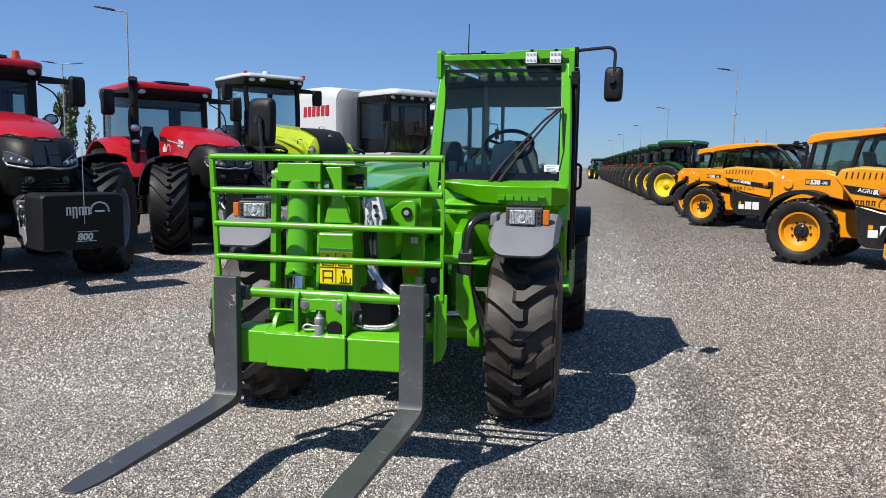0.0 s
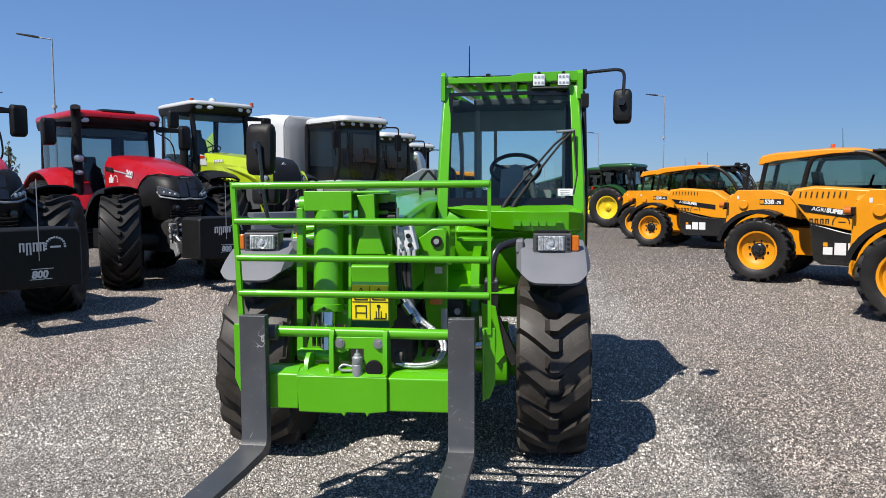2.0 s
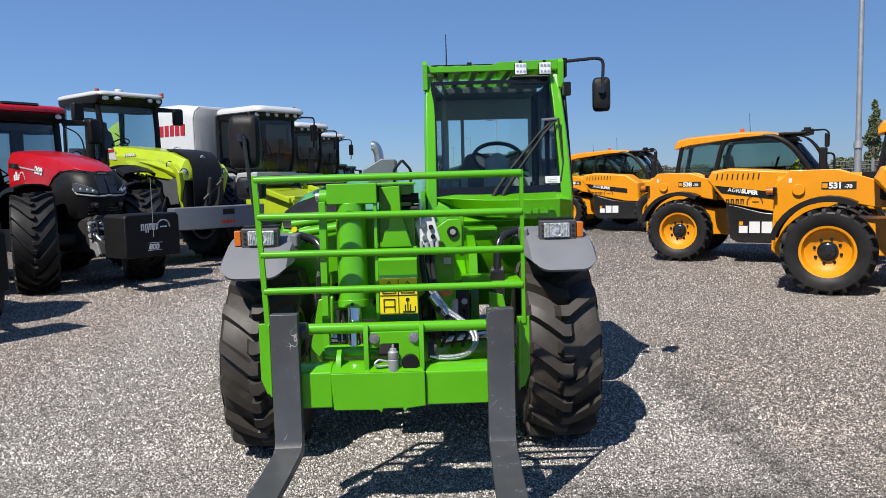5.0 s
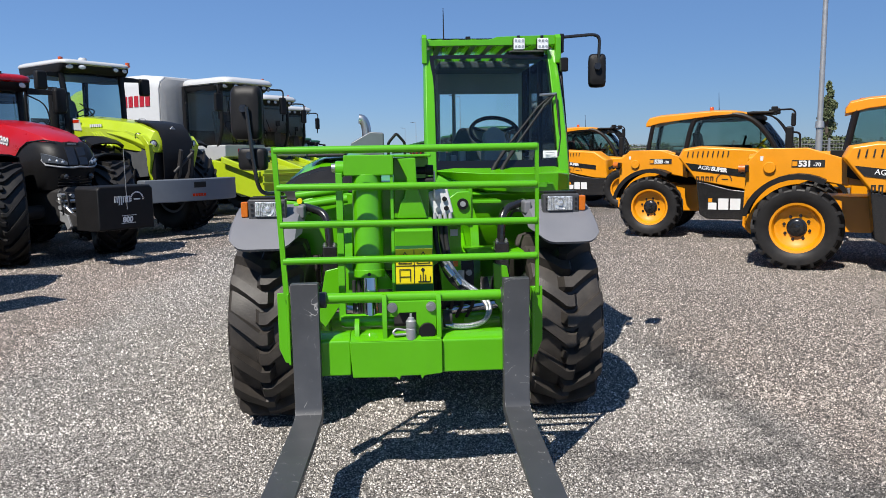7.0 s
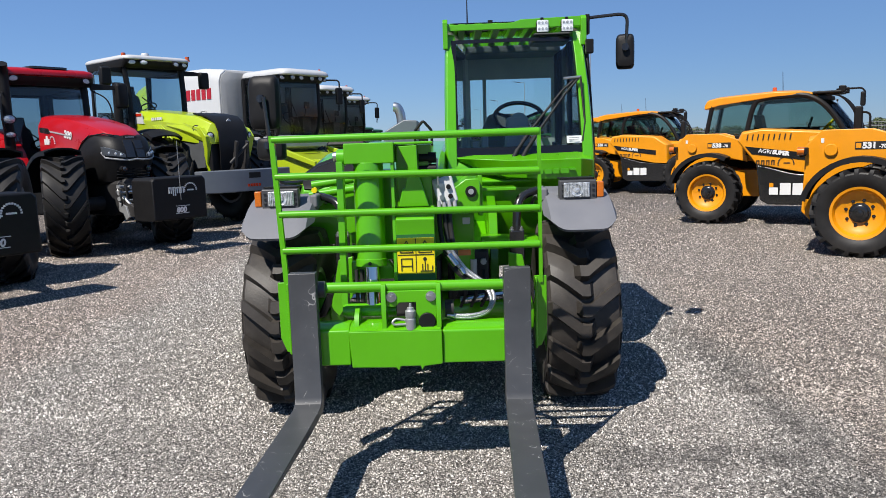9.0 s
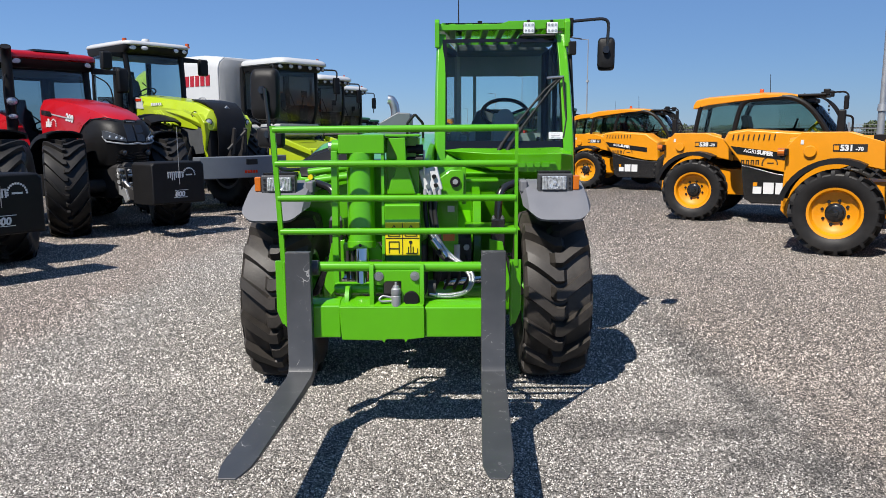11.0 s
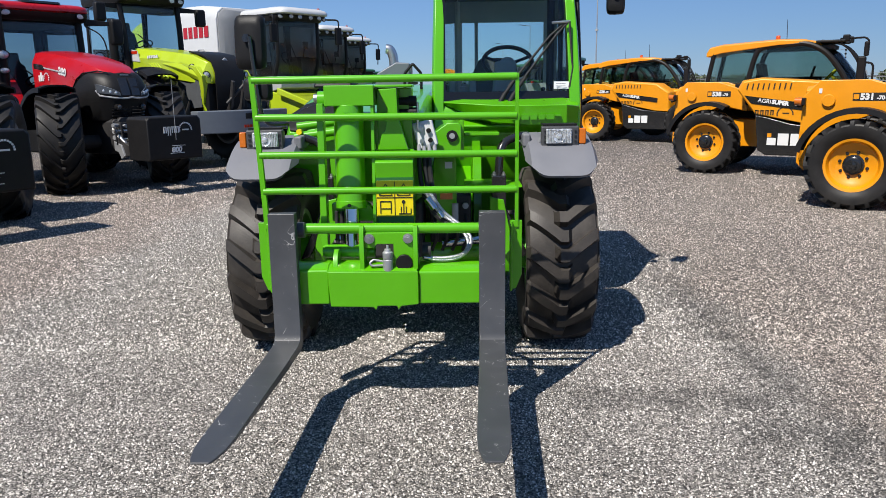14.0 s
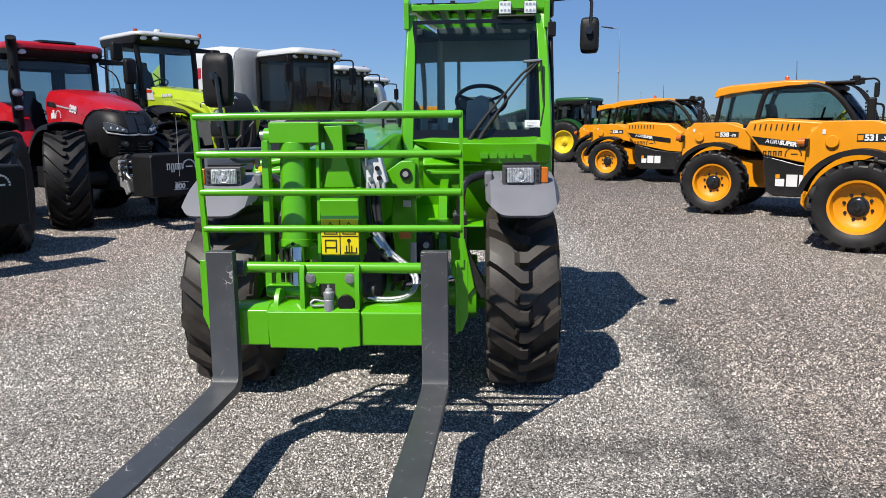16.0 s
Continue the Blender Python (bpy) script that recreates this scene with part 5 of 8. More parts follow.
def mirror_head(name, c, w, h, yaw, lean, parent):
    bm = B()
    rings = []
    for y, k in ((-0.045, 0.62), (-0.035, 0.86), (-0.012, 0.98), (0.02, 1.0), (0.03, 0.96)):
        ring = []
        for i in range(24):
            a = 2 * math.pi * i / 24
            cx, cz = math.cos(a), math.sin(a)
            e = 0.35
            ring.append((w / 2 * k * math.copysign(abs(cx) ** e, cx), y, h / 2 * k * math.copysign(abs(cz) ** e, cz)))
        rings.append(ring)
    loft(bm, rings)
    m = Matrix.Translation(c) @ pose(0, 0, 0, lean, 0, yaw)
    bm.transform(m)
    ob = gp(name, bm, BLACK, parent, label="black wing mirror")
    bm = B()
    box(bm, -w * 0.44, w * 0.44, 0.028, 0.033, -h * 0.44, h * 0.44)
    bm.transform(m)
    gp("mirror_glass", bm, MIRROR, ob)
    bm = B()
    rod(bm, (0, -0.04, 0.02), (0, -0.075, 0.02), 0.026, seg=14)
    rod(bm, (0, -0.06, -0.005), (0, -0.06, 0.045), 0.02, seg=10)
    bm.transform(m)
    gp("mirror_clamp", bm, BLACK_GLOSS, ob)
    return ob


mirror_head("mirror", (0.205, 5.70, 2.305), 0.135, 0.255, -12, -4, arm)
bm = B()
tube(bm, [(-2.13, 5.22, 1.44), (-2.26, 5.13, 1.44), (-2.285, 5.08, 1.50), (-2.31, 5.08, 1.70), (-2.335, 5.08, 2.02)], 0.014, seg=10, bend=0.05)
stem = gp("mirror_stem", bm, BLACK_GLOSS, label="black mirror stem")
mirror_head("mirror", (-2.35, 5.15, 1.985), 0.215, 0.365, -8, -3, stem)
mirror_head("mirror", (-2.32, 5.15, 1.675), 0.20, 0.155, -8, -3, stem)
# aerial
bm = B()
rod(bm, (-0.945, 6.0, 2.55), (-0.945, 6.02, 2.83), 0.006, 0.003, seg=8)
gp("aerial", bm, BLACK)
bm = B()
box(bm, -0.80, -0.765, 5.72, 5.75, 2.54, 2.565)
gp("washer_jet", bm, BLACK)
# dark block and hoses added to stand in for shade between the frame plates
bm = B()
loft(bm, [ring_box(y, -1.14, -0.88, 0.70, z) for y, z in ((4.66, 1.00), (4.70, 1.03), (4.95, 1.03))])
vb = gp("shade_block", bm, CASTING, label="dark block added for the shade between the frame plates", bevel=0.01)
for k in range(4):
    x = -1.11 + 0.065 * k
    bm = B()
    rod(bm, (x, 4.66, 0.94), (x, 4.625, 0.94), 0.020, seg=8)
    gp("shade_block_knob", bm, GALV if k % 2 else BLACK, vb)
    bm = B()
    tube(bm, [(x, 4.64, 0.88), (x, 4.58, 0.86), (x + 0.02, 4.56, 0.76), (x - 0.02, 4.62, 0.66)], 0.011, seg=8, bend=0.04)
    gp("hose", bm, HOSE, label="black hydraulic hose")
# dark box added where the cavity behind the boom head lies in shade
bm = B()
box(bm, -1.62, -1.18, 4.55, 4.95, 0.62, 0.98)
gp("shade_box", bm, CASTING, label="dark box added for the shade behind the boom head", bevel=0.03)

# ---- the row of yellow telehandlers ----
YK = (rim_mesh(0.345, 0.42, YELLOW, 0.10, 8, 0.1), tyre_mesh(0.60, 0.42, 0.345, 20, 0.30, 0.068, 0.050, RUBBER_CLEAN, reach=0.03, curve=1.0),
      hub_mesh(0.345, 0.42, BLACK_GLOSS, 0.10, 0.12, 0.05, 0, 0.17), bolt_ring(0.42, BLACK_GLOSS, 0.10, 8, 0.17))


def arc_shell(cx, w, cy, cz, r, a0, a1, n=12, thick=0.02, lip=0.0):
    """A mudguard: a strip bent round a wheel; 0 degrees is the front of the machine."""
    grid = []
    for i in range(7):
        u = max(-1, min(1, (i - 1) / 4 * 2 - 1))
        row = []
        for j in range(n):
            a = radians(a0 + (a1 - a0) * j / (n - 1))
            rr = r - lip * abs(u) ** 3 - (0.055 if i in (0, 6) else 0)
            row.append((cx + u * w / 2 * (1.0 if i not in (0, 6) else 1.02), cy - rr * math.cos(a), cz + rr * math.sin(a)))
        grid.append(row)
    bm = B()
    sheet(bm, grid, thick)
    return bm


def side_text(text, size, material, parent, x, y, z, name, shear=0.0, rise=0.0, bold=0.004):
    """Letters on a right-hand side (looking to -x), read towards the front."""
    m = Matrix(((0, 0, -1, x), (-1, 0, 0, y), (0, 1, 0, z), (0, 0, 0, 1))) @ pose(0, 0, 0, 0, 0, rise)
    bm = lettering(text, size, material, m, 0.002, shear, bold)
    return part(name, bm, material, parent)


def bars(parent, material, items, name):
    bm = B()
    for b in items:
        box(bm, *b)
    return part(name, bm, material, parent)


def toothed_arc(bm, x, cy, cz, r, a0, a1, n, w, t):
    """A half ring of small teeth on a side wall."""
    for k in range(n):
        a = radians(a0 + (a1 - a0) * k / (n - 1))
        y, z = cy - r * math.cos(a), cz + r * math.sin(a)
        box(bm, x - t, x, y - w / 2, y + w / 2, z - w / 2, z + w / 2)


def yellow_handler(m, number, cab_on=0.0):
    t = thing("telehandler", m, "yellow and black telehandler parked on gravel", "telehandler", "row of yellow telehandlers")
    for s in (-1, 1):
        for y in (1.37, -1.38):
            add_wheel(t, YK, s * 0.97, y, 0.592, s, spin=11 * y)
    bm = B()
    prism(bm, [(2.0, 0.75), (1.75, 0.48), (-1.9, 0.48), (-2.05, 0.65), (-2.0, 0.95), (1.0, 1.0), (1.9, 1.1)], -0.42, 0.42)
    part("chassis", bm, YELLOW, t, "yellow welded frame", bevel=0.015)
    for y in (1.37, -1.38):
        bm = B()
        rod(bm, (-0.8, y, 0.59), (0.8, y, 0.59), 0.10, seg=14)
        rod(bm, (-0.18, y, 0.59), (0.18, y, 0.59), 0.17, seg=16)
        part("axle", bm, CASTING, t)
    # rear frame plates that carry the boom
    for x0, x1 in ((-0.60, -0.54), (0.08, 0.14)):
        bm = B()
        prism(bm, [(2.10, 1.48), (2.13, 0.55), (2.0, 0.42), (1.85, 0.55), (1.80, 1.0), (1.2, 1.25), (0.75, 1.15), (0.75, 1.52), (1.3, 1.70), (1.9, 1.70)], x0, x1)
        part("boom_frame", bm, YELLOW, t, bevel=0.012)
    bm = B()
    rod(bm, (-0.60, 1.78, 1.42), (-0.64, 1.78, 1.42), 0.085, seg=20)
    part("pivot_boss", bm, YELLOW, t, bevel=0.01)
    bm = B()
    loft(bm, [[(-0.53, y, z0), (0.07, y, z0), (0.07, y, z1), (-0.02, y, z1 + 0.05), (-0.44, y, z1 + 0.05), (-0.53, y, z1)]
              for y, z0, z1 in ((2.08, 1.36, 1.56), (1.75, 1.26, 1.63), (0.7, 1.16, 1.58), (-2.1, 0.96, 1.41))])
    boom = part("boom", bm, YELLOW, t, "yellow telescopic boom", bevel=0.015)
    bm = B()
    box(bm, -0.50, 0.04, -2.55, -2.1, 0.55, 1.45)
    part("boom_nose", bm, YELLOW, t, bevel=0.04)
    bm = B()
    prism(bm, [(1.0, 1.45), (0.62, 1.30), (0.62, 1.66), (1.0, 1.66)], -0.565, -0.535)
    prism(bm, [(0.78, 1.28), (0.3, 1.16), (0.3, 1.68), (0.78, 1.72)], -0.66, -0.55)
    part("boom_shroud", bm, BLACK, t, bevel=0.01)
    # number on the frame
    plate = bars(t, INK, [(-0.605, -0.601, 1.06, 1.49, 1.42, 1.525)], "number_plate")
    bars(plate, YELLOW, [(-0.608, -0.6055, 1.415, 1.48, 1.44, 1.505)], "emblem")
    side_text(number[:3], 0.112, WHITE_INK, plate, -0.608, 1.40, 1.435, "lettering", bold=0.006)
    side_text(number[3:], 0.072, WHITE_INK, plate, -0.608, 1.205, 1.435, "lettering", bold=0.003)
    bm = B()
    box(bm, -0.606, -0.602, 1.87, 1.91, 1.52, 1.585)
    part("hook_label", bm, WHITE_PAPER, t)
    # engine pod
    bm = B()
    rings = []
    for x, k in ((-0.45, 1.0), (-1.00, 1.0), (-1.10, 0.975), (-1.14, 0.94)):
        def q(y, z):
            return (x, 0.05 + (y - 0.05) * k, 1.2 + (z - 1.2) * (k if z > 1.2 else 1))
        rings.append([q(0.86, 1.56), q(0.78, 1.72), q(0.45, 1.77), q(-0.55, 1.70), q(-0.92, 1.45), q(-0.96, 0.90), q(-0.55, 0.92), q(0.30, 1.08), q(0.52, 1.12)])
    loft(bm, rings)
    pod = part("engine_cover", bm, YELLOW, t, "yellow engine cover with black strips for louver gaps and shade", bevel=0.02)
    # black strips paint in the gaps and shade of the raised yellow louvers
    for k in range(9):
        bm = B()
        y = 0.66 - k * 0.09
        prism(bm, [(y, 1.665), (y - 0.018, 1.665), (y - 0.002, 1.56), (y + 0.018, 1.56)], -1.152, -1.12)
        part("slot", bm, INK, pod)
    bm = B()
    prism(bm, [(0.70, 1.45), (-0.58, 1.285), (-0.58, 1.155), (0.58, 1.31)], -1.150, -1.138)
    band = part("name_band", bm, BLACK_GLOSS, pod)
    side_text("AGRI", 0.10, WHITE_INK, band, -1.152, 0.47, 1.338, "lettering", 0.0, -7.5, 0.001)
    side_text("SUPER", 0.10, WHITE_INK, band, -1.152, 0.232, 1.307, "lettering", 0.0, -7.5, 0.006)
    bm = B()
    for k, (dz, h) in enumerate(((0, 0.09), (-0.03, 0.12), (0, 0.09), (0, 0.09))):
        y = 0.50 - k * 0.085
        for a, b in ((0, 0.020), (0.038, 0.058)):
            box(bm, -1.146, -1.138, y - b, y - a, 1.105 + dz, 1.105 + dz + h)
        box(bm, -1.146, -1.138, y - 0.058, y, 1.105 + h + dz - 0.02, 1.105 + h + dz - 0.001)
    part("dealer_mark", bm, INK, pod)
    bm = B()
    toothed_arc(bm, -1.138, 0.0, 1.12, 0.13, 0, 190, 17, 0.022, 0.006)
    part("dealer_ring", bm, INK, pod)
    bm = B()
    box(bm, -1.146, -1.138, -0.07, 0.04, 1.13, 1.15)
    part("dealer_tag", bm, INK, pod)
    bm = B()
    rings = []
    for x, k in ((-0.45, 1.0), (-1.02, 1.0), (-1.12, 0.97)):
        def q(y, z):
            return (x, -0.1 + (y + 0.1) * k, 0.75 + (z - 0.75) * k)
        rings.append([q(0.52, 1.115), q(0.30, 1.07), q(-0.1, 0.96), q(-0.55, 0.91), q(-1.0, 0.89), q(-1.0, 0.45), q(-0.9, 0.38), q(0.30, 0.38), q(0.44, 0.46)])
    loft(bm, rings)
    low = part("lower_cover", bm, BLACK_GLOSS, t, "black lower side cover", bevel=0.02)
    for y0, y1 in ((0.27, 0.12), (0.09, -0.09), (-0.12, -0.30)):
        bars(low, WHITE_INK, [(-1.127, -1.118, y1, y0, 0.57, 0.70 if y0 > 0.2 else 0.78)], "emblem_bar")
    bars(low, YELLOW, [(-1.127, -1.118, 0.20, 0.27, 0.71, 0.78)], "emblem")
    # mudguards and rear lamps
    for s in (-1, 1):
        part("fender", arc_shell(s * 0.95, 0.40, 1.37, 0.60, 0.72, 62, 168), BLACK, t, "black rear mudguard")
        part("fender", arc_shell(s * 0.95, 0.40, -1.38, 0.60, 0.72, 20, 125), BLACK, t, "black front mudguard")
        bm = B()
        box(bm, s * 0.62 - 0.10, s * 0.62 + 0.10, 2.06, 2.14, 1.36, 1.46)
        br = part("lamp_bracket", bm, BLACK, t, bevel=0.01)
        bm = B()
        rod(bm, (s * 0.72, 2.10, 1.41), (s * 0.72, 2.19, 1.41), 0.055, seg=16)
        part("tail_lamp", bm, ORANGE_LENS, br)
        bm = B()
        rod(bm, (s * 0.58, 2.10, 1.38), (s * 0.58, 2.18, 1.36), 0.045, seg=12)
        part("work_lamp", bm, BLACK, br)
    bm = B()
    box(bm, -0.60, 0.14, 2.04, 2.12, 0.55, 1.0)
    part("tow_frame", bm, YELLOW, t, bevel=0.02)
    # cab
    x0, x1 = 0.18, 1.12
    bm = B()
    prism(bm, [(1.76, 1.55), (1.76, 1.34), (1.30, 1.2), (0.80, 0.75), (-1.00, 0.62), (-1.10, 0.95), (-1.10, 1.45), (-0.6, 1.55)], x0, x1)
    cab = part("cab_base", bm, BLACK, t, "black cab lower body", bevel=0.03)
    for x in (x0 + 0.02, x1 - 0.02):
        for pts, r in (([(x, 1.74, 1.50), (x, 1.60, 2.26)], 0.045), ([(x, 0.97, 1.50), (x, 0.83, 2.20), (x, 0.72, 2.36), (x, 0.0, 2.39)], 0.05), ([(x, -0.9, 1.45), (x, -0.73, 1.82), (x, -0.45, 2.20), (x, -0.17, 2.37), (x, 0.05, 2.40)], 0.052)):
            bm = B()
            tube(bm, pts, r, seg=8, bend=0.25)
            part("post", bm, BLACK, cab)
        bm = B()
        prism(bm, [(0.97, 1.55), (0.83, 2.26), (0.74, 2.35), (0.07, 2.38), (-0.17, 2.34), (-0.45, 2.17), (-0.71, 1.82), (-0.86, 1.50)], x - 0.003, x + 0.003)
        part("side_glass", bm, GLASS_TINT, cab)
        bm = B()
        prism(bm, [(1.72, 1.55), (1.59, 2.27), (0.83, 2.32), (0.97, 1.55)], x - 0.003, x + 0.003)
        part("rear_side_glass", bm, GLASS_TINT, cab)
    bm = B()
    sheet(bm, [[(x0 + 0.02 + (x1 - x0 - 0.04) * i / 8, y - 0.17 * (1 - (i / 4 - 1) ** 4), z) for i in range(9)] for y, z in ((-0.91, 1.47), (-0.74, 1.82), (-0.46, 2.20), (-0.19, 2.36))])
    part("windscreen", bm, GLASS_CLEAR, cab)
    bm = B()
    sheet(bm, [[(x0 + 0.04, y, z), (x1 - 0.04, y, z)] for y, z in ((1.75, 1.55), (1.61, 2.26))])
    part("rear_glass", bm, GLASS_CLEAR, cab)
    bm = B()
    rings = []
    for y, z0, z1, w in ((1.75, 2.19, 2.29, 0.0), (1.69, 2.20, 2.38, 0.02), (1.45, 2.26, 2.43, 0.03), (0.80, 2.33, 2.47, 0.04), (0.40, 2.375, 2.49, 0.04), (0.0, 2.385, 2.475, 0.02), (-0.22, 2.36, 2.43, -0.02), (-0.32, 2.34, 2.37, -0.06)):
        rings.append([(x0 - w, y, z0), (x1 + w, y, z0), (x1 + w, y, z1 - 0.03), (x1 - 0.08, y, z1), (x0 + 0.08, y, z1), (x0 - w, y, z1 - 0.03)])
    loft(bm, rings)
    part("cab_roof", bm, YELLOW, cab, "yellow moulded roof", bevel=0.012)
    bm = B()
    lathe(bm, [(2.44, 0.0), (2.44, 0.055), (2.475, 0.055), (2.48, 0.042), (2.55, 0.040), (2.565, 0.03), (2.57, 0.0)], 18, "z", (x0 + 0.25, 0.47, 0))
    part("beacon", bm, BEACON, t, "orange rotating beacon")
    bm = B()
    lathe(bm, [(2.34, 0.0), (2.34, 0.055), (2.375, 0.055), (2.38, 0.042), (2.44, 0.040), (2.455, 0.03), (2.46, 0.0)], 18, "z", (x1 - 0.2, 1.52, 0))
    part("beacon", bm, BEACON, t, "orange rotating beacon")
    bm = B()
    rod(bm, (x1 - 0.1, 0.4, 2.42), (x1 - 0.1, 0.42, 2.9), 0.008, 0.004, seg=6)
    part("aerial", bm, BLACK, t)
    # guard bars before the screen
    for k in range(7):
        x = x0 + 0.02 + k * 0.15
        bm = B()
        tube(bm, [(x, -0.33, 2.43), (x, -0.71, 2.36), (x, -0.97, 2.02), (x, -1.13, 1.50)], 0.016, seg=6, bend=0.22)
        part("guard_bar", bm, BLACK, cab)
    bm = B()
    box(bm, x0 - 0.02, x1 + 0.02, -0.73, -0.23, 2.385, 2.435)
    part("lamp_bar", bm, BLACK, cab, bevel=0.02)
    for x in (x0 + 0.1, x1 - 0.1):
        bm = B()
        box(bm, x - 0.08, x + 0.08, -0.79, -0.67, 2.40, 2.52)
        part("work_lamp", bm, BLACK, cab, bevel=0.02)
    bm = B()
    tube(bm, [(x0 + 0.1, -0.63, 2.45), (x0 - 0.05, -1.05, 2.45), (x0 - 0.06, -1.11, 2.39), (x0 - 0.06, -1.11, 2.15)], 0.018, seg=6, bend=0.05)
    arm = part("mirror_arm", bm, BLACK, t)
    bm = B()
    box(bm, x0 - 0.12, x0 + 0.02, -1.12, -1.04, 2.12, 2.38)
    part("mirror", bm, BLACK, arm, bevel=0.025)
    bm = B()
    box(bm, x0 - 0.12, x0 + 0.04, -1.09, -0.95, 1.56, 2.12)
    part("mirror", bm, BLACK, arm, bevel=0.03)
    bm = B()
    tube(bm, [(x0 - 0.04, -0.99, 2.02), (x0 - 0.04, -1.17, 2.00), (x0 - 0.04, -1.21, 1.95), (x0 - 0.04, -1.21, 1.50)], 0.02, seg=6, bend=0.05)
    part("grab_rail", bm, BLACK, arm)
    # inside
    bm = B()
    loft(bm, [[(0.42, y, z), (0.88, y, z), (0.86, y + 0.14, z), (0.44, y + 0.14, z)] for y, z in ((0.55, 1.35), (0.65, 1.72), (0.72, 2.05))])
    part("seat", bm, DARK, cab, bevel=0.03)
    bm = B()
    loft(bm, [[(0.30, y, 1.4), (1.0, y, 1.4), (0.95, y, z), (0.35, y, z)] for y, z in ((-1.0, 1.6), (-0.72, 1.78))])
    part("dashboard", bm, DARK, cab, bevel=0.03)
    cen, nrm = Vector((0.65, -0.48, 1.80)), Vector((0, 0.75, 0.66)).normalized()
    vv = nrm.cross(Vector((1, 0, 0)))
    bm = B()
    tube(bm, [cen + (Vector((1, 0, 0)) * math.cos(2 * math.pi * k / 20) + vv * math.sin(2 * math.pi * k / 20)) * 0.19 for k in range(21)], 0.016, seg=6)
    rod(bm, cen, cen - nrm * 0.35, 0.03, seg=8)
    part("steering_wheel", bm, WARN_YELLOW, cab, "steering wheel in a clear yellow wrap")
    bm = B()
    box(bm, x0 + 0.024, x0 + 0.028, 0.62, 0.74, 2.24, 2.30)
    part("sticker", bm, WHITE_PAPER, cab)
    bm = B()
    box(bm, 0.30, 1.0, -0.55, 1.10, 2.27, 2.36)
    part("headliner", bm, DARK, cab, bevel=0.03)
    bm = B()
    box(bm, 0.84, 1.02, -0.3, 0.9, 1.4, 1.78)
    rod(bm, (0.92, -0.1, 1.75), (0.92, -0.16, 1.98), 0.025, seg=8)
    part("side_console", bm, BLACK, cab, bevel=0.03)
    # this model carries its cab further forward
    for ob in [cab] + [c for c in t.children if c.name.split(".")[0] in ("beacon", "aerial", "mirror_arm")]:
        ob.location.y -= cab_on
    return t


YH = -32


def by_wheel(x, y, local, heading):
    """The pose of a machine whose point local (on the ground) stands at (x, y)."""
    r = pose(0, 0, 0, 0, 0, heading + 90)
    o = Vector((x, y, 0)) - r.to_3x3() @ Vector((*local, 0))
    return pose(*o, 0, 0, heading + 90)


yellow_handler(by_wheel(4.33, 10.0, (-0.97, 1.37), YH), "531-70", 0.92)
second = yellow_handler(by_wheel(3.80, 14.35, (-0.97, 1.37), YH), "538-70")
for x, y in ((3.28, 23.1), (3.35, 26.8)):
    copy_thing(second, by_wheel(x, y, (-0.97, 1.37), YH))
copy_thing(second, by_wheel(5.2, 5.4, (-0.97, 1.37), YH))

# ---- tractors ----


def ring_rect(y, x0, x1, z0, z1, c=0.05):
    return [(x0, y, z0), (x1, y, z0), (x1, y, z1 - c), (x1 - c, y, z1), (x0 + c, y, z1), (x0, y, z1 - c)]


def rounded(w, y0, y1, z, r, n=5):
    """A level ring: a rectangle with round corners."""
    pts = []
    for cx, cy, a0 in ((w - r, y0 + r, -90), (w - r, y1 - r, 0), (-w + r, y1 - r, 90), (-w + r, y0 + r, 180)):
        for k in range(n):
            a = radians(a0 + 90 * k / (n - 1))
            pts.append((cx + r * math.cos(a), cy + r * math.sin(a), z))
    return pts


def oval_lamp(parent, x, y, z, w, h, material, name="roof_lamp", yaw=0):
    """An oval work lamp in a black ring that looks to the front."""
    m = Matrix.Translation((x, y, z)) @ pose(0, 0, 0, 0, 0, yaw) @ Matrix.Diagonal((w / 2, 1, h / 2, 1))
    bm = B()
    lathe(bm, [(0.05, 0.6), (0.0, 1.18), (-0.02, 1.18), (-0.022, 1.0), (-0.01, 0.98)], 20, "y")
    bm.transform(m)
    ring = part(name, bm, BLACK, parent)
    bm = B()
    lathe(bm, [(-0.012, 1.0), (-0.022, 0.8), (-0.028, 0.4), (-0.03, 0.0)], 20, "y")
    bm.transform(m)
    part("lens", bm, material, ring)
    return ring


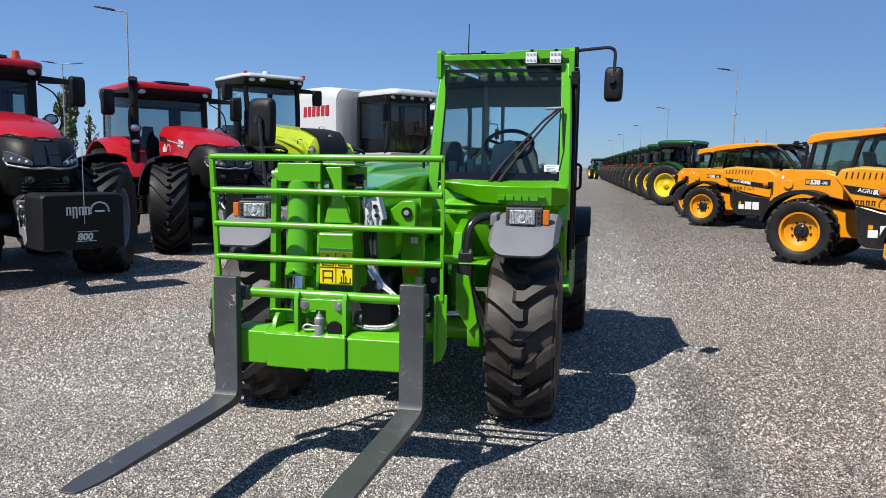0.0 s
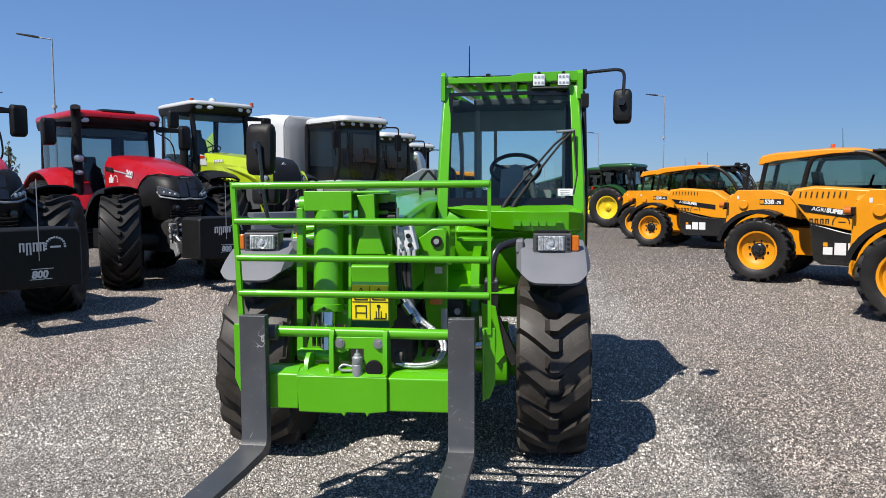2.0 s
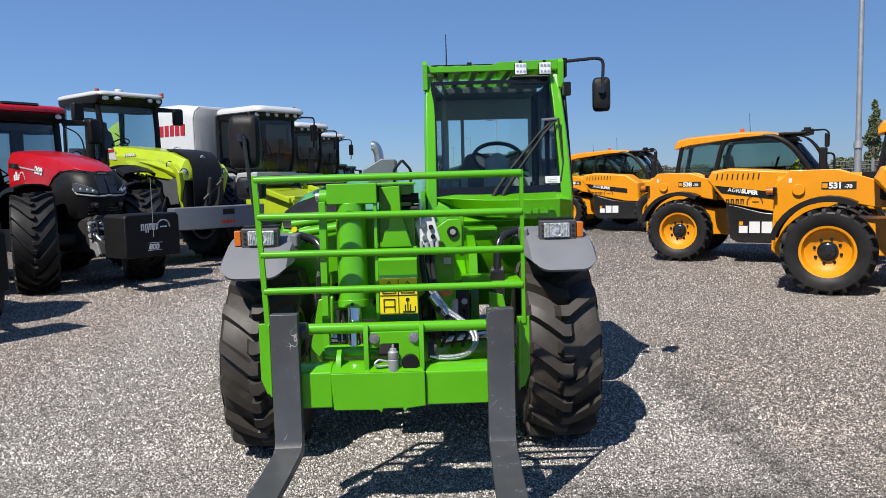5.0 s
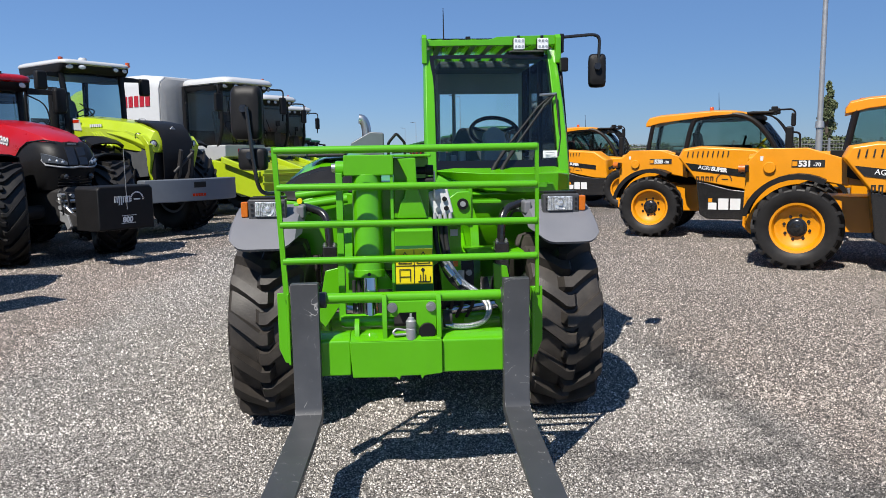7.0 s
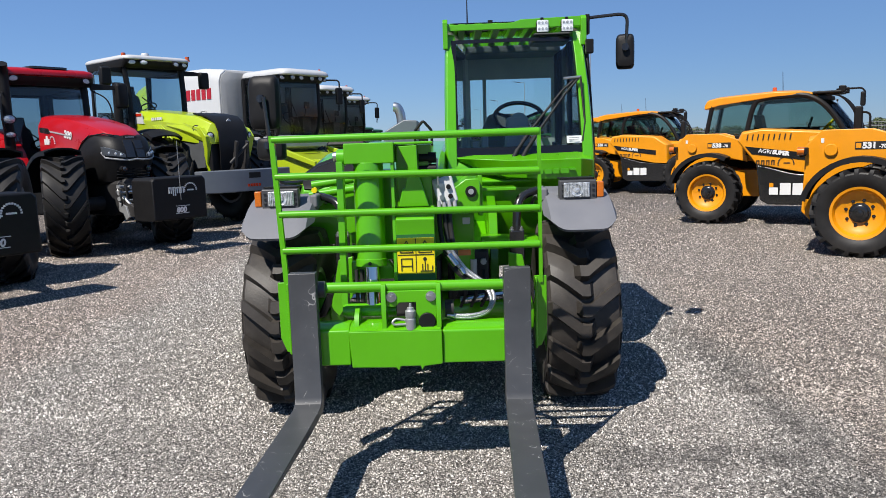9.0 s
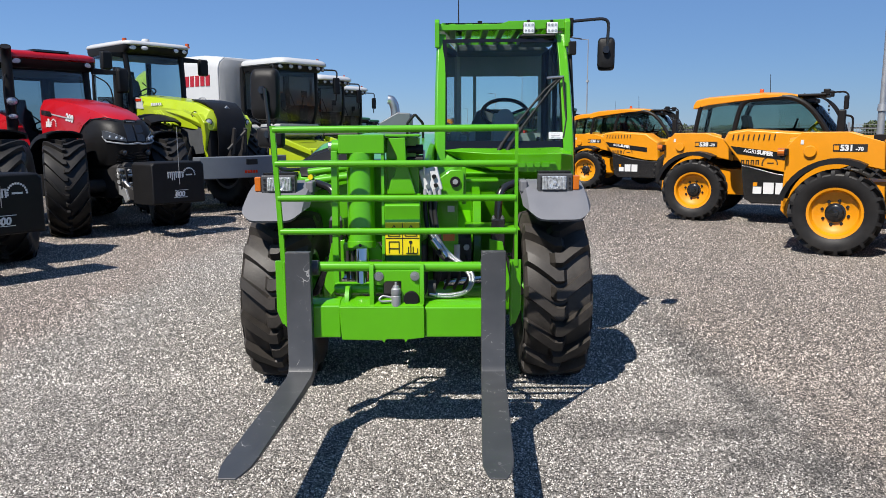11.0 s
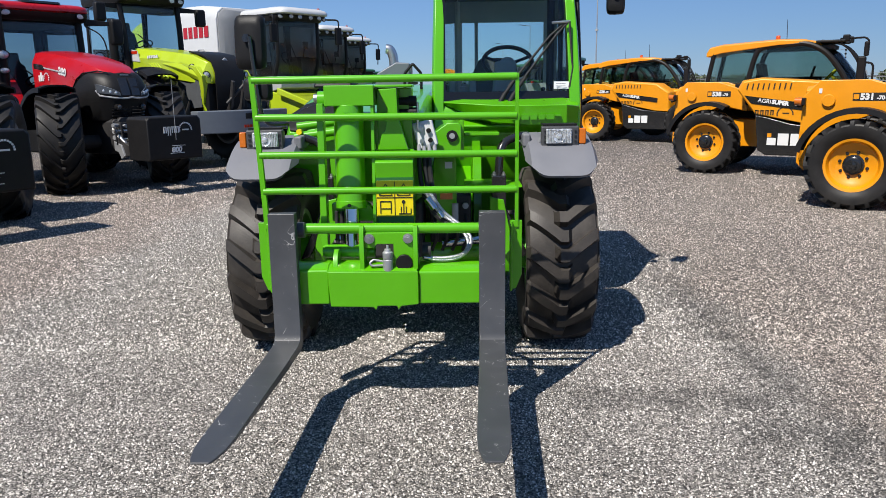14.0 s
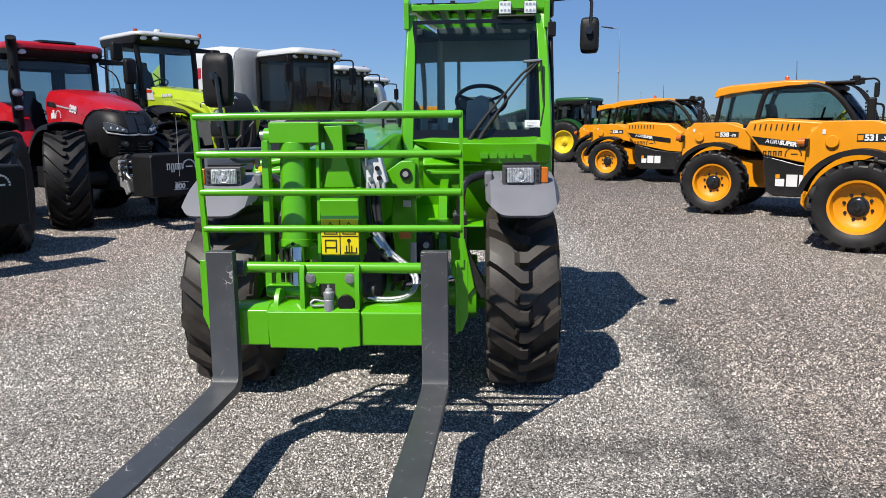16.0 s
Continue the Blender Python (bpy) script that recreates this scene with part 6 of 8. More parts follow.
def big_cab(t, y0, y1, zb, zt, w, roof, frame=BLACK, slope=0.14, glassm=GLASS, roof_h=0.20, lamps=(0.80,), lined=False):
    """A tractor cab: four posts, bowed glass, domed roof with lamps under its brow, seat and wheel. The front is at y0."""
    ym = (y0 + y1) / 2 + 0.05
    bm = B()
    loft(bm, [ring_rect(y, -w * k, w * k, zb - 0.35, zb + 0.04, 0.03) for y, k in ((y0 + 0.06, 0.80), (y0 + 0.4, 0.92), (y1 - 0.05, 0.95))])
    cab = part("cab_base", bm, frame, t, "black cab floor", bevel=0.02)
    for s in (-1, 1):
        for pts, r in (([(s * w * 0.86, y0 + 0.02, zb - 0.15), (s * w * 0.87, y0 + slope * 0.3, (zb + zt) / 2), (s * w * 0.90, y0 + slope, zt)], 0.066), ([(s * w * 0.9, y1, zb), (s * w * 0.88, y1 - 0.05, zt)], 0.05)):
            bm = B()
            tube(bm, pts, r, seg=8)
            part("post", bm, frame, cab)
        cols = [(0.875, y0 + 0.05, slope), (0.96, y0 + 0.35, slope * 0.7), (1.0, ym, 0.05), (0.97, y1 - 0.3, 0.0), (0.9, y1, -0.05)]
        bm = B()
        sheet(bm, [[(s * w * (xa + 0.02 * v), ya + dy * v, zb + (zt - zb) * v) for xa, ya, dy in cols] for v in (0, 0.5, 1)])
        door = part("side_glass", bm, glassm, cab)
        bm = B()
        edge = [(s * w * (xa + 0.004), ya + 0.02, zb + 0.02) for xa, ya, dy in cols] + [(s * w * (xa + 0.024), ya + dy, zt - 0.04) for xa, ya, dy in reversed(cols)]
        tube(bm, edge + edge[:1], 0.018, seg=6)
        part("door_frame", bm, frame, door)
        bm = B()
        box(bm, s * w * 0.99 - 0.03, s * w * 0.99 + 0.03, ym + 0.25, ym + 0.42, zb + 0.05, zb + 0.16)
        part("door_handle", bm, frame, door, bevel=0.012)
    bm = B()
    sheet(bm, [[(w * 0.86 * (i / 5 - 1), y0 - 0.06 * (1 - (i / 5 - 1) ** 2) + slope * v ** 1.3, zb - 0.12 + (zt - zb + 0.12) * v) for i in range(11)] for v in (0, 0.33, 0.66, 1)])
    ws = part("windscreen", bm, glassm, cab)
    bm = B()
    tube(bm, [(w * 0.1, y0 - 0.075, zb + 0.02), (-w * 0.25, y0 - 0.04, zb + 0.45), (-w * 0.5, y0 + 0.0, zb + 0.62)], 0.012, seg=6)
    part("wiper", bm, BLACK, ws)
    bm = B()
    sheet(bm, [[(-w * 0.88, y1, zb), (w * 0.88, y1, zb)], [(-w * 0.86, y1 - 0.05, zt), (w * 0.86, y1 - 0.05, zt)]])
    part("rear_glass", bm, glassm, cab)
    if lined:
        bm = B()
        for xa, xb, za, zc in ((-0.88, -0.78, zb, zt), (0.78, 0.88, zb, zt), (-0.78, 0.78, zt - 0.26, zt), (-0.78, 0.78, zb, zb + 0.32)):
            box(bm, w * xa, w * xb, y1 - 0.13, y1 - 0.08, za, zc)
        part("rear_lining", bm, BLACK, cab, bevel=0.01)
    bm = B()
    box(bm, -w * 0.9, w * 0.9, y0 + 0.25, y1 - 0.05, zt - 0.20, zt - 0.14)
    part("headliner", bm, DARK, cab, bevel=0.05)
    bm = B()
    loft(bm, [rounded(w * 1.0, y0 - 0.06, y1 + 0.04, zt - 0.15, 0.12), rounded(w * 1.03, y0 - 0.15, y1 + 0.08, zt - 0.06, 0.15), rounded(w * 1.03, y0 - 0.16, y1 + 0.08, zt + 0.02, 0.15)])
    part("roof_trim", bm, frame, cab, smooth=50)
    bm = B()
    a, b = y0 - 0.21, y1 + 0.14
    loft(bm, [rounded(w * (k + 0.0), a + f, b - f, zt + z, r) for k, f, z, r in
              ((1.0, 0.06, 0.0, 0.16), (1.04, 0.0, 0.03, 0.2), (1.045, 0.0, roof_h * 0.42, 0.2), (1.03, 0.03, roof_h * 0.66, 0.2), (0.97, 0.14, roof_h * 0.86, 0.2), (0.78, 0.32, roof_h * 0.97, 0.2), (0.45, 0.55, roof_h, 0.15))])
    rf = part("cab_roof", bm, roof, cab, smooth=50)
    for k in lamps:
        for s in (-1, 1):
            oval_lamp(rf, s * w * k, y0 - 0.20 + 0.06 * (k > 0.7), zt - 0.045, 0.17, 0.10, WORKLIGHT, yaw=s * 14)
    # seat with headrest and armrests, dash on a column, lining
    c = (y0 + y1) / 2
    bm = B()
    loft(bm, [[(-q, y, z), (q, y, z), (q * 0.88, y + 0.14, z), (-q * 0.88, y + 0.14, z)] for y, z, q in ((c + 0.25, zb - 0.1, 0.26), (c + 0.30, zb + 0.35, 0.26), (c + 0.37, zb + 0.72, 0.21), (c + 0.39, zb + 0.78, 0.13), (c + 0.41, zb + 0.98, 0.12))])
    box(bm, -0.27, 0.27, c - 0.25, c + 0.3, zb - 0.14, zb + 0.06)
    for s in (-1, 1):
        box(bm, s * 0.34 - 0.05, s * 0.34 + 0.05, c - 0.15, c + 0.32, zb + 0.16, zb + 0.25)
    part("seat", bm, DARK, cab, bevel=0.03)
    bm = B()
    box(bm, w * 0.45, w * 0.85, y0 + 0.5, y1 - 0.1, zb - 0.1, zb + 0.26)
    part("side_console", bm, BLACK, cab, bevel=0.05)
    bm = B()
    box(bm, -w * 0.84, w * 0.84, y1 - 0.10, y1 - 0.04, zb - 0.1, zb + 0.34)
    part("rear_shelf", bm, BLACK, cab, bevel=0.02)
    bm = B()
    loft(bm, [[(-0.2, y, zb - 0.1), (0.2, y, zb - 0.1), (0.15, y, z), (-0.15, y, z)] for y, z in ((y0 + 0.18, zb + 0.22), (y0 + 0.36, zb + 0.34))])
    part("dashboard", bm, BLACK, cab, bevel=0.03)
    cen, nrm = Vector((0, y0 + 0.48, zb + 0.42)), Vector((0, 0.5, 0.86)).normalized()
    vv = nrm.cross(Vector((1, 0, 0)))
    bm = B()
    tube(bm, [cen + (Vector((1, 0, 0)) * math.cos(2 * math.pi * k / 20) + vv * math.sin(2 * math.pi * k / 20)) * 0.20 for k in range(21)], 0.016, seg=6)
    rod(bm, cen, cen - nrm * 0.3, 0.03, seg=8)
    for q in (0, 120, 240):
        rod(bm, cen - nrm * 0.02, cen + (Vector((1, 0, 0)) * math.cos(radians(q)) + vv * math.sin(radians(q))) * 0.19, 0.012, seg=6)
    part("steering_wheel", bm, BLACK, cab)
    return cab


def wing_mirrors(t, y, z, w, reach, h=0.42):
    """Two mirrors on stout flat arms that leave the cab's front corners."""
    for s in (-1, 1):
        x = s * (w + reach)
        bm = B()
        loft(bm, [[(xx, yy - 0.03, zz - q), (xx, yy + 0.03, zz - q), (xx, yy + 0.03, zz + q), (xx, yy - 0.03, zz + q)] for xx, yy, zz, q in
                  ((s * (w - 0.04), y, z + 0.17, 0.065), (s * (w + reach * 0.5), y - 0.10, z + 0.16, 0.05), (x + s * 0.02, y - 0.16, z + 0.15, 0.03))])
        arm = part("mirror_arm", bm, BLACK, t, bevel=0.012)
        bm = B()
        loft(bm, [[(x + qx * k, y - 0.16 + d, z + qz * k * h / 0.42) for qx, qz in ((-0.10, -0.21), (0.10, -0.21), (0.125, -0.17), (0.125, 0.17), (0.10, 0.21), (-0.10, 0.21), (-0.125, 0.17), (-0.125, -0.17))]
                  for d, k in ((-0.085, 0.80), (-0.06, 0.95), (0.02, 1.0), (0.05, 0.98))])
        head = part("mirror", bm, BLACK, arm, bevel=0.015)
        bm = B()
        box(bm, x - 0.095, x + 0.095, y - 0.109, y - 0.105, z - h * 0.44, z + h * 0.44)
        part("mirror_glass", bm, MIRROR, head)


def dealer_bars(parent, x, y, z, s, material, face="y"):
    """The dealer's mark as plain bars and a toothed half ring, on a wall that looks to the front (or to the right)."""
    bm = B()
    def bx(a0, a1, z0, z1):
        if face == "y":
            box(bm, x + a0 * s, x + a1 * s, y - 0.004, y + 0.002, z + z0 * s, z + z1 * s)
        else:
            box(bm, x - 0.004, x + 0.002, y - a1 * s, y - a0 * s, z + z0 * s, z + z1 * s)
    for a0, z0 in ((0, 0), (0.10, -0.05), (0.20, 0), (0.30, 0)):
        bx(a0, a0 + 0.025, z0, 0.139)
        bx(a0 + 0.052, a0 + 0.077, z0, 0.139)
        bx(a0, a0 + 0.077, 0.115, 0.14)
    part("dealer_mark", bm, material, parent)
    bm = B()
    for k in range(13):
        a = radians(-10 + 190 * k / 12)
        bx(0.54 - 0.15 * math.cos(a) - 0.015, 0.54 - 0.15 * math.cos(a) + 0.015, 0.06 + 0.15 * math.sin(a) - 0.015, 0.06 + 0.15 * math.sin(a) + 0.015)
    part("dealer_ring", bm, material, parent)
    bm = B()
    bx(0.46, 0.62, 0.045, 0.075)
    return part("dealer_tag", bm, material, parent)


def maker_bars(parent, x, y, z, w, h, material, n=5, face="y"):
    """A maker's word drawn as plain bars."""
    bm = B()
    step = w / n
    for k in range(n):
        a0, a1 = k * step, k * step + step * 0.78
        if face == "y":
            box(bm, x + a0, x + a1, y - 0.004, y + 0.002, z, z + h)
        else:
            box(bm, x - 0.004, x + 0.002, y - a1, y - a0, z, z + h)
    return part("maker_mark", bm, material, parent)


def front_text(text, size, material, parent, x, y, z, name="lettering", shear=0.0, bold=0.003):
    """Letters on a wall that looks to the front (-y): read towards +x."""
    m = Matrix(((1, 0, 0, x), (0, 0, -1, y), (0, 1, 0, z), (0, 0, 0, 1)))
    return part(name, lettering(text, size, material, m, 0.002, shear, bold), material, parent)


TKF = (rim_mesh(0.44, 0.66, RIM_GREY, 0.08, 8, 0.1), tyre_mesh(0.84, 0.66, 0.44, 18, 0.42, 0.078, 0.06, RUBBER_CLEAN, reach=0.02, curve=1.15), hub_mesh(0.44, 0.66, RIM_GREY, 0.08, 0.14, 0.06, 0, 0.2), bolt_ring(0.66, GALV, 0.08, 8, 0.2))
TKR = (rim_mesh(0.54, 0.66, RIM_GREY, 0.08, 8, 0.12), tyre_mesh(0.98, 0.66, 0.54, 21, 0.40, 0.075, 0.06, RUBBER_CLEAN, reach=0.02, curve=1.15), hub_mesh(0.54, 0.66, RIM_GREY, 0.08, 0.18, 0.06, 0, 0.26), bolt_ring(0.66, GALV, 0.08, 8, 0.26))


def red_tractor(m, steer, beacon):
    t = thing("tractor", m, "red tractor with black nose and a front weight", "tractor", "row of tractors")
    for s in (-1, 1):
        add_wheel(t, TKF, s * 0.96, -1.86, 0.83, s, spin=10, steer=steer)
        add_wheel(t, TKR, s * 1.06, 1.22, 0.97, s, spin=4)
    bm = B()
    loft(bm, [ring_rect(y, -w, w, z0, z1, 0.06) for y, w, z0, z1 in ((-2.45, 0.26, 0.75, 1.25), (-1.2, 0.28, 0.62, 1.25), (0.2, 0.33, 0.60, 1.30), (1.7, 0.36, 0.62, 1.35))])
    part("chassis", bm, CASTING, t, bevel=0.02)
    bm = B()
    rod(bm, (-0.85, -1.86, 0.83), (0.85, -1.86, 0.83), 0.12)
    part("axle", bm, CASTING, t)
    bm = B()
    rod(bm, (-0.85, 1.18, 0.97), (0.85, 1.18, 0.97), 0.17)
    part("axle", bm, CASTING, t)
    # hood: a red shell that narrows to a tongue over the black nose
    bm = B()
    loft(bm, [[(-w, y, z0), (w, y, z0), (w * 1.03, y, zs - 0.12), (w * 1.0, y, zs), (w * 0.84, y, zt - 0.03), (w * 0.6, y, zt), (0, y, zt + 0.02), (-w * 0.6, y, zt), (-w * 0.84, y, zt - 0.03), (-w * 1.0, y, zs), (-w * 1.03, y, zs - 0.12)]
              for y, w, z0, zs, zt in ((-0.05, 0.48, 1.45, 2.24, 2.42), (-0.6, 0.47, 1.45, 2.22, 2.39), (-1.2, 0.455, 1.52, 2.13, 2.31), (-1.62, 0.44, 1.72, 2.04, 2.22), (-1.95, 0.40, 1.90, 1.97, 2.13), (-2.16, 0.33, 1.93, 1.96, 2.05), (-2.27, 0.24, 1.93, 1.95, 1.98))])
    hood = part("hood", bm, RED, t, "glossy red hood", bevel=0.012, smooth=40)
    bm = B()
    rings = []
    for z, w, yf, yb in ((1.14, 0.34, -2.26, -1.40), (1.20, 0.41, -2.36, -1.30), (1.42, 0.455, -2.44, -1.20), (1.56, 0.475, -2.48, -1.28), (1.62, 0.482, -2.495, -1.33), (1.75, 0.48, -2.46, -1.46), (1.88, 0.465, -2.39, -1.60), (1.96, 0.445, -2.31, -1.72), (2.0, 0.41, -2.24, -1.82)):
        ring = [(w * math.copysign(abs(u) ** 0.85, u), yf + 0.30 * abs(u) ** 3.2, z) for u in [k / 7 - 1 for k in range(15)]]
        rings.append(ring + [(w * 0.99, yb, z), (-w * 0.99, yb, z)])
    loft(bm, rings)
    nose = part("nose", bm, BLACK, t, "black moulded nose with headlights", smooth=40)

    def nose_at(x, z, out):
        q = abs(x) / 0.478
        return (x, -2.495 + 0.30 * q ** 3.4 + 0.55 * max(0, z - 1.62) ** 1.25 + 0.2 * max(0, 1.6 - z) - out, z)

    for s in (-1, 1):
        bm = B()
        sheet(bm, [[nose_at(s * (0.19 + 0.265 * i / 8), (1.605 + 0.05 * i / 8) * (1 - j / 3) + (1.645 + 0.155 * (i / 8) ** 0.8) * (j / 3), 0.012) for i in range(9)] for j in range(4)], 0.016)
        hl = part("headlight", bm, LAMP_DARK, nose, "wide swept headlight with dark lens")
        bm = B()
        tube(bm, [nose_at(s * (0.19 + 0.265 * i / 8), 1.645 + 0.155 * (i / 8) ** 0.8, 0.018) for i in range(9)] + [nose_at(s * 0.46, 1.66, 0.015)], 0.007, seg=6)
        part("bezel", bm, RIM_GREY, hl)
        for cx in (0.25, 0.32, 0.39):
            bm = B()
            zc = 1.64 + 0.25 * (cx - 0.2)
            p = nose_at(s * cx, zc, 0.026)
            lathe(bm, [(-0.008, 0.0), (-0.004, 0.02), (0.01, 0.032)], 14, "y", p)
            part("led_unit", bm, LAMP_LENS, hl)
        bm = B()
        tube(bm, [nose_at(s * 0.465, 1.70, 0.01), nose_at(s * 0.44, 1.61, 0.016), nose_at(s * 0.28, 1.575, 0.02), nose_at(s * 0.10, 1.565, 0.022), nose_at(0, 1.58, 0.022)], 0.016, seg=8)
        part("light_strip", bm, GALV, nose, "bright grey trim strip")
        bm = B()
        rod(bm, (s * 0.22, -2.38, 1.42), (s * 0.22, -2.478, 1.42), 0.058, 0.05, seg=18)
        fog = part("fog_lamp", bm, BLACK_GLOSS, nose)
        bm = B()
        lathe(bm, [(-2.488, 0.0), (-2.484, 0.03), (-2.474, 0.042)], 16, "y", (s * 0.22, 0, 1.42))
        part("lens", bm, LAMP_DARK, fog)
        bm = B()
        sheet(bm, [[nose_at(s * (0.02 + 0.15 * i / 4), z, 0.008) for i in range(5)] for z in (1.61, 1.70, 1.80, 1.90)], 0.01)
        part("upper_grille", bm, BLACK_GLOSS, nose)
        for k in range(5):
            bm = B()
            z = 1.22 + 0.05 * k
            tube(bm, [(s * 0.02, -2.39 - 0.2 * (z - 1.22), z), (s * 0.16, -2.385 - 0.2 * (z - 1.22), z), (s * 0.30, -2.33 - 0.2 * (z - 1.22), z)], 0.012, seg=6)
            part("grille_bar", bm, BLACK_GLOSS, nose)
        bm = B()
        tube(bm, [(s * 0.478, -1.40, 1.70), (s * 0.472, -1.62, 1.90), (s * 0.45, -1.80, 1.99), (s * 0.36, -2.14, 2.02), (s * 0.26, -2.29, 1.985)], 0.012, seg=6)
        part("nose_seam", bm, BLACK_GLOSS, nose)
        # dark vent and name panel at the hood's rear
        bm = B()
        prism(bm, [(-0.10, 2.20), (-0.42, 2.17), (-0.50, 2.10), (-0.46, 2.07), (-0.10, 2.11)], s * 0.488 - 0.006, s * 0.488 + 0.006)
        part("hood_vent", bm, BLACK_GLOSS, hood)
        # markings on the hood's side
        bm = B()
        for k, (w, h) in enumerate(((0.05, 0.08), (0.05, 0.12), (0.03, 0.08))):
            yy = -0.25 - 0.075 * k
            box(bm, s * 0.486 - 0.008, s * 0.486 + 0.008, yy - w * 1.3, yy, 1.88, 1.88 + h * 1.3)
        part("dealer_mark", bm, WHITE_INK, hood)
        bm = B()
        for k in range(9):
            a = radians(200 * k / 8)
            yy, zz = -0.55 + 0.09 * math.cos(a), 1.93 + 0.09 * math.sin(a)
            box(bm, s * 0.486 - 0.008, s * 0.486 + 0.008, yy - 0.012, yy + 0.012, zz - 0.012, zz + 0.012)
        part("dealer_ring", bm, WHITE_INK, hood)
        bm = B()
        prism(bm, [(-0.45, 2.13), (-1.25, 2.02), (-1.25, 2.0), (-0.45, 2.105)], s * 0.486 - 0.004, s * 0.480 + 0.004)
        part("stripe", bm, LIGHT_GREY, hood)
        part("front_fender", arc_shell(s * 0.98, 0.56, -1.86, 0.85, 0.93, 84, 168, 12, 0.025, 0.05), BLACK, t, "black front mudguard")
        bm = B()
        tube(bm, [(s * 0.75, -1.55, 1.0), (s * 0.78, -1.55, 1.55), (s * 0.98, -1.60, 1.64)], 0.03, seg=6)
        part("fender_stay", bm, BLACK, t)
        bm = B()
        grid = []
        for i in range(6):
            u = i / 5
            row = []
            for j in range(14):
                a = radians(18 + 125 * j / 13)
                rr = 1.25 - 0.11 * u ** 3
                row.append((s * (0.62 + 0.72 * u), 1.26 - rr * math.cos(a), 0.98 + rr * math.sin(a)))
            grid.append(row)
        sheet(bm, grid, 0.03)
        part("rear_fender", bm, RED, t, "glossy red rear mudguard")
        bm = B()
        loft(bm, [ring_rect(y, s * 0.62 - 0.24, s * 0.62 + 0.24, 0.62, 1.28, 0.08) for y in (-0.75, 0.35)])
        part("fuel_tank", bm, BLACK, t, bevel=0.04)
        for k in range(3):
            bm = B()
            box(bm, s * 0.98 - 0.14, s * 0.98 + 0.10, -0.32, -0.02, 0.62 + 0.28 * k, 0.65 + 0.28 * k)
            part("step", bm, BLACK, t, bevel=0.005)
    m200 = Matrix(((0, 0, -1, -0.476), (-1, 0, 0, -0.98), (0, 1, 0, 2.0), (0, 0, 0, 1))) @ pose(0, 0, 0, 0, 0, -11)
    part("lettering", lettering("200", 0.18, WHITE_INK, m200, 0.003, 0.15, 0.008), WHITE_INK, hood)
    bm = B()
    box(bm, -0.12, 0.12, -2.335, -2.300, 1.935, 1.975)
    plate = part("maker_plate", bm, INK, nose, bevel=0.006)
    maker_bars(plate, -0.08, -2.337, 1.945, 0.16, 0.018, LIGHT_GREY, 6)
    cab = big_cab(t, 0.46, 2.48, 1.50, 3.17, 0.86, RED, glassm=GLASS_SMOKE, roof_h=0.19, lined=True)
    bm = B()
    loft(bm, [rounded(0.36, 0.32, 1.25, 3.33, 0.08), rounded(0.36, 0.32, 1.25, 3.365, 0.08), rounded(0.32, 0.36, 1.2, 3.375, 0.08)])
    part("roof_hatch", bm, BLACK_GLOSS, cab)
    if beacon:
        bm = B()
        lathe(bm, [(3.34, 0.0), (3.34, 0.075), (3.40, 0.075), (3.405, 0.06), (3.48, 0.058), (3.495, 0.04), (3.50, 0.0)], 18, "z", (0.55, 0.62, 0))
        part("beacon", bm, BEACON, t, "orange rotating beacon")
    # exhaust stack and lamps by the right-hand post
    bm = B()
    tube(bm, [(-0.86, 0.30, 1.30), (-0.86, 0.30, 3.20), (-0.90, 0.20, 3.36)], 0.092, seg=16, bend=0.12)
    part("exhaust_pipe", bm, BLACK, t, "black exhaust stack")
    for s in (-1, 1):
        for z in (2.36, 2.08):
            bm = B()
            box(bm, s * 0.86 - 0.03, s * 0.86 + 0.03, 0.16, 0.36, z - 0.03, z + 0.03)
            lp = part("lamp_arm", bm, BLACK, t, bevel=0.01)
            oval_lamp(lp, s * 0.90, 0.135, z, 0.20 if z > 2.2 else 0.17, 0.15 if z > 2.2 else 0.10, LAMP_LENS, "post_lamp", yaw=s * 10)
        bm = B()
        tube(bm, [(s * 0.80, 0.38, 2.95), (s * 1.02, 0.12, 2.78), (s * 1.06, 0.05, 2.30), (s * 0.98, 0.12, 2.15)], 0.015, seg=6, bend=0.2)
        part("grab_rail", bm, BLACK, t)
    wing_mirrors(t, 0.44, 2.86, 0.86, 0.52, 0.52)
    bm = B()
    loft(bm, [ring_rect(y, -0.34, 0.34, z0, 1.22, 0.05) for y, z0 in ((-2.40, 0.72), (-2.2, 0.62), (-1.2, 0.60))])
    part("front_bracket", bm, CASTING, t, bevel=0.02)
    for k, x in enumerate((-0.26, -0.17, 0.12, 0.24)):
        bm = B()
        tube(bm, [(x, -2.38, 1.10), (x + 0.04, -2.52, 0.98), (x - 0.02, -2.50, 0.84), (x, -2.42, 0.76)], 0.016, seg=8, bend=0.05)
        part("hose", bm, HOSE if k % 2 else GALV, t)
    bm = B()
    prism(bm, [(-2.38, 1.20), (-2.58, 1.16), (-2.62, 0.95), (-2.52, 0.70), (-2.38, 0.66)], -0.30, -0.26)
    prism(bm, [(-2.38, 1.20), (-2.58, 1.16), (-2.62, 0.95), (-2.52, 0.70), (-2.38, 0.66)], 0.26, 0.30)
    box(bm, -0.26, 0.26, -2.47, -2.43, 0.72, 1.16)
    part("hitch_plate", bm, CASTING, t, bevel=0.006)
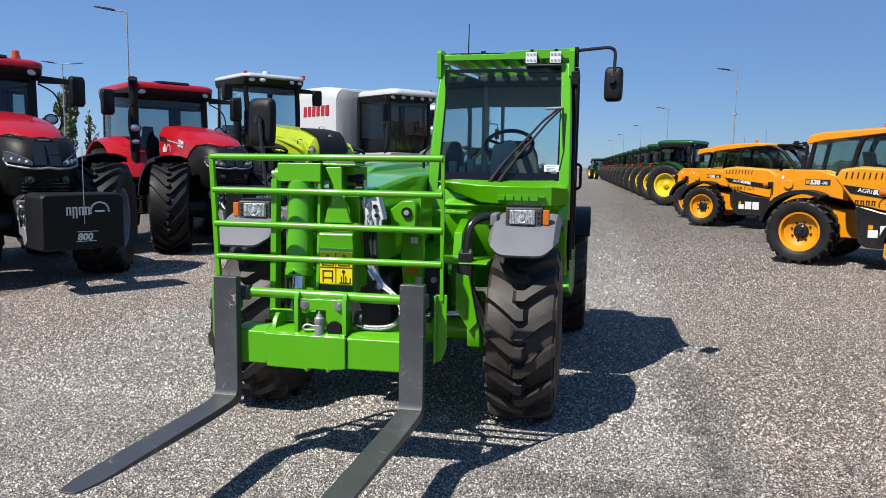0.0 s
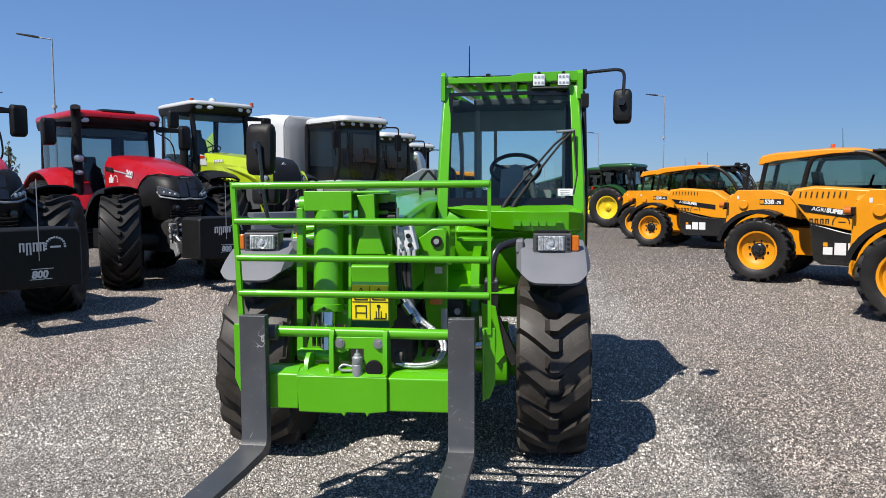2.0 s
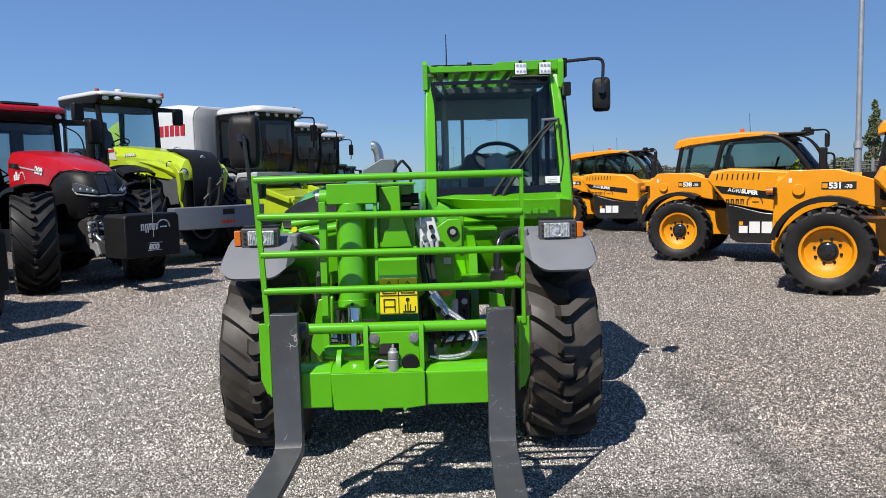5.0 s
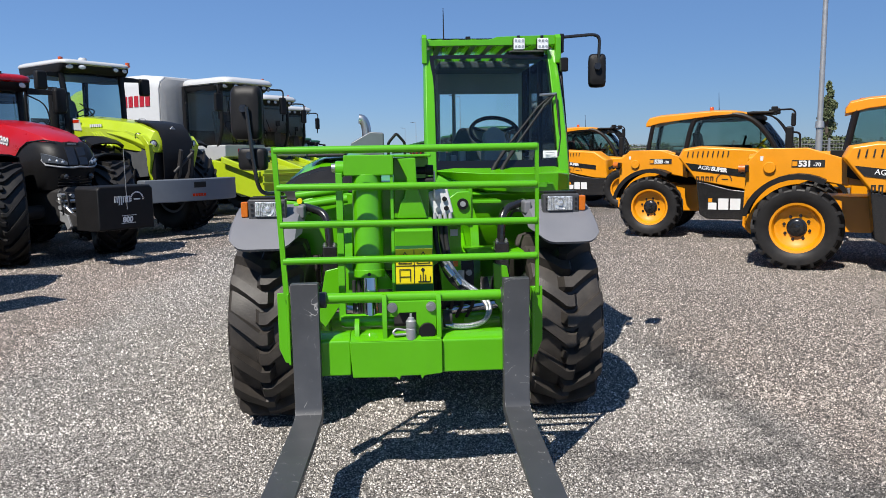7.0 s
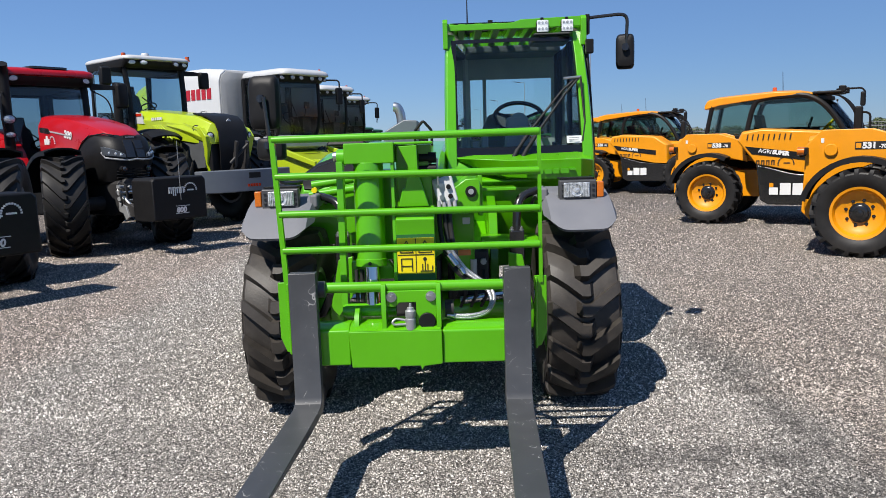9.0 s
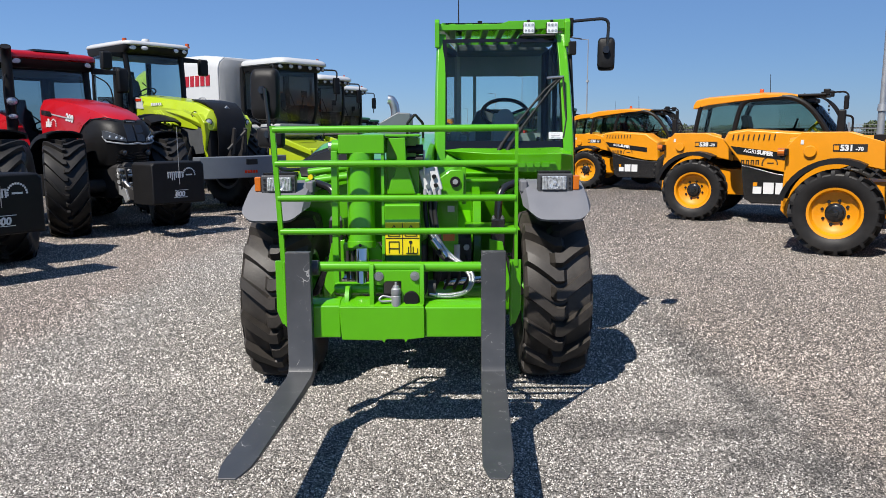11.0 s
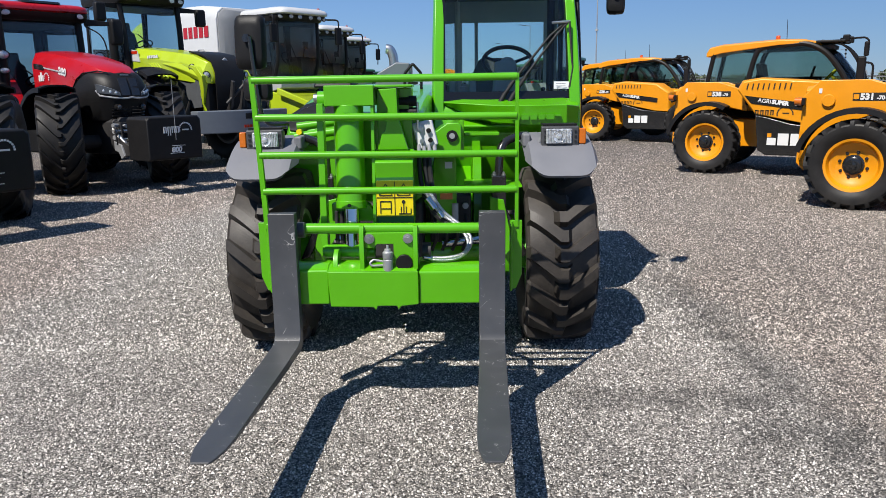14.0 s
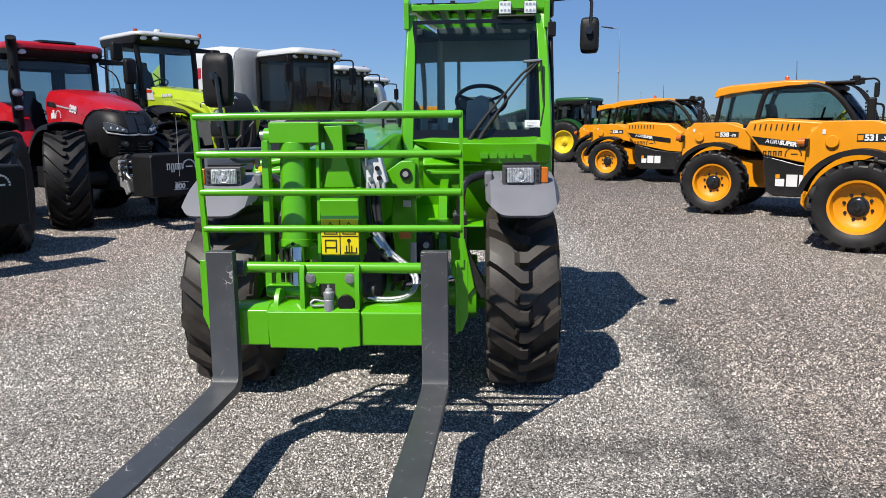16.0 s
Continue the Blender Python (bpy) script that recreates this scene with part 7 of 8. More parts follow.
    for x, z in ((-0.18, 1.10), (-0.06, 1.10), (0.06, 1.10), (0.18, 1.10), (-0.16, 0.80), (0.16, 0.80)):
        bm = B()
        rod(bm, (x, -2.44, z), (x, -2.53, z), 0.026, seg=10)
        rod(bm, (x, -2.50, z), (x, -2.55, z), 0.036, seg=6)
        part("coupler", bm, GALV, t)
    for k in range(3):
        bm = B()
        z = 1.12 - 0.10 * k
        rod(bm, (-0.30, -2.52, z), (-0.39, -2.54, z), 0.03, seg=12)
        rod(bm, (-0.37, -2.535, z), (-0.41, -2.545, z), 0.04, seg=6)
        part("side_coupler", bm, GALV, t)
    bm = B()
    prism(bm, [(-2.50, 0.86), (-2.72, 0.80), (-2.80, 0.62), (-2.70, 0.56), (-2.62, 0.68), (-2.50, 0.70)], -0.40, -0.36)
    part("latch_hook", bm, GALV, t, bevel=0.008)
    bm = B()
    tube(bm, [(-0.36, -2.45, 1.16), (-0.43, -2.62, 1.05), (-0.42, -2.66, 0.86), (-0.36, -2.52, 0.74)], 0.014, seg=8, bend=0.06)
    part("hose", bm, HOSE, t)
    for z in (1.02, 0.88):
        bm = B()
        rod(bm, (-0.34, -2.56, z), (0.34, -2.56, z), 0.03, seg=12)
        part("hitch_pin", bm, STEEL, t)
    # front linkage with its weight
    for s in (-1, 1):
        bm = B()
        prism(bm, [(-2.35, 1.05), (-2.35, 0.80), (-2.75, 0.62), (-3.14, 0.62), (-3.14, 0.72), (-2.72, 0.86)], s * 0.33 - 0.04, s * 0.33 + 0.04)
        part("lift_arm", bm, CASTING, t, bevel=0.01)
        bm = B()
        rod(bm, (s * 0.33, -2.40, 1.05), (s * 0.33, -2.90, 0.72), 0.035)
        part("lift_cylinder", bm, STEEL, t)
    bm = B()
    rod(bm, (0, -2.35, 1.12), (0, -3.12, 1.06), 0.03)
    box(bm, -0.06, 0.06, -2.75, -2.62, 1.04, 1.14)
    part("top_link", bm, STEEL, t)
    bm = B()
    loft(bm, [ring_rect(y, -w, w, z0, z1, 0.05) for y, w, z0, z1 in ((-3.08, 0.44, 0.62, 1.23), (-3.14, 0.50, 0.58, 1.28), (-3.69, 0.50, 0.58, 1.28), (-3.72, 0.48, 0.60, 1.26))])
    weight = part("front_weight", bm, BLACK, t, "black front ballast block", bevel=0.015)
    dealer_bars(weight, -0.21, -3.722, 1.01, 0.74, WHITE_INK)
    front_text("800", 0.12, WHITE_INK, weight, -0.09, -3.724, 0.70, shear=0.15, bold=0.005)
    bars(weight, WHITE_INK, [(-0.09, 0.16, -3.725, -3.721, 0.800, 0.808)], "rule")
    bars(weight, WHITE_INK, [(-0.11, 0.14, -3.725, -3.721, 0.680, 0.688)], "rule")
    bm = B()
    rod(bm, (0.0, -3.73, 0.90), (0.0, -3.73, 1.85), 0.005, seg=6)
    part("marker_rod", bm, GALV, t)
    return t


def on_front(x, y, heading, dist):
    """The pose of a machine whose front point, dist before its origin, stands at (x, y)."""
    return by_wheel(x, y, (0, -dist), heading)


red_tractor(on_front(-6.12, 8.07, -33, 3.72), -34, True)
red_tractor(on_front(-5.54, 12.09, -37, 3.72), -26, False)

# ---- the lime tractor ----
LKIT = (rim_mesh(0.58, 0.70, RIM_GREY, 0.08, 8, 0.12), tyre_mesh(1.02, 0.70, 0.58, 21, 0.40, 0.08, 0.06, RUBBER_CLEAN, reach=0.02, curve=1.15), hub_mesh(0.58, 0.70, RIM_GREY, 0.08, 0.2, 0.06, 8, 0.28))


def lime_tractor(m):
    t = thing("tractor", m, "large lime tractor with white roof and grey ballast", "tractor", "row of tractors")
    for s in (-1, 1):
        for y in (-1.75, 1.9):
            add_wheel(t, LKIT, s * 1.05, y, 1.01, s, spin=8)
    bm = B()
    loft(bm, [ring_rect(y, -w, w, z0, z1, 0.06) for y, w, z0, z1 in ((-3.0, 0.36, 0.8, 1.3), (-1.2, 0.40, 0.75, 1.4), (3.4, 0.45, 0.75, 1.5))])
    part("chassis", bm, CASTING, t, bevel=0.02)
    bm = B()
    for y in (-1.75, 1.9):
        rod(bm, (-0.9, y, 1.01), (0.9, y, 1.01), 0.16)
    part("axle", bm, CASTING, t)
    bm = B()
    loft(bm, [[(-w, y, z0), (w, y, z0), (w * 1.02, y, zs), (w * 0.80, y, zt), (0, y, zt + 0.03), (-w * 0.80, y, zt), (-w * 1.02, y, zs)]
              for y, w, z0, zs, zt in ((-0.22, 0.62, 2.15, 2.45, 2.66), (-0.9, 0.60, 2.08, 2.40, 2.60), (-1.7, 0.60, 1.95, 2.32, 2.52), (-2.5, 0.60, 1.85, 2.22, 2.42), (-2.95, 0.52, 1.80, 2.08, 2.26), (-3.05, 0.40, 1.85, 2.0, 2.12))])
    hood = part("hood", bm, LIME, t, "lime hood", bevel=0.02)
    # black grille over nose and top
    bm = B()
    grid = []
    for y, z, w in ((-2.05, 2.485, 0.26), (-2.3, 2.465, 0.36), (-2.75, 2.385, 0.40), (-2.98, 2.25, 0.36), (-3.09, 2.05, 0.36), (-3.10, 1.6, 0.36), (-3.06, 1.25, 0.34)):
        grid.append([(w * (i / 3 - 1), y - 0.02 * (1 - (i / 3 - 1) ** 2), z + 0.012) for i in range(7)])
    sheet(bm, grid, 0.03)
    grl = part("grille", bm, BLACK, t, "black mesh grille")
    bm = B()
    loft(bm, [ring_rect(y, -0.50, 0.50, 1.2, 2.1, 0.1) for y in (-1.3, -3.0)])
    part("engine_bay", bm, BLACK, t, bevel=0.03)
    for k in range(3):
        bm = B()
        box(bm, -0.24 + 0.04 * k, 0.24 - 0.04 * k, -0.75 - 0.22 * k, -0.62 - 0.22 * k, 2.615 - 0.027 * k, 2.638 - 0.027 * k)
        part("hood_slot", bm, BLACK, hood, bevel=0.008)
    maker_bars(grl, -0.17, -3.125, 1.96, 0.36, 0.075, LIGHT_GREY)
    bm = B()
    prism(bm, [(-0.07, 2.30), (0, 2.36), (0.07, 2.30), (0, 2.27)], -2.99, -2.96, "y")
    part("badge", bm, LIGHT_GREY, grl)
    for s in (-1, 1):
        # lime blades down both sides of the nose
        bm = B()
        rings = []
        for y, z, w, d in ((-2.2, 2.30, 0.10, 0.10), (-2.85, 2.16, 0.14, 0.10), (-3.02, 1.98, 0.13, 0.09), (-2.98, 1.70, 0.08, 0.08), (-2.88, 1.40, 0.05, 0.07), (-2.94, 1.18, 0.06, 0.06), (-3.05, 1.10, 0.05, 0.05)):
            cx = s * (0.50 if z > 1.2 else 0.42)
            rings.append([(cx - w, y, z), (cx + w, y, z), (cx + w, y + d * 1.6, z - 0.03), (cx - w, y + d * 1.6, z - 0.03)])
        loft(bm, rings)
        part("nose_blade", bm, LIME, t, bevel=0.015)
        # bulge with twin lamps on the hood's front corner
        bm = B()
        loft(bm, [[(s * (xi + q), y, z - h), (s * (xi + q + 0.05), y + 0.03, z - h * 0.2), (s * (xi + q), y, z + h * 0.7), (s * (xi - 0.18), y, z + h), (s * (xi - 0.18), y, z - h)]
                  for xi, q, y, z, h in ((0.58, 0.0, -1.55, 2.28, 0.06), (0.58, 0.03, -2.1, 2.20, 0.10), (0.57, 0.04, -2.55, 2.10, 0.13), (0.53, 0.05, -2.86, 2.00, 0.14), (0.46, 0.04, -3.04, 1.93, 0.12))])
        brow = part("lamp_brow", bm, LIME, hood, bevel=0.02, smooth=50)
        for x, y, z, yaw in ((0.575, -2.62, 2.16, 38), (0.50, -3.0, 2.0, 24)):
            oval_lamp(brow, s * x, y, z, 0.13, 0.13, LAMP_LENS, "headlight", yaw=s * yaw)
        # fluted lime blade that runs down to the wheel arch
        for k in range(4):
            o = 0.10 * k
            bm = B()
            prism(bm, [(-0.95 - o, 2.30), (-1.035 - o, 2.29), (-1.90 - o * 0.55, 1.62), (-2.24 - o * 0.25, 1.30), (-2.20 - o * 0.25, 1.26), (-1.82 - o * 0.55, 1.60)], s * 0.595 - 0.03, s * 0.595 + 0.03)
            part("side_flute", bm, LIME, t, bevel=0.014)
        bm = B()
        prism(bm, [(-1.40, 2.14), (-2.0, 2.06), (-2.85, 1.92), (-2.85, 1.32), (-2.3, 1.28), (-2.1, 1.5)], s * 0.55 - 0.02, s * 0.55 + 0.02)
        part("side_mesh", bm, DARK, t, bevel=0.01)
        part("front_fender", arc_shell(s * 1.08, 0.66, -1.75, 1.02, 1.14, 60, 130, 10, 0.03, 0.05), BLACK, t, "black front mudguard")
        bm = B()
        for k in range(6):
            box(bm, s * 0.62 - 0.01, s * 0.62 + 0.01, -0.95 - 0.075 * k - 0.05, -0.95 - 0.075 * k, 2.40, 2.46)
        part("dealer_line", bm, WHITE_INK, hood)
        bm = B()
        prism(bm, [(-0.25, 2.36), (-0.62, 2.34), (-0.55, 2.58), (-0.30, 2.62)], s * 0.625 - 0.01, s * 0.625 + 0.01)
        part("badge_panel", bm, WHITE, hood)
        bm = B()
        box(bm, s * 0.64 - 0.005, s * 0.64 + 0.005, -0.55, -0.28, 2.52, 2.58)
        part("maker_mark", bm, RED_LENS, hood)
        bm = B()
        box(bm, s * 0.9 - 0.3, s * 0.9 + 0.3, -0.05, 1.2, 1.75, 2.05)
        part("tool_box", bm, BLACK, t, bevel=0.05)
        bm = B()
        for k in range(4):
            prism(bm, [(0.1 + 0.3 * k, 2.10), (0.25 + 0.3 * k, 2.10), (0.35 + 0.3 * k, 2.28), (0.2 + 0.3 * k, 2.28)], s * 1.22 - 0.01, s * 1.22 + 0.01)
        part("warning_stripe", bm, RED_LENS, t)
    cab = big_cab(t, -0.25, 1.45, 2.35, 3.80, 0.82, WHITE, glassm=GLASS, roof_h=0.15, lamps=(0.82, 0.50))
    for x, y in ((-0.78, -0.25), (0.80, -0.35)):
        bm = B()
        lathe(bm, [(3.86, 0.0), (3.86, 0.06), (3.89, 0.06), (3.895, 0.05), (3.965, 0.05), (3.975, 0.0)], 16, "z", (x, y, 0.0))
        part("beacon", bm, BEACON, t, "orange-red beacon")
    bm = B()
    lathe(bm, [(3.97, 0.0), (3.97, 0.10), (4.03, 0.10), (4.07, 0.08), (4.08, 0.0)], 18, "z", (0.1, 0.35, 0.0))
    part("receiver", bm, WHITE, t, "white satellite receiver dome")
    wing_mirrors(t, -0.1, 3.42, 0.82, 0.45, 0.42)
    bm = B()
    tube(bm, [(-0.92, -0.05, 2.0), (-0.92, -0.08, 3.3)], 0.10, seg=12)
    part("exhaust_pipe", bm, BLACK, t)
    # ballast on the front linkage
    bm = B()
    loft(bm, [[(x, y0, 0.80), (x, y1, 0.80), (x, y1, 1.26), (x, y0, 1.26)] for x, y0, y1 in ((-1.15, -3.55, -3.30), (-0.70, -3.78, -3.30), (0.70, -3.78, -3.30), (1.15, -3.55, -3.30))])
    wt = part("front_weight", bm, RIM_GREY, t, "grey angular ballast block", bevel=0.02)
    maker_bars(wt, -0.20, -3.785, 0.90, 0.35, 0.06, RED_LENS)
    bm = B()
    box(bm, -0.15, 0.15, -3.79, -3.77, 1.08, 1.20)
    part("hitch_pocket", bm, BLACK, wt, bevel=0.01)
    for s in (-1, 1):
        bm = B()
        prism(bm, [(-3.1, 1.0), (-3.35, 1.35), (-3.45, 1.85), (-3.38, 1.88), (-3.25, 1.4), (-3.0, 1.1)], s * 0.14 - 0.03, s * 0.14 + 0.03)
        part("hitch_arm", bm, CASTING, t, bevel=0.01)
    bm = B()
    rod(bm, (0.12, -3.45, 1.80), (-0.25, -3.3, 1.40), 0.035)
    part("hitch_cylinder", bm, CASTING, t)
    return t


lime_tractor(on_front(-5.85, 16.3, -38, 3.1))

# ---- harvesters ----
CKIT = (rim_mesh(0.50, 0.75, LIME, 0.06, 8, 0.12), tyre_mesh(0.95, 0.75, 0.50, 20, 0.40, 0.08, 0.06, RUBBER_CLEAN, reach=0.02), hub_mesh(0.50, 0.75, CASTING, 0.06, 0.2, 0.06, 8, 0.28))


def harvester(m):
    t = thing("harvester", m, "white and lime combine harvester with large glazed cab", "harvester", "row of harvesters")
    for s in (-1, 1):
        add_wheel(t, CKIT, s * 1.35, 1.3, 0.94, s, spin=5)
    def hull(stations):
        bm = B()
        loft(bm, [[(-w, y, z0), (w, y, z0), (w, y, z1 - 0.35), (w - 0.07, y, z1 - 0.14), (w - 0.25, y, z1), (-w + 0.25, y, z1), (-w + 0.07, y, z1 - 0.14), (-w, y, z1 - 0.35)] for y, w, z0, z1 in stations])
        return bm

    body = part("body", hull(((1.68, 1.545, 1.6, 4.03), (2.6, 1.56, 1.5, 4.13), (3.9, 1.56, 1.4, 4.15))), WHITE, t, "white side panels", bevel=0.04)
    part("front_panel", hull(((1.50, 1.02, 1.9, 3.94), (1.56, 1.38, 1.75, 3.97), (1.66, 1.53, 1.6, 4.01))), PANEL_GREY, body, "grey front panels", bevel=0.03)
    part("rear_panel", hull(((3.92, 1.57, 1.4, 4.02), (4.6, 1.58, 1.3, 4.05), (6.2, 1.56, 1.2, 3.85), (7.6, 1.40, 1.3, 3.3))), LIME, body, "lime rear panels", bevel=0.06)
    for s in (-1, 1):
        bm = B()
        prism(bm, [(2.10, 2.62), (3.85, 2.56), (3.85, 2.54), (2.10, 2.60)], s * 1.555, s * 1.572)
        part("panel_joint", bm, DARK, body)
        bm = B()
        prism(bm, [(2.8, 2.1), (7.4, 1.7), (7.4, 1.2), (2.8, 1.0)], s * 1.50, s * 1.58)
        part("lower_panel", bm, LIME, body, bevel=0.02)
        bm = B()
        tube(bm, [(s * 1.62, 2.2, 2.2), (s * 1.66, 2.2, 2.85), (s * 1.66, 2.5, 2.85), (s * 1.62, 2.5, 2.2)], 0.022, seg=8, bend=0.08)
        part("hand_rail", bm, LIGHT_GREY, t)
        bm = B()
        box(bm, s * 1.35 - 0.5, s * 1.35 + 0.3, 0.4, 2.3, 1.88, 1.95)
        part("walkway", bm, LIGHT_GREY, t, bevel=0.01)
    bm = B()
    for k in range(6):
        y = 3.62 - 0.27 * k
        prism(bm, [(y, 3.20), (y - 0.20, 3.20), (y - 0.22, 3.52), (y - 0.02, 3.52)], -1.572, -1.553)
    part("maker_mark", bm, RED, body, "red maker's mark as plain bars")
    # cab
    zb, zt, w = 2.05, 3.74, 0.84
    bm = B()
    loft(bm, [ring_rect(y, -w * k, w * k, z0, zb, 0.03) for y, k, z0 in ((-0.12, 0.90, 1.72), (0.3, 1.0, 1.60), (1.46, 1.0, 1.60))])
    base = part("cab_base", bm, LIGHT_GREY, t, "light grey cab sill", bevel=0.02)
    maker_bars(base, -0.30, -0.125, 1.85, 0.45, 0.09, RED)
    def edge(v):
        """How far back the screen's edge stands at a height: its foot is tucked in."""
        return -0.05 + 0.20 * max(0.0, 1 - v / 0.35) ** 1.5

    bm = B()
    sheet(bm, [[(w * 0.90 * (i / 6 - 1), edge(v) - 0.13 * (1 - (i / 6 - 1) ** 2), zb + (zt - zb) * v) for i in range(13)] for v in (0, 0.1, 0.2, 0.35, 0.7, 1)])
    ws = part("windscreen", bm, GLASS_CLEAR, base)
    bm = B()
    tube(bm, [(0.05, -0.03, zb + 0.05), (-0.2, -0.12, zb + 0.6), (-0.42, -0.15, zb + 1.0)], 0.014, seg=6)
    part("wiper", bm, BLACK, ws)
    for s in (-1, 1):
        bm = B()
        sheet(bm, [[(s * w * 0.90, edge(v), zb + (zt - zb) * v), (s * w, 0.55, zb + (zt - zb) * v), (s * w, 1.45, zb + (zt - zb) * v)] for v in (0, 0.1, 0.2, 0.35, 0.7, 1)])
        part("side_glass", bm, GLASS_CLEAR, base)
        for pts, r in (([(s * w * 0.90, edge(v), zb - 0.05 + (zt - zb + 0.05) * v) for v in (0, 0.1, 0.2, 0.35, 0.7, 1)], 0.055), ([(s * w, 1.46, zb), (s * w, 1.44, zt)], 0.06)):
            bm = B()
            tube(bm, pts, r, seg=8)
            part("post", bm, BLACK, base)
        bm = B()
        tube(bm, [(s * (w + 0.05), 1.3, zb + 0.3), (s * (w + 0.09), 1.3, zb + 0.35), (s * (w + 0.09), 1.3, zb + 1.2), (s * (w + 0.05), 1.3, zb + 1.25)], 0.018, seg=6)
        part("grab_rail", bm, BLACK, base)
        bm = B()
        tube(bm, [(s * 0.85, 0.1, 3.70), (s * 1.20, -0.45, 3.67), (s * 1.22, -0.5, 3.60), (s * 1.20, -0.45, 2.75)], 0.025, seg=6, bend=0.08)
        part("mirror_arm", bm, BLACK, t)
        bm = B()
        box(bm, s * 1.21 - 0.12, s * 1.21 + 0.12, -0.52, -0.42, 2.95, 3.45)
        part("mirror", bm, BLACK, t, bevel=0.04)
    bm = B()
    loft(bm, [rounded(w * k, -0.52 + f, 1.56 - f * 0.3, zt + z, r) for k, f, z, r in ((1.02, 0.05, 0.0, 0.2), (1.08, 0.0, 0.03, 0.25), (1.08, 0.0, 0.08, 0.25), (1.05, 0.06, 0.15, 0.25), (0.95, 0.2, 0.20, 0.25), (0.7, 0.45, 0.23, 0.25))])
    rf = part("cab_roof", bm, WHITE, t, "white cab roof", smooth=50)
    bm = B()
    loft(bm, [rounded(w * 0.98, -0.22, 1.47, zt - 0.16, 0.15), rounded(w * 1.03, -0.38, 1.50, zt - 0.06, 0.22), rounded(w * 1.03, -0.42, 1.50, zt + 0.02, 0.22)])
    part("roof_trim", bm, BLACK, rf, smooth=50)
    for x in (-0.80, -0.52, -0.2, 0.2, 0.52, 0.80):
        oval_lamp(rf, x, -0.42 + 0.12 * (abs(x) > 0.7), zt - 0.06, 0.16, 0.12, LAMP_LENS, yaw=14 * (x > 0.7) - 14 * (x < -0.7))
    bm = B()
    lathe(bm, [(3.86, 0.0), (3.86, 0.06), (3.91, 0.06), (3.92, 0.042), (4.0, 0.04), (4.01, 0.0)], 16, "z", (0.84, -0.05, 0.0))
    part("beacon", bm, BEACON, t, "orange-red beacon")
    bm = B()
    loft(bm, [[(-0.28, y, z), (0.28, y, z), (0.25, y + 0.18, z), (-0.25, y + 0.18, z)] for y, z in ((0.72, 2.0), (0.77, 2.6), (0.85, 3.05))])
    part("seat", bm, DARK, t, bevel=0.04)
    bm = B()
    rod(bm, (0, 0.25, 2.05), (0, 0.45, 2.55), 0.05)
    tube(bm, [Vector((0.19 * math.cos(2 * math.pi * k / 16), 0.48 + 0.08 * math.sin(2 * math.pi * k / 16), 2.58 + 0.17 * math.sin(2 * math.pi * k / 16))) for k in range(17)], 0.016, seg=6)
    part("steering_wheel", bm, BLACK, t)
    bm = B()
    for x0, x1, z0, z1 in ((-0.84, 0.84, 1.9, 2.5), (-0.84, 0.84, 3.62, 3.75), (-0.84, -0.74, 2.5, 3.62), (0.74, 0.84, 2.5, 3.62)):
        box(bm, x0, x1, 1.42, 1.48, z0, z1)
    part("cab_rear_wall", bm, BLACK, t)
    bm = B()
    box(bm, 0.30, 0.62, 0.2, 1.0, 1.95, 2.62)
    tube(bm, [(0.42, 0.25, 2.6), (0.40, 0.15, 2.85)], 0.02, seg=6)
    box(bm, 0.32, 0.52, 0.10, 0.14, 2.85, 3.05)
    part("control_console", bm, BLACK, t, bevel=0.02)
    # feeder housing and front frame
    bm = B()
    loft(bm, [[(-0.85, y, z0), (0.85, y, z0), (0.85, y, z1), (-0.85, y, z1)] for y, z0, z1 in ((1.0, 1.0, 1.75), (-1.3, 0.55, 1.35), (-1.75, 0.40, 1.35))])
    fd = part("feeder", bm, LIME, t, "lime feeder housing with ribs", bevel=0.03)
    for k in range(4):
        bm = B()
        box(bm, -0.95, 0.95, -1.80, -1.74, 0.45 + 0.24 * k, 0.52 + 0.24 * k)
        part("rib", bm, LIME, fd, bevel=0.01)
    bm = B()
    box(bm, -1.25, 1.25, 0.3, 2.0, 0.75, 1.6)
    part("front_frame", bm, LIME, t, bevel=0.05)
    bm = B()
    rod(bm, (-1.0, 1.3, 0.94), (1.0, 1.3, 0.94), 0.16)
    part("axle", bm, CASTING, t)
    for s in (-1, 1):
        bm = B()
        prism(bm, [(-1.7, 1.30), (-0.2, 1.72), (-0.2, 1.55), (-1.7, 1.15)], s * 0.95 - 0.05, s * 0.95 + 0.05)
        part("side_beam", bm, LIME, t, bevel=0.02)
    for s in (-1, 1):
        bm = B()
        rod(bm, (s * 1.0, 6.3, 0.65), (s * 1.45, 6.3, 0.65), 0.65, seg=24)
        part("rear_wheel", bm, RUBBER_CLEAN, t, bevel=0.08)
    return t


HH = -38
harv = harvester(on_front(-5.60, 22.3, HH, 0))
copy_thing(harv, on_front(-5.65, 28.5, HH, 0))
copy_thing(harv, on_front(-5.7, 34.8, HH, 0))

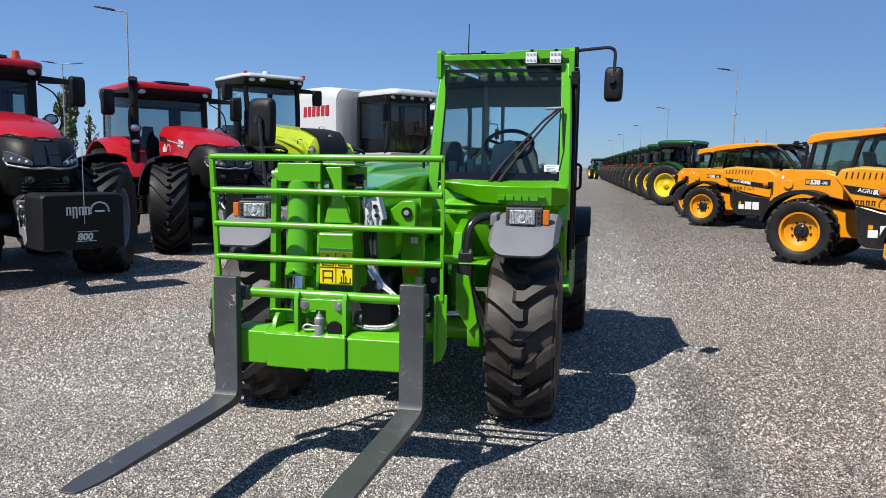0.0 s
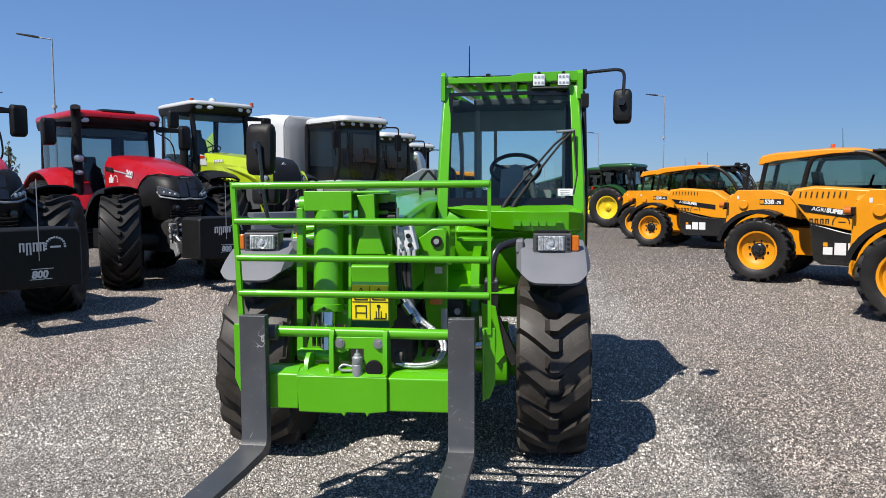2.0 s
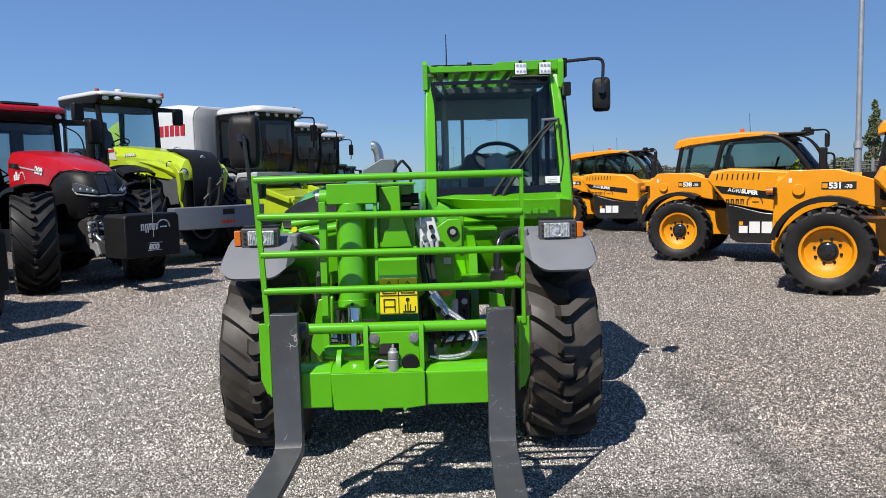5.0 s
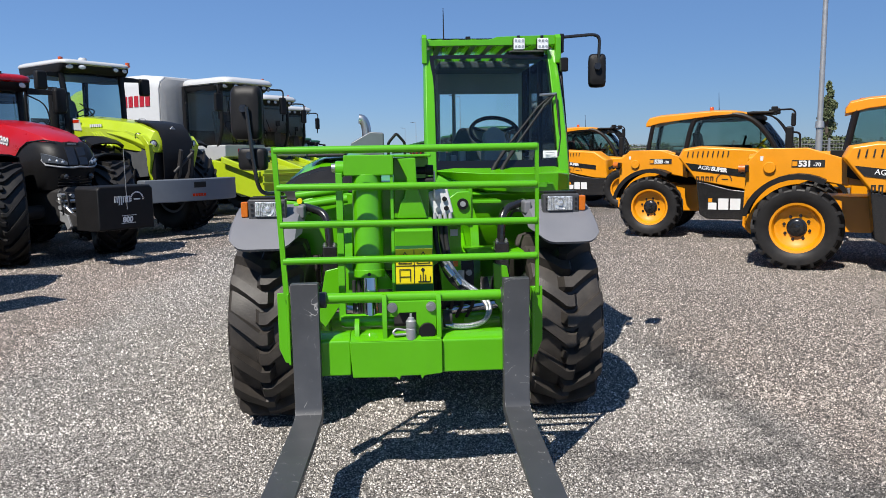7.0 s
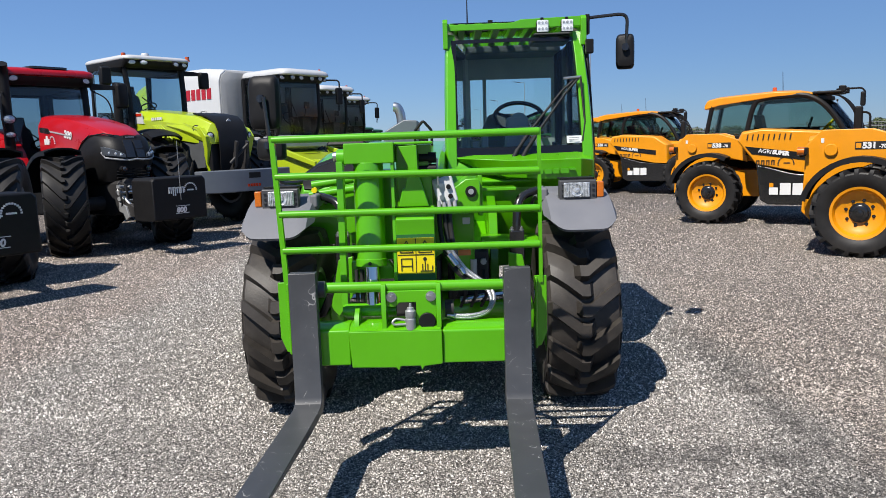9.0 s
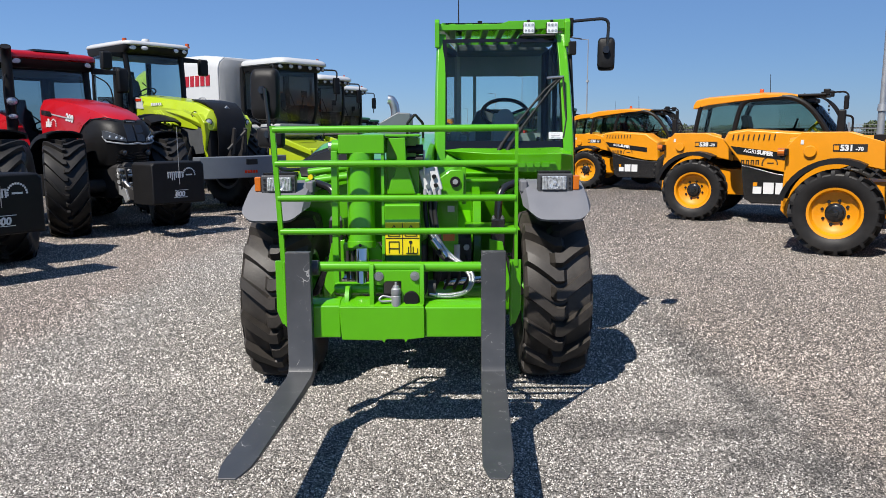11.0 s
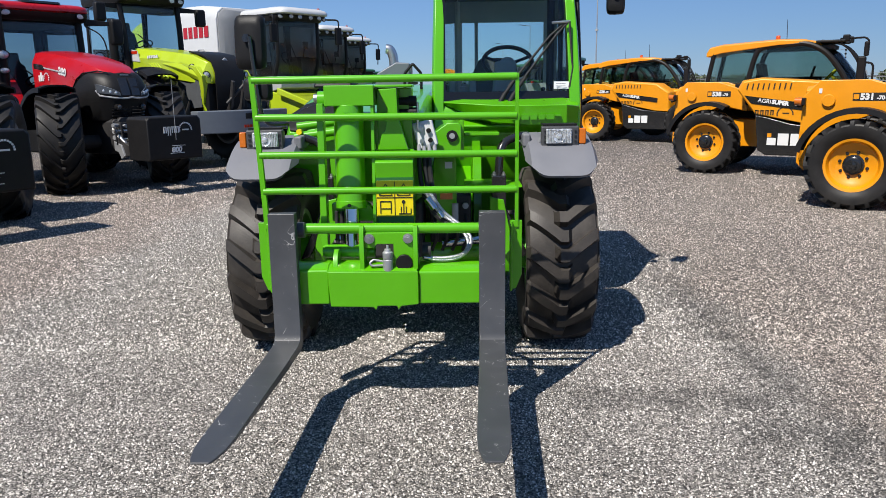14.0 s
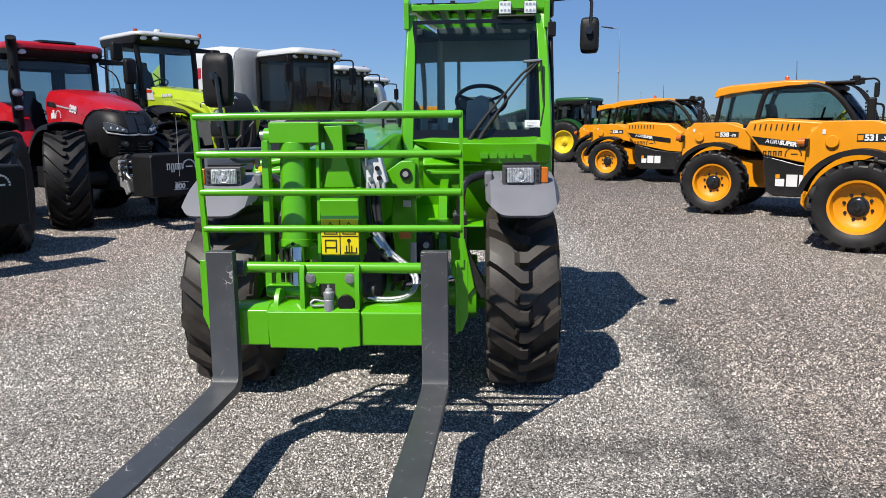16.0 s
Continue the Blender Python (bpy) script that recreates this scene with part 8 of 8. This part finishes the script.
# ---- the far row of dark green tractors ----
DKF = (rim_mesh(0.36, 0.48, RIM_YELLOW, 0.08, 8, 0.1), tyre_mesh(0.68, 0.48, 0.36, 16, 0.42, 0.07, 0.05, RUBBER_CLEAN, reach=0.02), hub_mesh(0.36, 0.48, RIM_YELLOW, 0.08, 0.12, 0.05, 8, 0.18))
DKR = (rim_mesh(0.52, 0.56, RIM_YELLOW, 0.10, 8, 0.12), tyre_mesh(0.95, 0.56, 0.52, 20, 0.40, 0.075, 0.055, RUBBER_CLEAN, reach=0.02), hub_mesh(0.52, 0.56, RIM_YELLOW, 0.10, 0.16, 0.06, 8, 0.24))


def green_tractor(m):
    t = thing("tractor", m, "dark green tractor with bright yellow wheel rims", "tractor", "far row of green tractors")
    for s in (-1, 1):
        add_wheel(t, DKF, s * 0.92, -1.75, 0.67, s)
        add_wheel(t, DKR, s * 0.95, 0.95, 0.94, s)
    bm = B()
    loft(bm, [ring_rect(y, -w, w, z0, z1, 0.06) for y, w, z0, z1 in ((-2.4, 0.26, 0.7, 1.2), (0.2, 0.33, 0.60, 1.30), (1.6, 0.36, 0.62, 1.35))])
    rod(bm, (-0.8, -1.75, 0.67), (0.8, -1.75, 0.67), 0.1)
    rod(bm, (-0.8, 0.95, 0.94), (0.8, 0.95, 0.94), 0.15)
    part("chassis", bm, CASTING, t)
    bm = B()
    loft(bm, [[(-w, y, z0), (w, y, z0), (w, y, zs), (w * 0.75, y, zt), (-w * 0.75, y, zt), (-w, y, zs)] for y, w, z0, zs, zt in ((0.02, 0.42, 1.2, 1.85, 2.02), (-1.3, 0.40, 1.15, 1.75, 1.92), (-2.3, 0.36, 1.1, 1.60, 1.76), (-2.45, 0.28, 1.2, 1.5, 1.6))])
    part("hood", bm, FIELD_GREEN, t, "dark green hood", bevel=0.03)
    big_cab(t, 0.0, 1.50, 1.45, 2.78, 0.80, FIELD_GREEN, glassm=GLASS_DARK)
    for s in (-1, 1):
        bm = B()
        grid = []
        for i in range(4):
            u = i / 3
            grid.append([(s * (0.62 + 0.55 * u), 0.95 - (1.06 - 0.06 * u ** 3) * math.cos(radians(25 + 125 * j / 9)), 0.95 + (1.06 - 0.06 * u ** 3) * math.sin(radians(25 + 125 * j / 9))) for j in range(10)])
        sheet(bm, grid, 0.03)
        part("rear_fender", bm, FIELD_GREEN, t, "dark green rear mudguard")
        bm = B()
        box(bm, s * 0.5 - 0.1, s * 0.5 + 0.1, 1.9, 2.0, 0.6, 0.75)
        rod(bm, (s * 0.45, 1.4, 0.9), (s * 0.45, 2.2, 0.65), 0.04)
        part("linkage_arm", bm, CASTING, t)
        bm = B()
        box(bm, s * 0.95 - 0.12, s * 0.95 + 0.1, 1.72, 1.80, 1.75, 1.90)
        part("tail_lamp", bm, RED_LENS, t, bevel=0.02)
    bm = B()
    tube(bm, [(-0.62, -0.12, 1.3), (-0.62, -0.12, 2.75)], 0.07, seg=10)
    part("exhaust_pipe", bm, BLACK, t)
    wing_mirrors(t, 0.0, 2.45, 0.8, 0.4, 0.4)
    return t


gt = green_tractor(by_wheel(3.30, 35.2, (-0.95, 0.95), YH))
for k in range(1, 14):
    copy_thing(gt, by_wheel(3.30 - 0.028 * 5.3 * k, 35.2 + 5.3 * k, (-0.95, 0.95), YH))
copy_thing(gt, by_wheel(-0.6, 109.0, (-0.95, 0.95), -75))
copy_thing(gt, by_wheel(-8.5, 52.0, (-0.95, 0.95), HH))
copy_thing(gt, by_wheel(-8.6, 60.0, (-0.95, 0.95), HH))


def planter(m):
    """A folded row-crop implement, green with many tool units."""
    t = thing("seed_drill", m, "folded green seed drill with black hoses", "seed drill", "far implements")
    bm = B()
    box(bm, -3.0, 3.0, -0.15, 0.15, 0.9, 1.15)
    box(bm, -0.15, 0.15, -2.6, 0.0, 0.7, 0.95)
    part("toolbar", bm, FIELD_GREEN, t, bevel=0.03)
    for k in range(10):
        x = -2.8 + 0.62 * k
        bm = B()
        loft(bm, [ring_rect(y, x - 0.14, x + 0.14, 1.2, z, 0.05) for y, z in ((0.3, 1.75), (0.75, 1.65))])
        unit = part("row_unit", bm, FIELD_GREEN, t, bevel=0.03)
        bm = B()
        rod(bm, (x - 0.03, 0.55, 0.3), (x + 0.03, 0.55, 0.3), 0.22, seg=14)
        prism(bm, [(0.1, 1.0), (0.6, 1.2), (0.8, 0.4), (0.6, 0.3)], x - 0.04, x + 0.04)
        part("opener", bm, CASTING, unit)
        bm = B()
        tube(bm, [(x, 0.4, 1.75), (x + 0.1, 0.0, 1.95), (x * 0.9, -0.3, 1.4)], 0.03, seg=6, bend=0.3)
        part("hose", bm, HOSE, unit)
    for s in (-1, 1):
        bm = B()
        rod(bm, (s * 1.4 - 0.12, -0.6, 0.45), (s * 1.4 + 0.12, -0.6, 0.45), 0.45, seg=22)
        part("wheel", bm, RUBBER_CLEAN, t, bevel=0.05)
    return t


pl = planter(pose(-5.2, 41.5, 0, 0, 0, 52))
copy_thing(pl, pose(-4.9, 46.0, 0, 0, 0, 52))

# ---- lamp posts ----


def lamp_post(x, y, h, yaw, double=False):
    label = "tall galvanised lamp post with %s" % ("two flat lamp heads" if double else "one flat lamp head")
    t = thing("street_lamp", pose(x, y, 0, 0, 0, yaw), label, "street lamp", "lamp posts of the yard")
    bm = B()
    rod(bm, (0, 0, -1.0), (0, 0, h * 0.20), 0.085, 0.085, seg=14)
    rod(bm, (0, 0, h * 0.20), (0, 0, h * 0.6), 0.07, 0.06, seg=14)
    rod(bm, (0, 0, h * 0.6), (0, 0, h), 0.06, 0.045, seg=14)
    pole = part("pole", bm, GALV, t)
    bm = B()
    rod(bm, (0, 0, h * 0.195), (0, 0, h * 0.21), 0.115, 0.10, seg=14)
    part("collar", bm, GALV, pole)
    bm = B()
    rod(bm, (0, 0, h * 0.62), (0, 0, h * 0.635), 0.16, seg=12)
    part("camera_ring", bm, LIGHT_GREY, pole)
    for side in ((1, -1) if double else (1,)):
        bm = B()
        tube(bm, [(0, 0, h - 0.05), (-0.75 * side, 0, h + 0.02)], 0.04, seg=8)
        part("arm", bm, GALV, t)
        bm = B()
        loft(bm, [[(x2 * side, -w, h + z0), (x2 * side, w, h + z0), (x2 * side, w * 0.7, h + z1), (x2 * side, -w * 0.7, h + z1)] for x2, w, z0, z1 in ((-0.70, 0.08, -0.04, 0.06), (-1.0, 0.18, 0.0, 0.12), (-1.95, 0.14, 0.13, 0.19))])
        part("lamp_head", bm, CASTING, t, bevel=0.02)
    return t


for lx, ly in ((13.43, 78.83), (11.34, 127.5), (10.07, 179.7), (7.86, 228.8), (5.80, 276.9)):
    lamp_post(lx, ly, 11.4, 10)
lamp_post(-30.32, 44.56, 11.4, 30)
lamp_post(-53.34, 67.33, 11.4, 30, True)
lamp_post(-50.5, 100.4, 11.4, 10)
lamp_post(9.93, 18.86, 11.4, 0)

# ---- trees ----
BARK = mat("tree_bark", (0.08, 0.06, 0.044), 0.9, var=0.3, scale=10, bump=0.5, bscale=30)


def leaf_material(name, a, b):
    m = bpy.data.materials.new(name)
    m.use_nodes = True
    nd, ln = m.node_tree.nodes, m.node_tree.links
    p = nd["Principled BSDF"]
    gi = nd.new("ShaderNodeNewGeometry")
    rp = nd.new("ShaderNodeValToRGB")
    rp.color_ramp.elements[0].color, rp.color_ramp.elements[1].color = (*a, 1), (*b, 1)
    ln.new(gi.outputs["Random Per Island"], rp.inputs[0])
    ln.new(rp.outputs[0], p.inputs["Base Color"])
    p.inputs["Roughness"].default_value = 0.6
    return m


LEAF = leaf_material("leaves", (0.055, 0.078, 0.03), (0.14, 0.165, 0.075))


def tree(m, h, spread, kind, seed, n=1500, leaf=0.22):
    rnd = random.Random(seed)
    t = thing("tree", m, "slender green poplar tree" if kind == "poplar" else "broad leafy green tree", "tree")
    bm = B()
    tube(bm, [(0, 0, -0.5), (0.05, 0, h * 0.3), (-0.03, 0.05, h * 0.6), (0, 0, h * 0.9)], 0.02 * h, seg=8)
    for k in range(7):
        a, z = rnd.uniform(0, 6.28), h * rnd.uniform(0.25, 0.7)
        r = spread * 0.7
        rod(bm, (0, 0, z), (r * math.cos(a), r * math.sin(a), z + r * (2.0 if kind == "poplar" else 0.7)), 0.008 * h, 0.003 * h, seg=6)
    part("trunk", bm, BARK, t)
    bm = B()
    blobs = []
    for k in range(26):
        v = rnd.uniform(0.12, 1.0) if kind == "poplar" else rnd.uniform(0.3, 1.0)
        prof = (math.sin(math.pi * min(1, v * 0.95 + 0.08)) ** 0.6) if kind == "poplar" else math.sqrt(max(0.02, 1 - ((v - 0.62) / 0.40) ** 2))
        a, rr = rnd.uniform(0, 6.28), spread * prof * rnd.uniform(0.2, 0.85)
        blobs.append((rr * math.cos(a), rr * math.sin(a), h * v, spread * rnd.uniform(0.28, 0.5) * (0.6 + 0.6 * prof)))
    for k in range(n):
        bx, by, bz, br = rnd.choice(blobs)
        d = Vector((rnd.gauss(0, 1), rnd.gauss(0, 1), rnd.gauss(0, 1))).normalized() * br * rnd.uniform(0.55, 1.0)
        c = Vector((bx, by, bz)) + Vector((d.x, d.y, d.z * (1.6 if kind == "poplar" else 0.8)))
        s = leaf * rnd.uniform(0.5, 1.2)
        e = Euler((rnd.uniform(0, 6.28), rnd.uniform(0, 6.28), rnd.uniform(0, 6.28))).to_matrix()
        vs = [bm.verts.new(c + e @ Vector(p) * s) for p in ((-1, 0, 0), (0, -0.6, 0.15), (1, 0, 0), (0, 0.6, 0.15))]
        bm.faces.new(vs)
    part("crown", bm, LEAF, t, smooth=180)
    return t


tree(pose(56.1, 93.8, -1.5), 11.4, 1.25, "poplar", 4, 5200, 0.24)
tree(pose(-58.8, 74.5, 0), 10.3, 1.45, "poplar", 9, 3600, 0.22)
tree(pose(-57.0, 76.0, 0), 7.4, 0.9, "poplar", 12, 260, 0.22)
broad = tree(pose(33.0, 92.0, -1.5), 3.6, 2.3, "broad", 21, 2200, 0.24)
rnd = random.Random(5)
for k in range(40):
    a = radians(rnd.uniform(52, 80) if k % 2 else rnd.uniform(52, 124))
    d = rnd.uniform(95, 170)
    sc = rnd.uniform(0.8, 1.25) * d / 110 if 55 < math.degrees(a) < 80 else rnd.uniform(0.5, 1.0) * d / 110
    copy_thing(broad, pose(-1 + d * math.cos(a), d * math.sin(a), -1.6 if math.cos(a) > 0.15 else -1.0, 0, 0, rnd.uniform(0, 360)) @ Matrix.Diagonal((sc * 1.3, sc, sc * 0.8, 1)))

# ---- fence along the yard's edge ----
WIRE = mat("fence_wire", (0.24, 0.248, 0.248), 0.5, metal=0.4, var=0.1)
fence = thing("fence", pose(10, 46, 0), "grey wire mesh fence on metal posts", "fence")
F0, F1 = Vector((9.0, 41.5, -0.25)), Vector((34.0, 24.6, -0.25))
O = Vector((10, 46, 0))
for k in range(15):
    p = F0.lerp(F1, k / 14) - O
    bm = B()
    box(bm, p.x - 0.04, p.x + 0.04, p.y - 0.04, p.y + 0.04, p.z - 0.7, p.z + 2.42)
    part("post", bm, GALV, fence)
bm = B()
for k in range(13):
    z = 0.2 + 0.175 * k
    rod(bm, F0 - O + Vector((0, 0, z)), F1 - O + Vector((0, 0, z)), 0.012, seg=4)
for k in range(240):
    p = F0.lerp(F1, k / 239) - O
    rod(bm, p + Vector((0, 0, 0.05)), p + Vector((0, 0, 2.35)), 0.006, seg=3)
tagged(part("mesh_panel", bm, WIRE, fence), kind="stuff")
for k in range(3):
    bm = B()
    rod(bm, F0 - O + Vector((0, 0.05, 1.75 + 0.2 * k)), F1 - O + Vector((0, 0.05, 1.75 + 0.2 * k)), 0.04, seg=6)
    part("rail", bm, CASTING, fence)


def insulator_post(x, y, h):
    t = thing("fence_post", pose(x, y, 0), "thin metal post with black insulators", "fence post", "electric fence posts")
    bm = B()
    rod(bm, (0, 0, -0.9), (0, 0, h), 0.02, seg=8)
    part("pole", bm, GALV, t)
    for k in range(8):
        bm = B()
        rod(bm, (0, 0, h - 0.02 - 0.17 * k), (0, 0, h - 0.10 - 0.17 * k), 0.05, 0.04, seg=10)
        part("insulator", bm, BLACK, t)
    bm = B()
    rod(bm, (0, 0, h - 0.02), (-0.25, 0, h - 0.04), 0.012, seg=6)
    part("arm", bm, GALV, t)
    return t


ip = insulator_post(16.8, 35.2, 3.15)
for k in (1, 2):
    copy_thing(ip, pose(16.8 + 7.0 * k, 35.2 - 4.7 * k, 0))
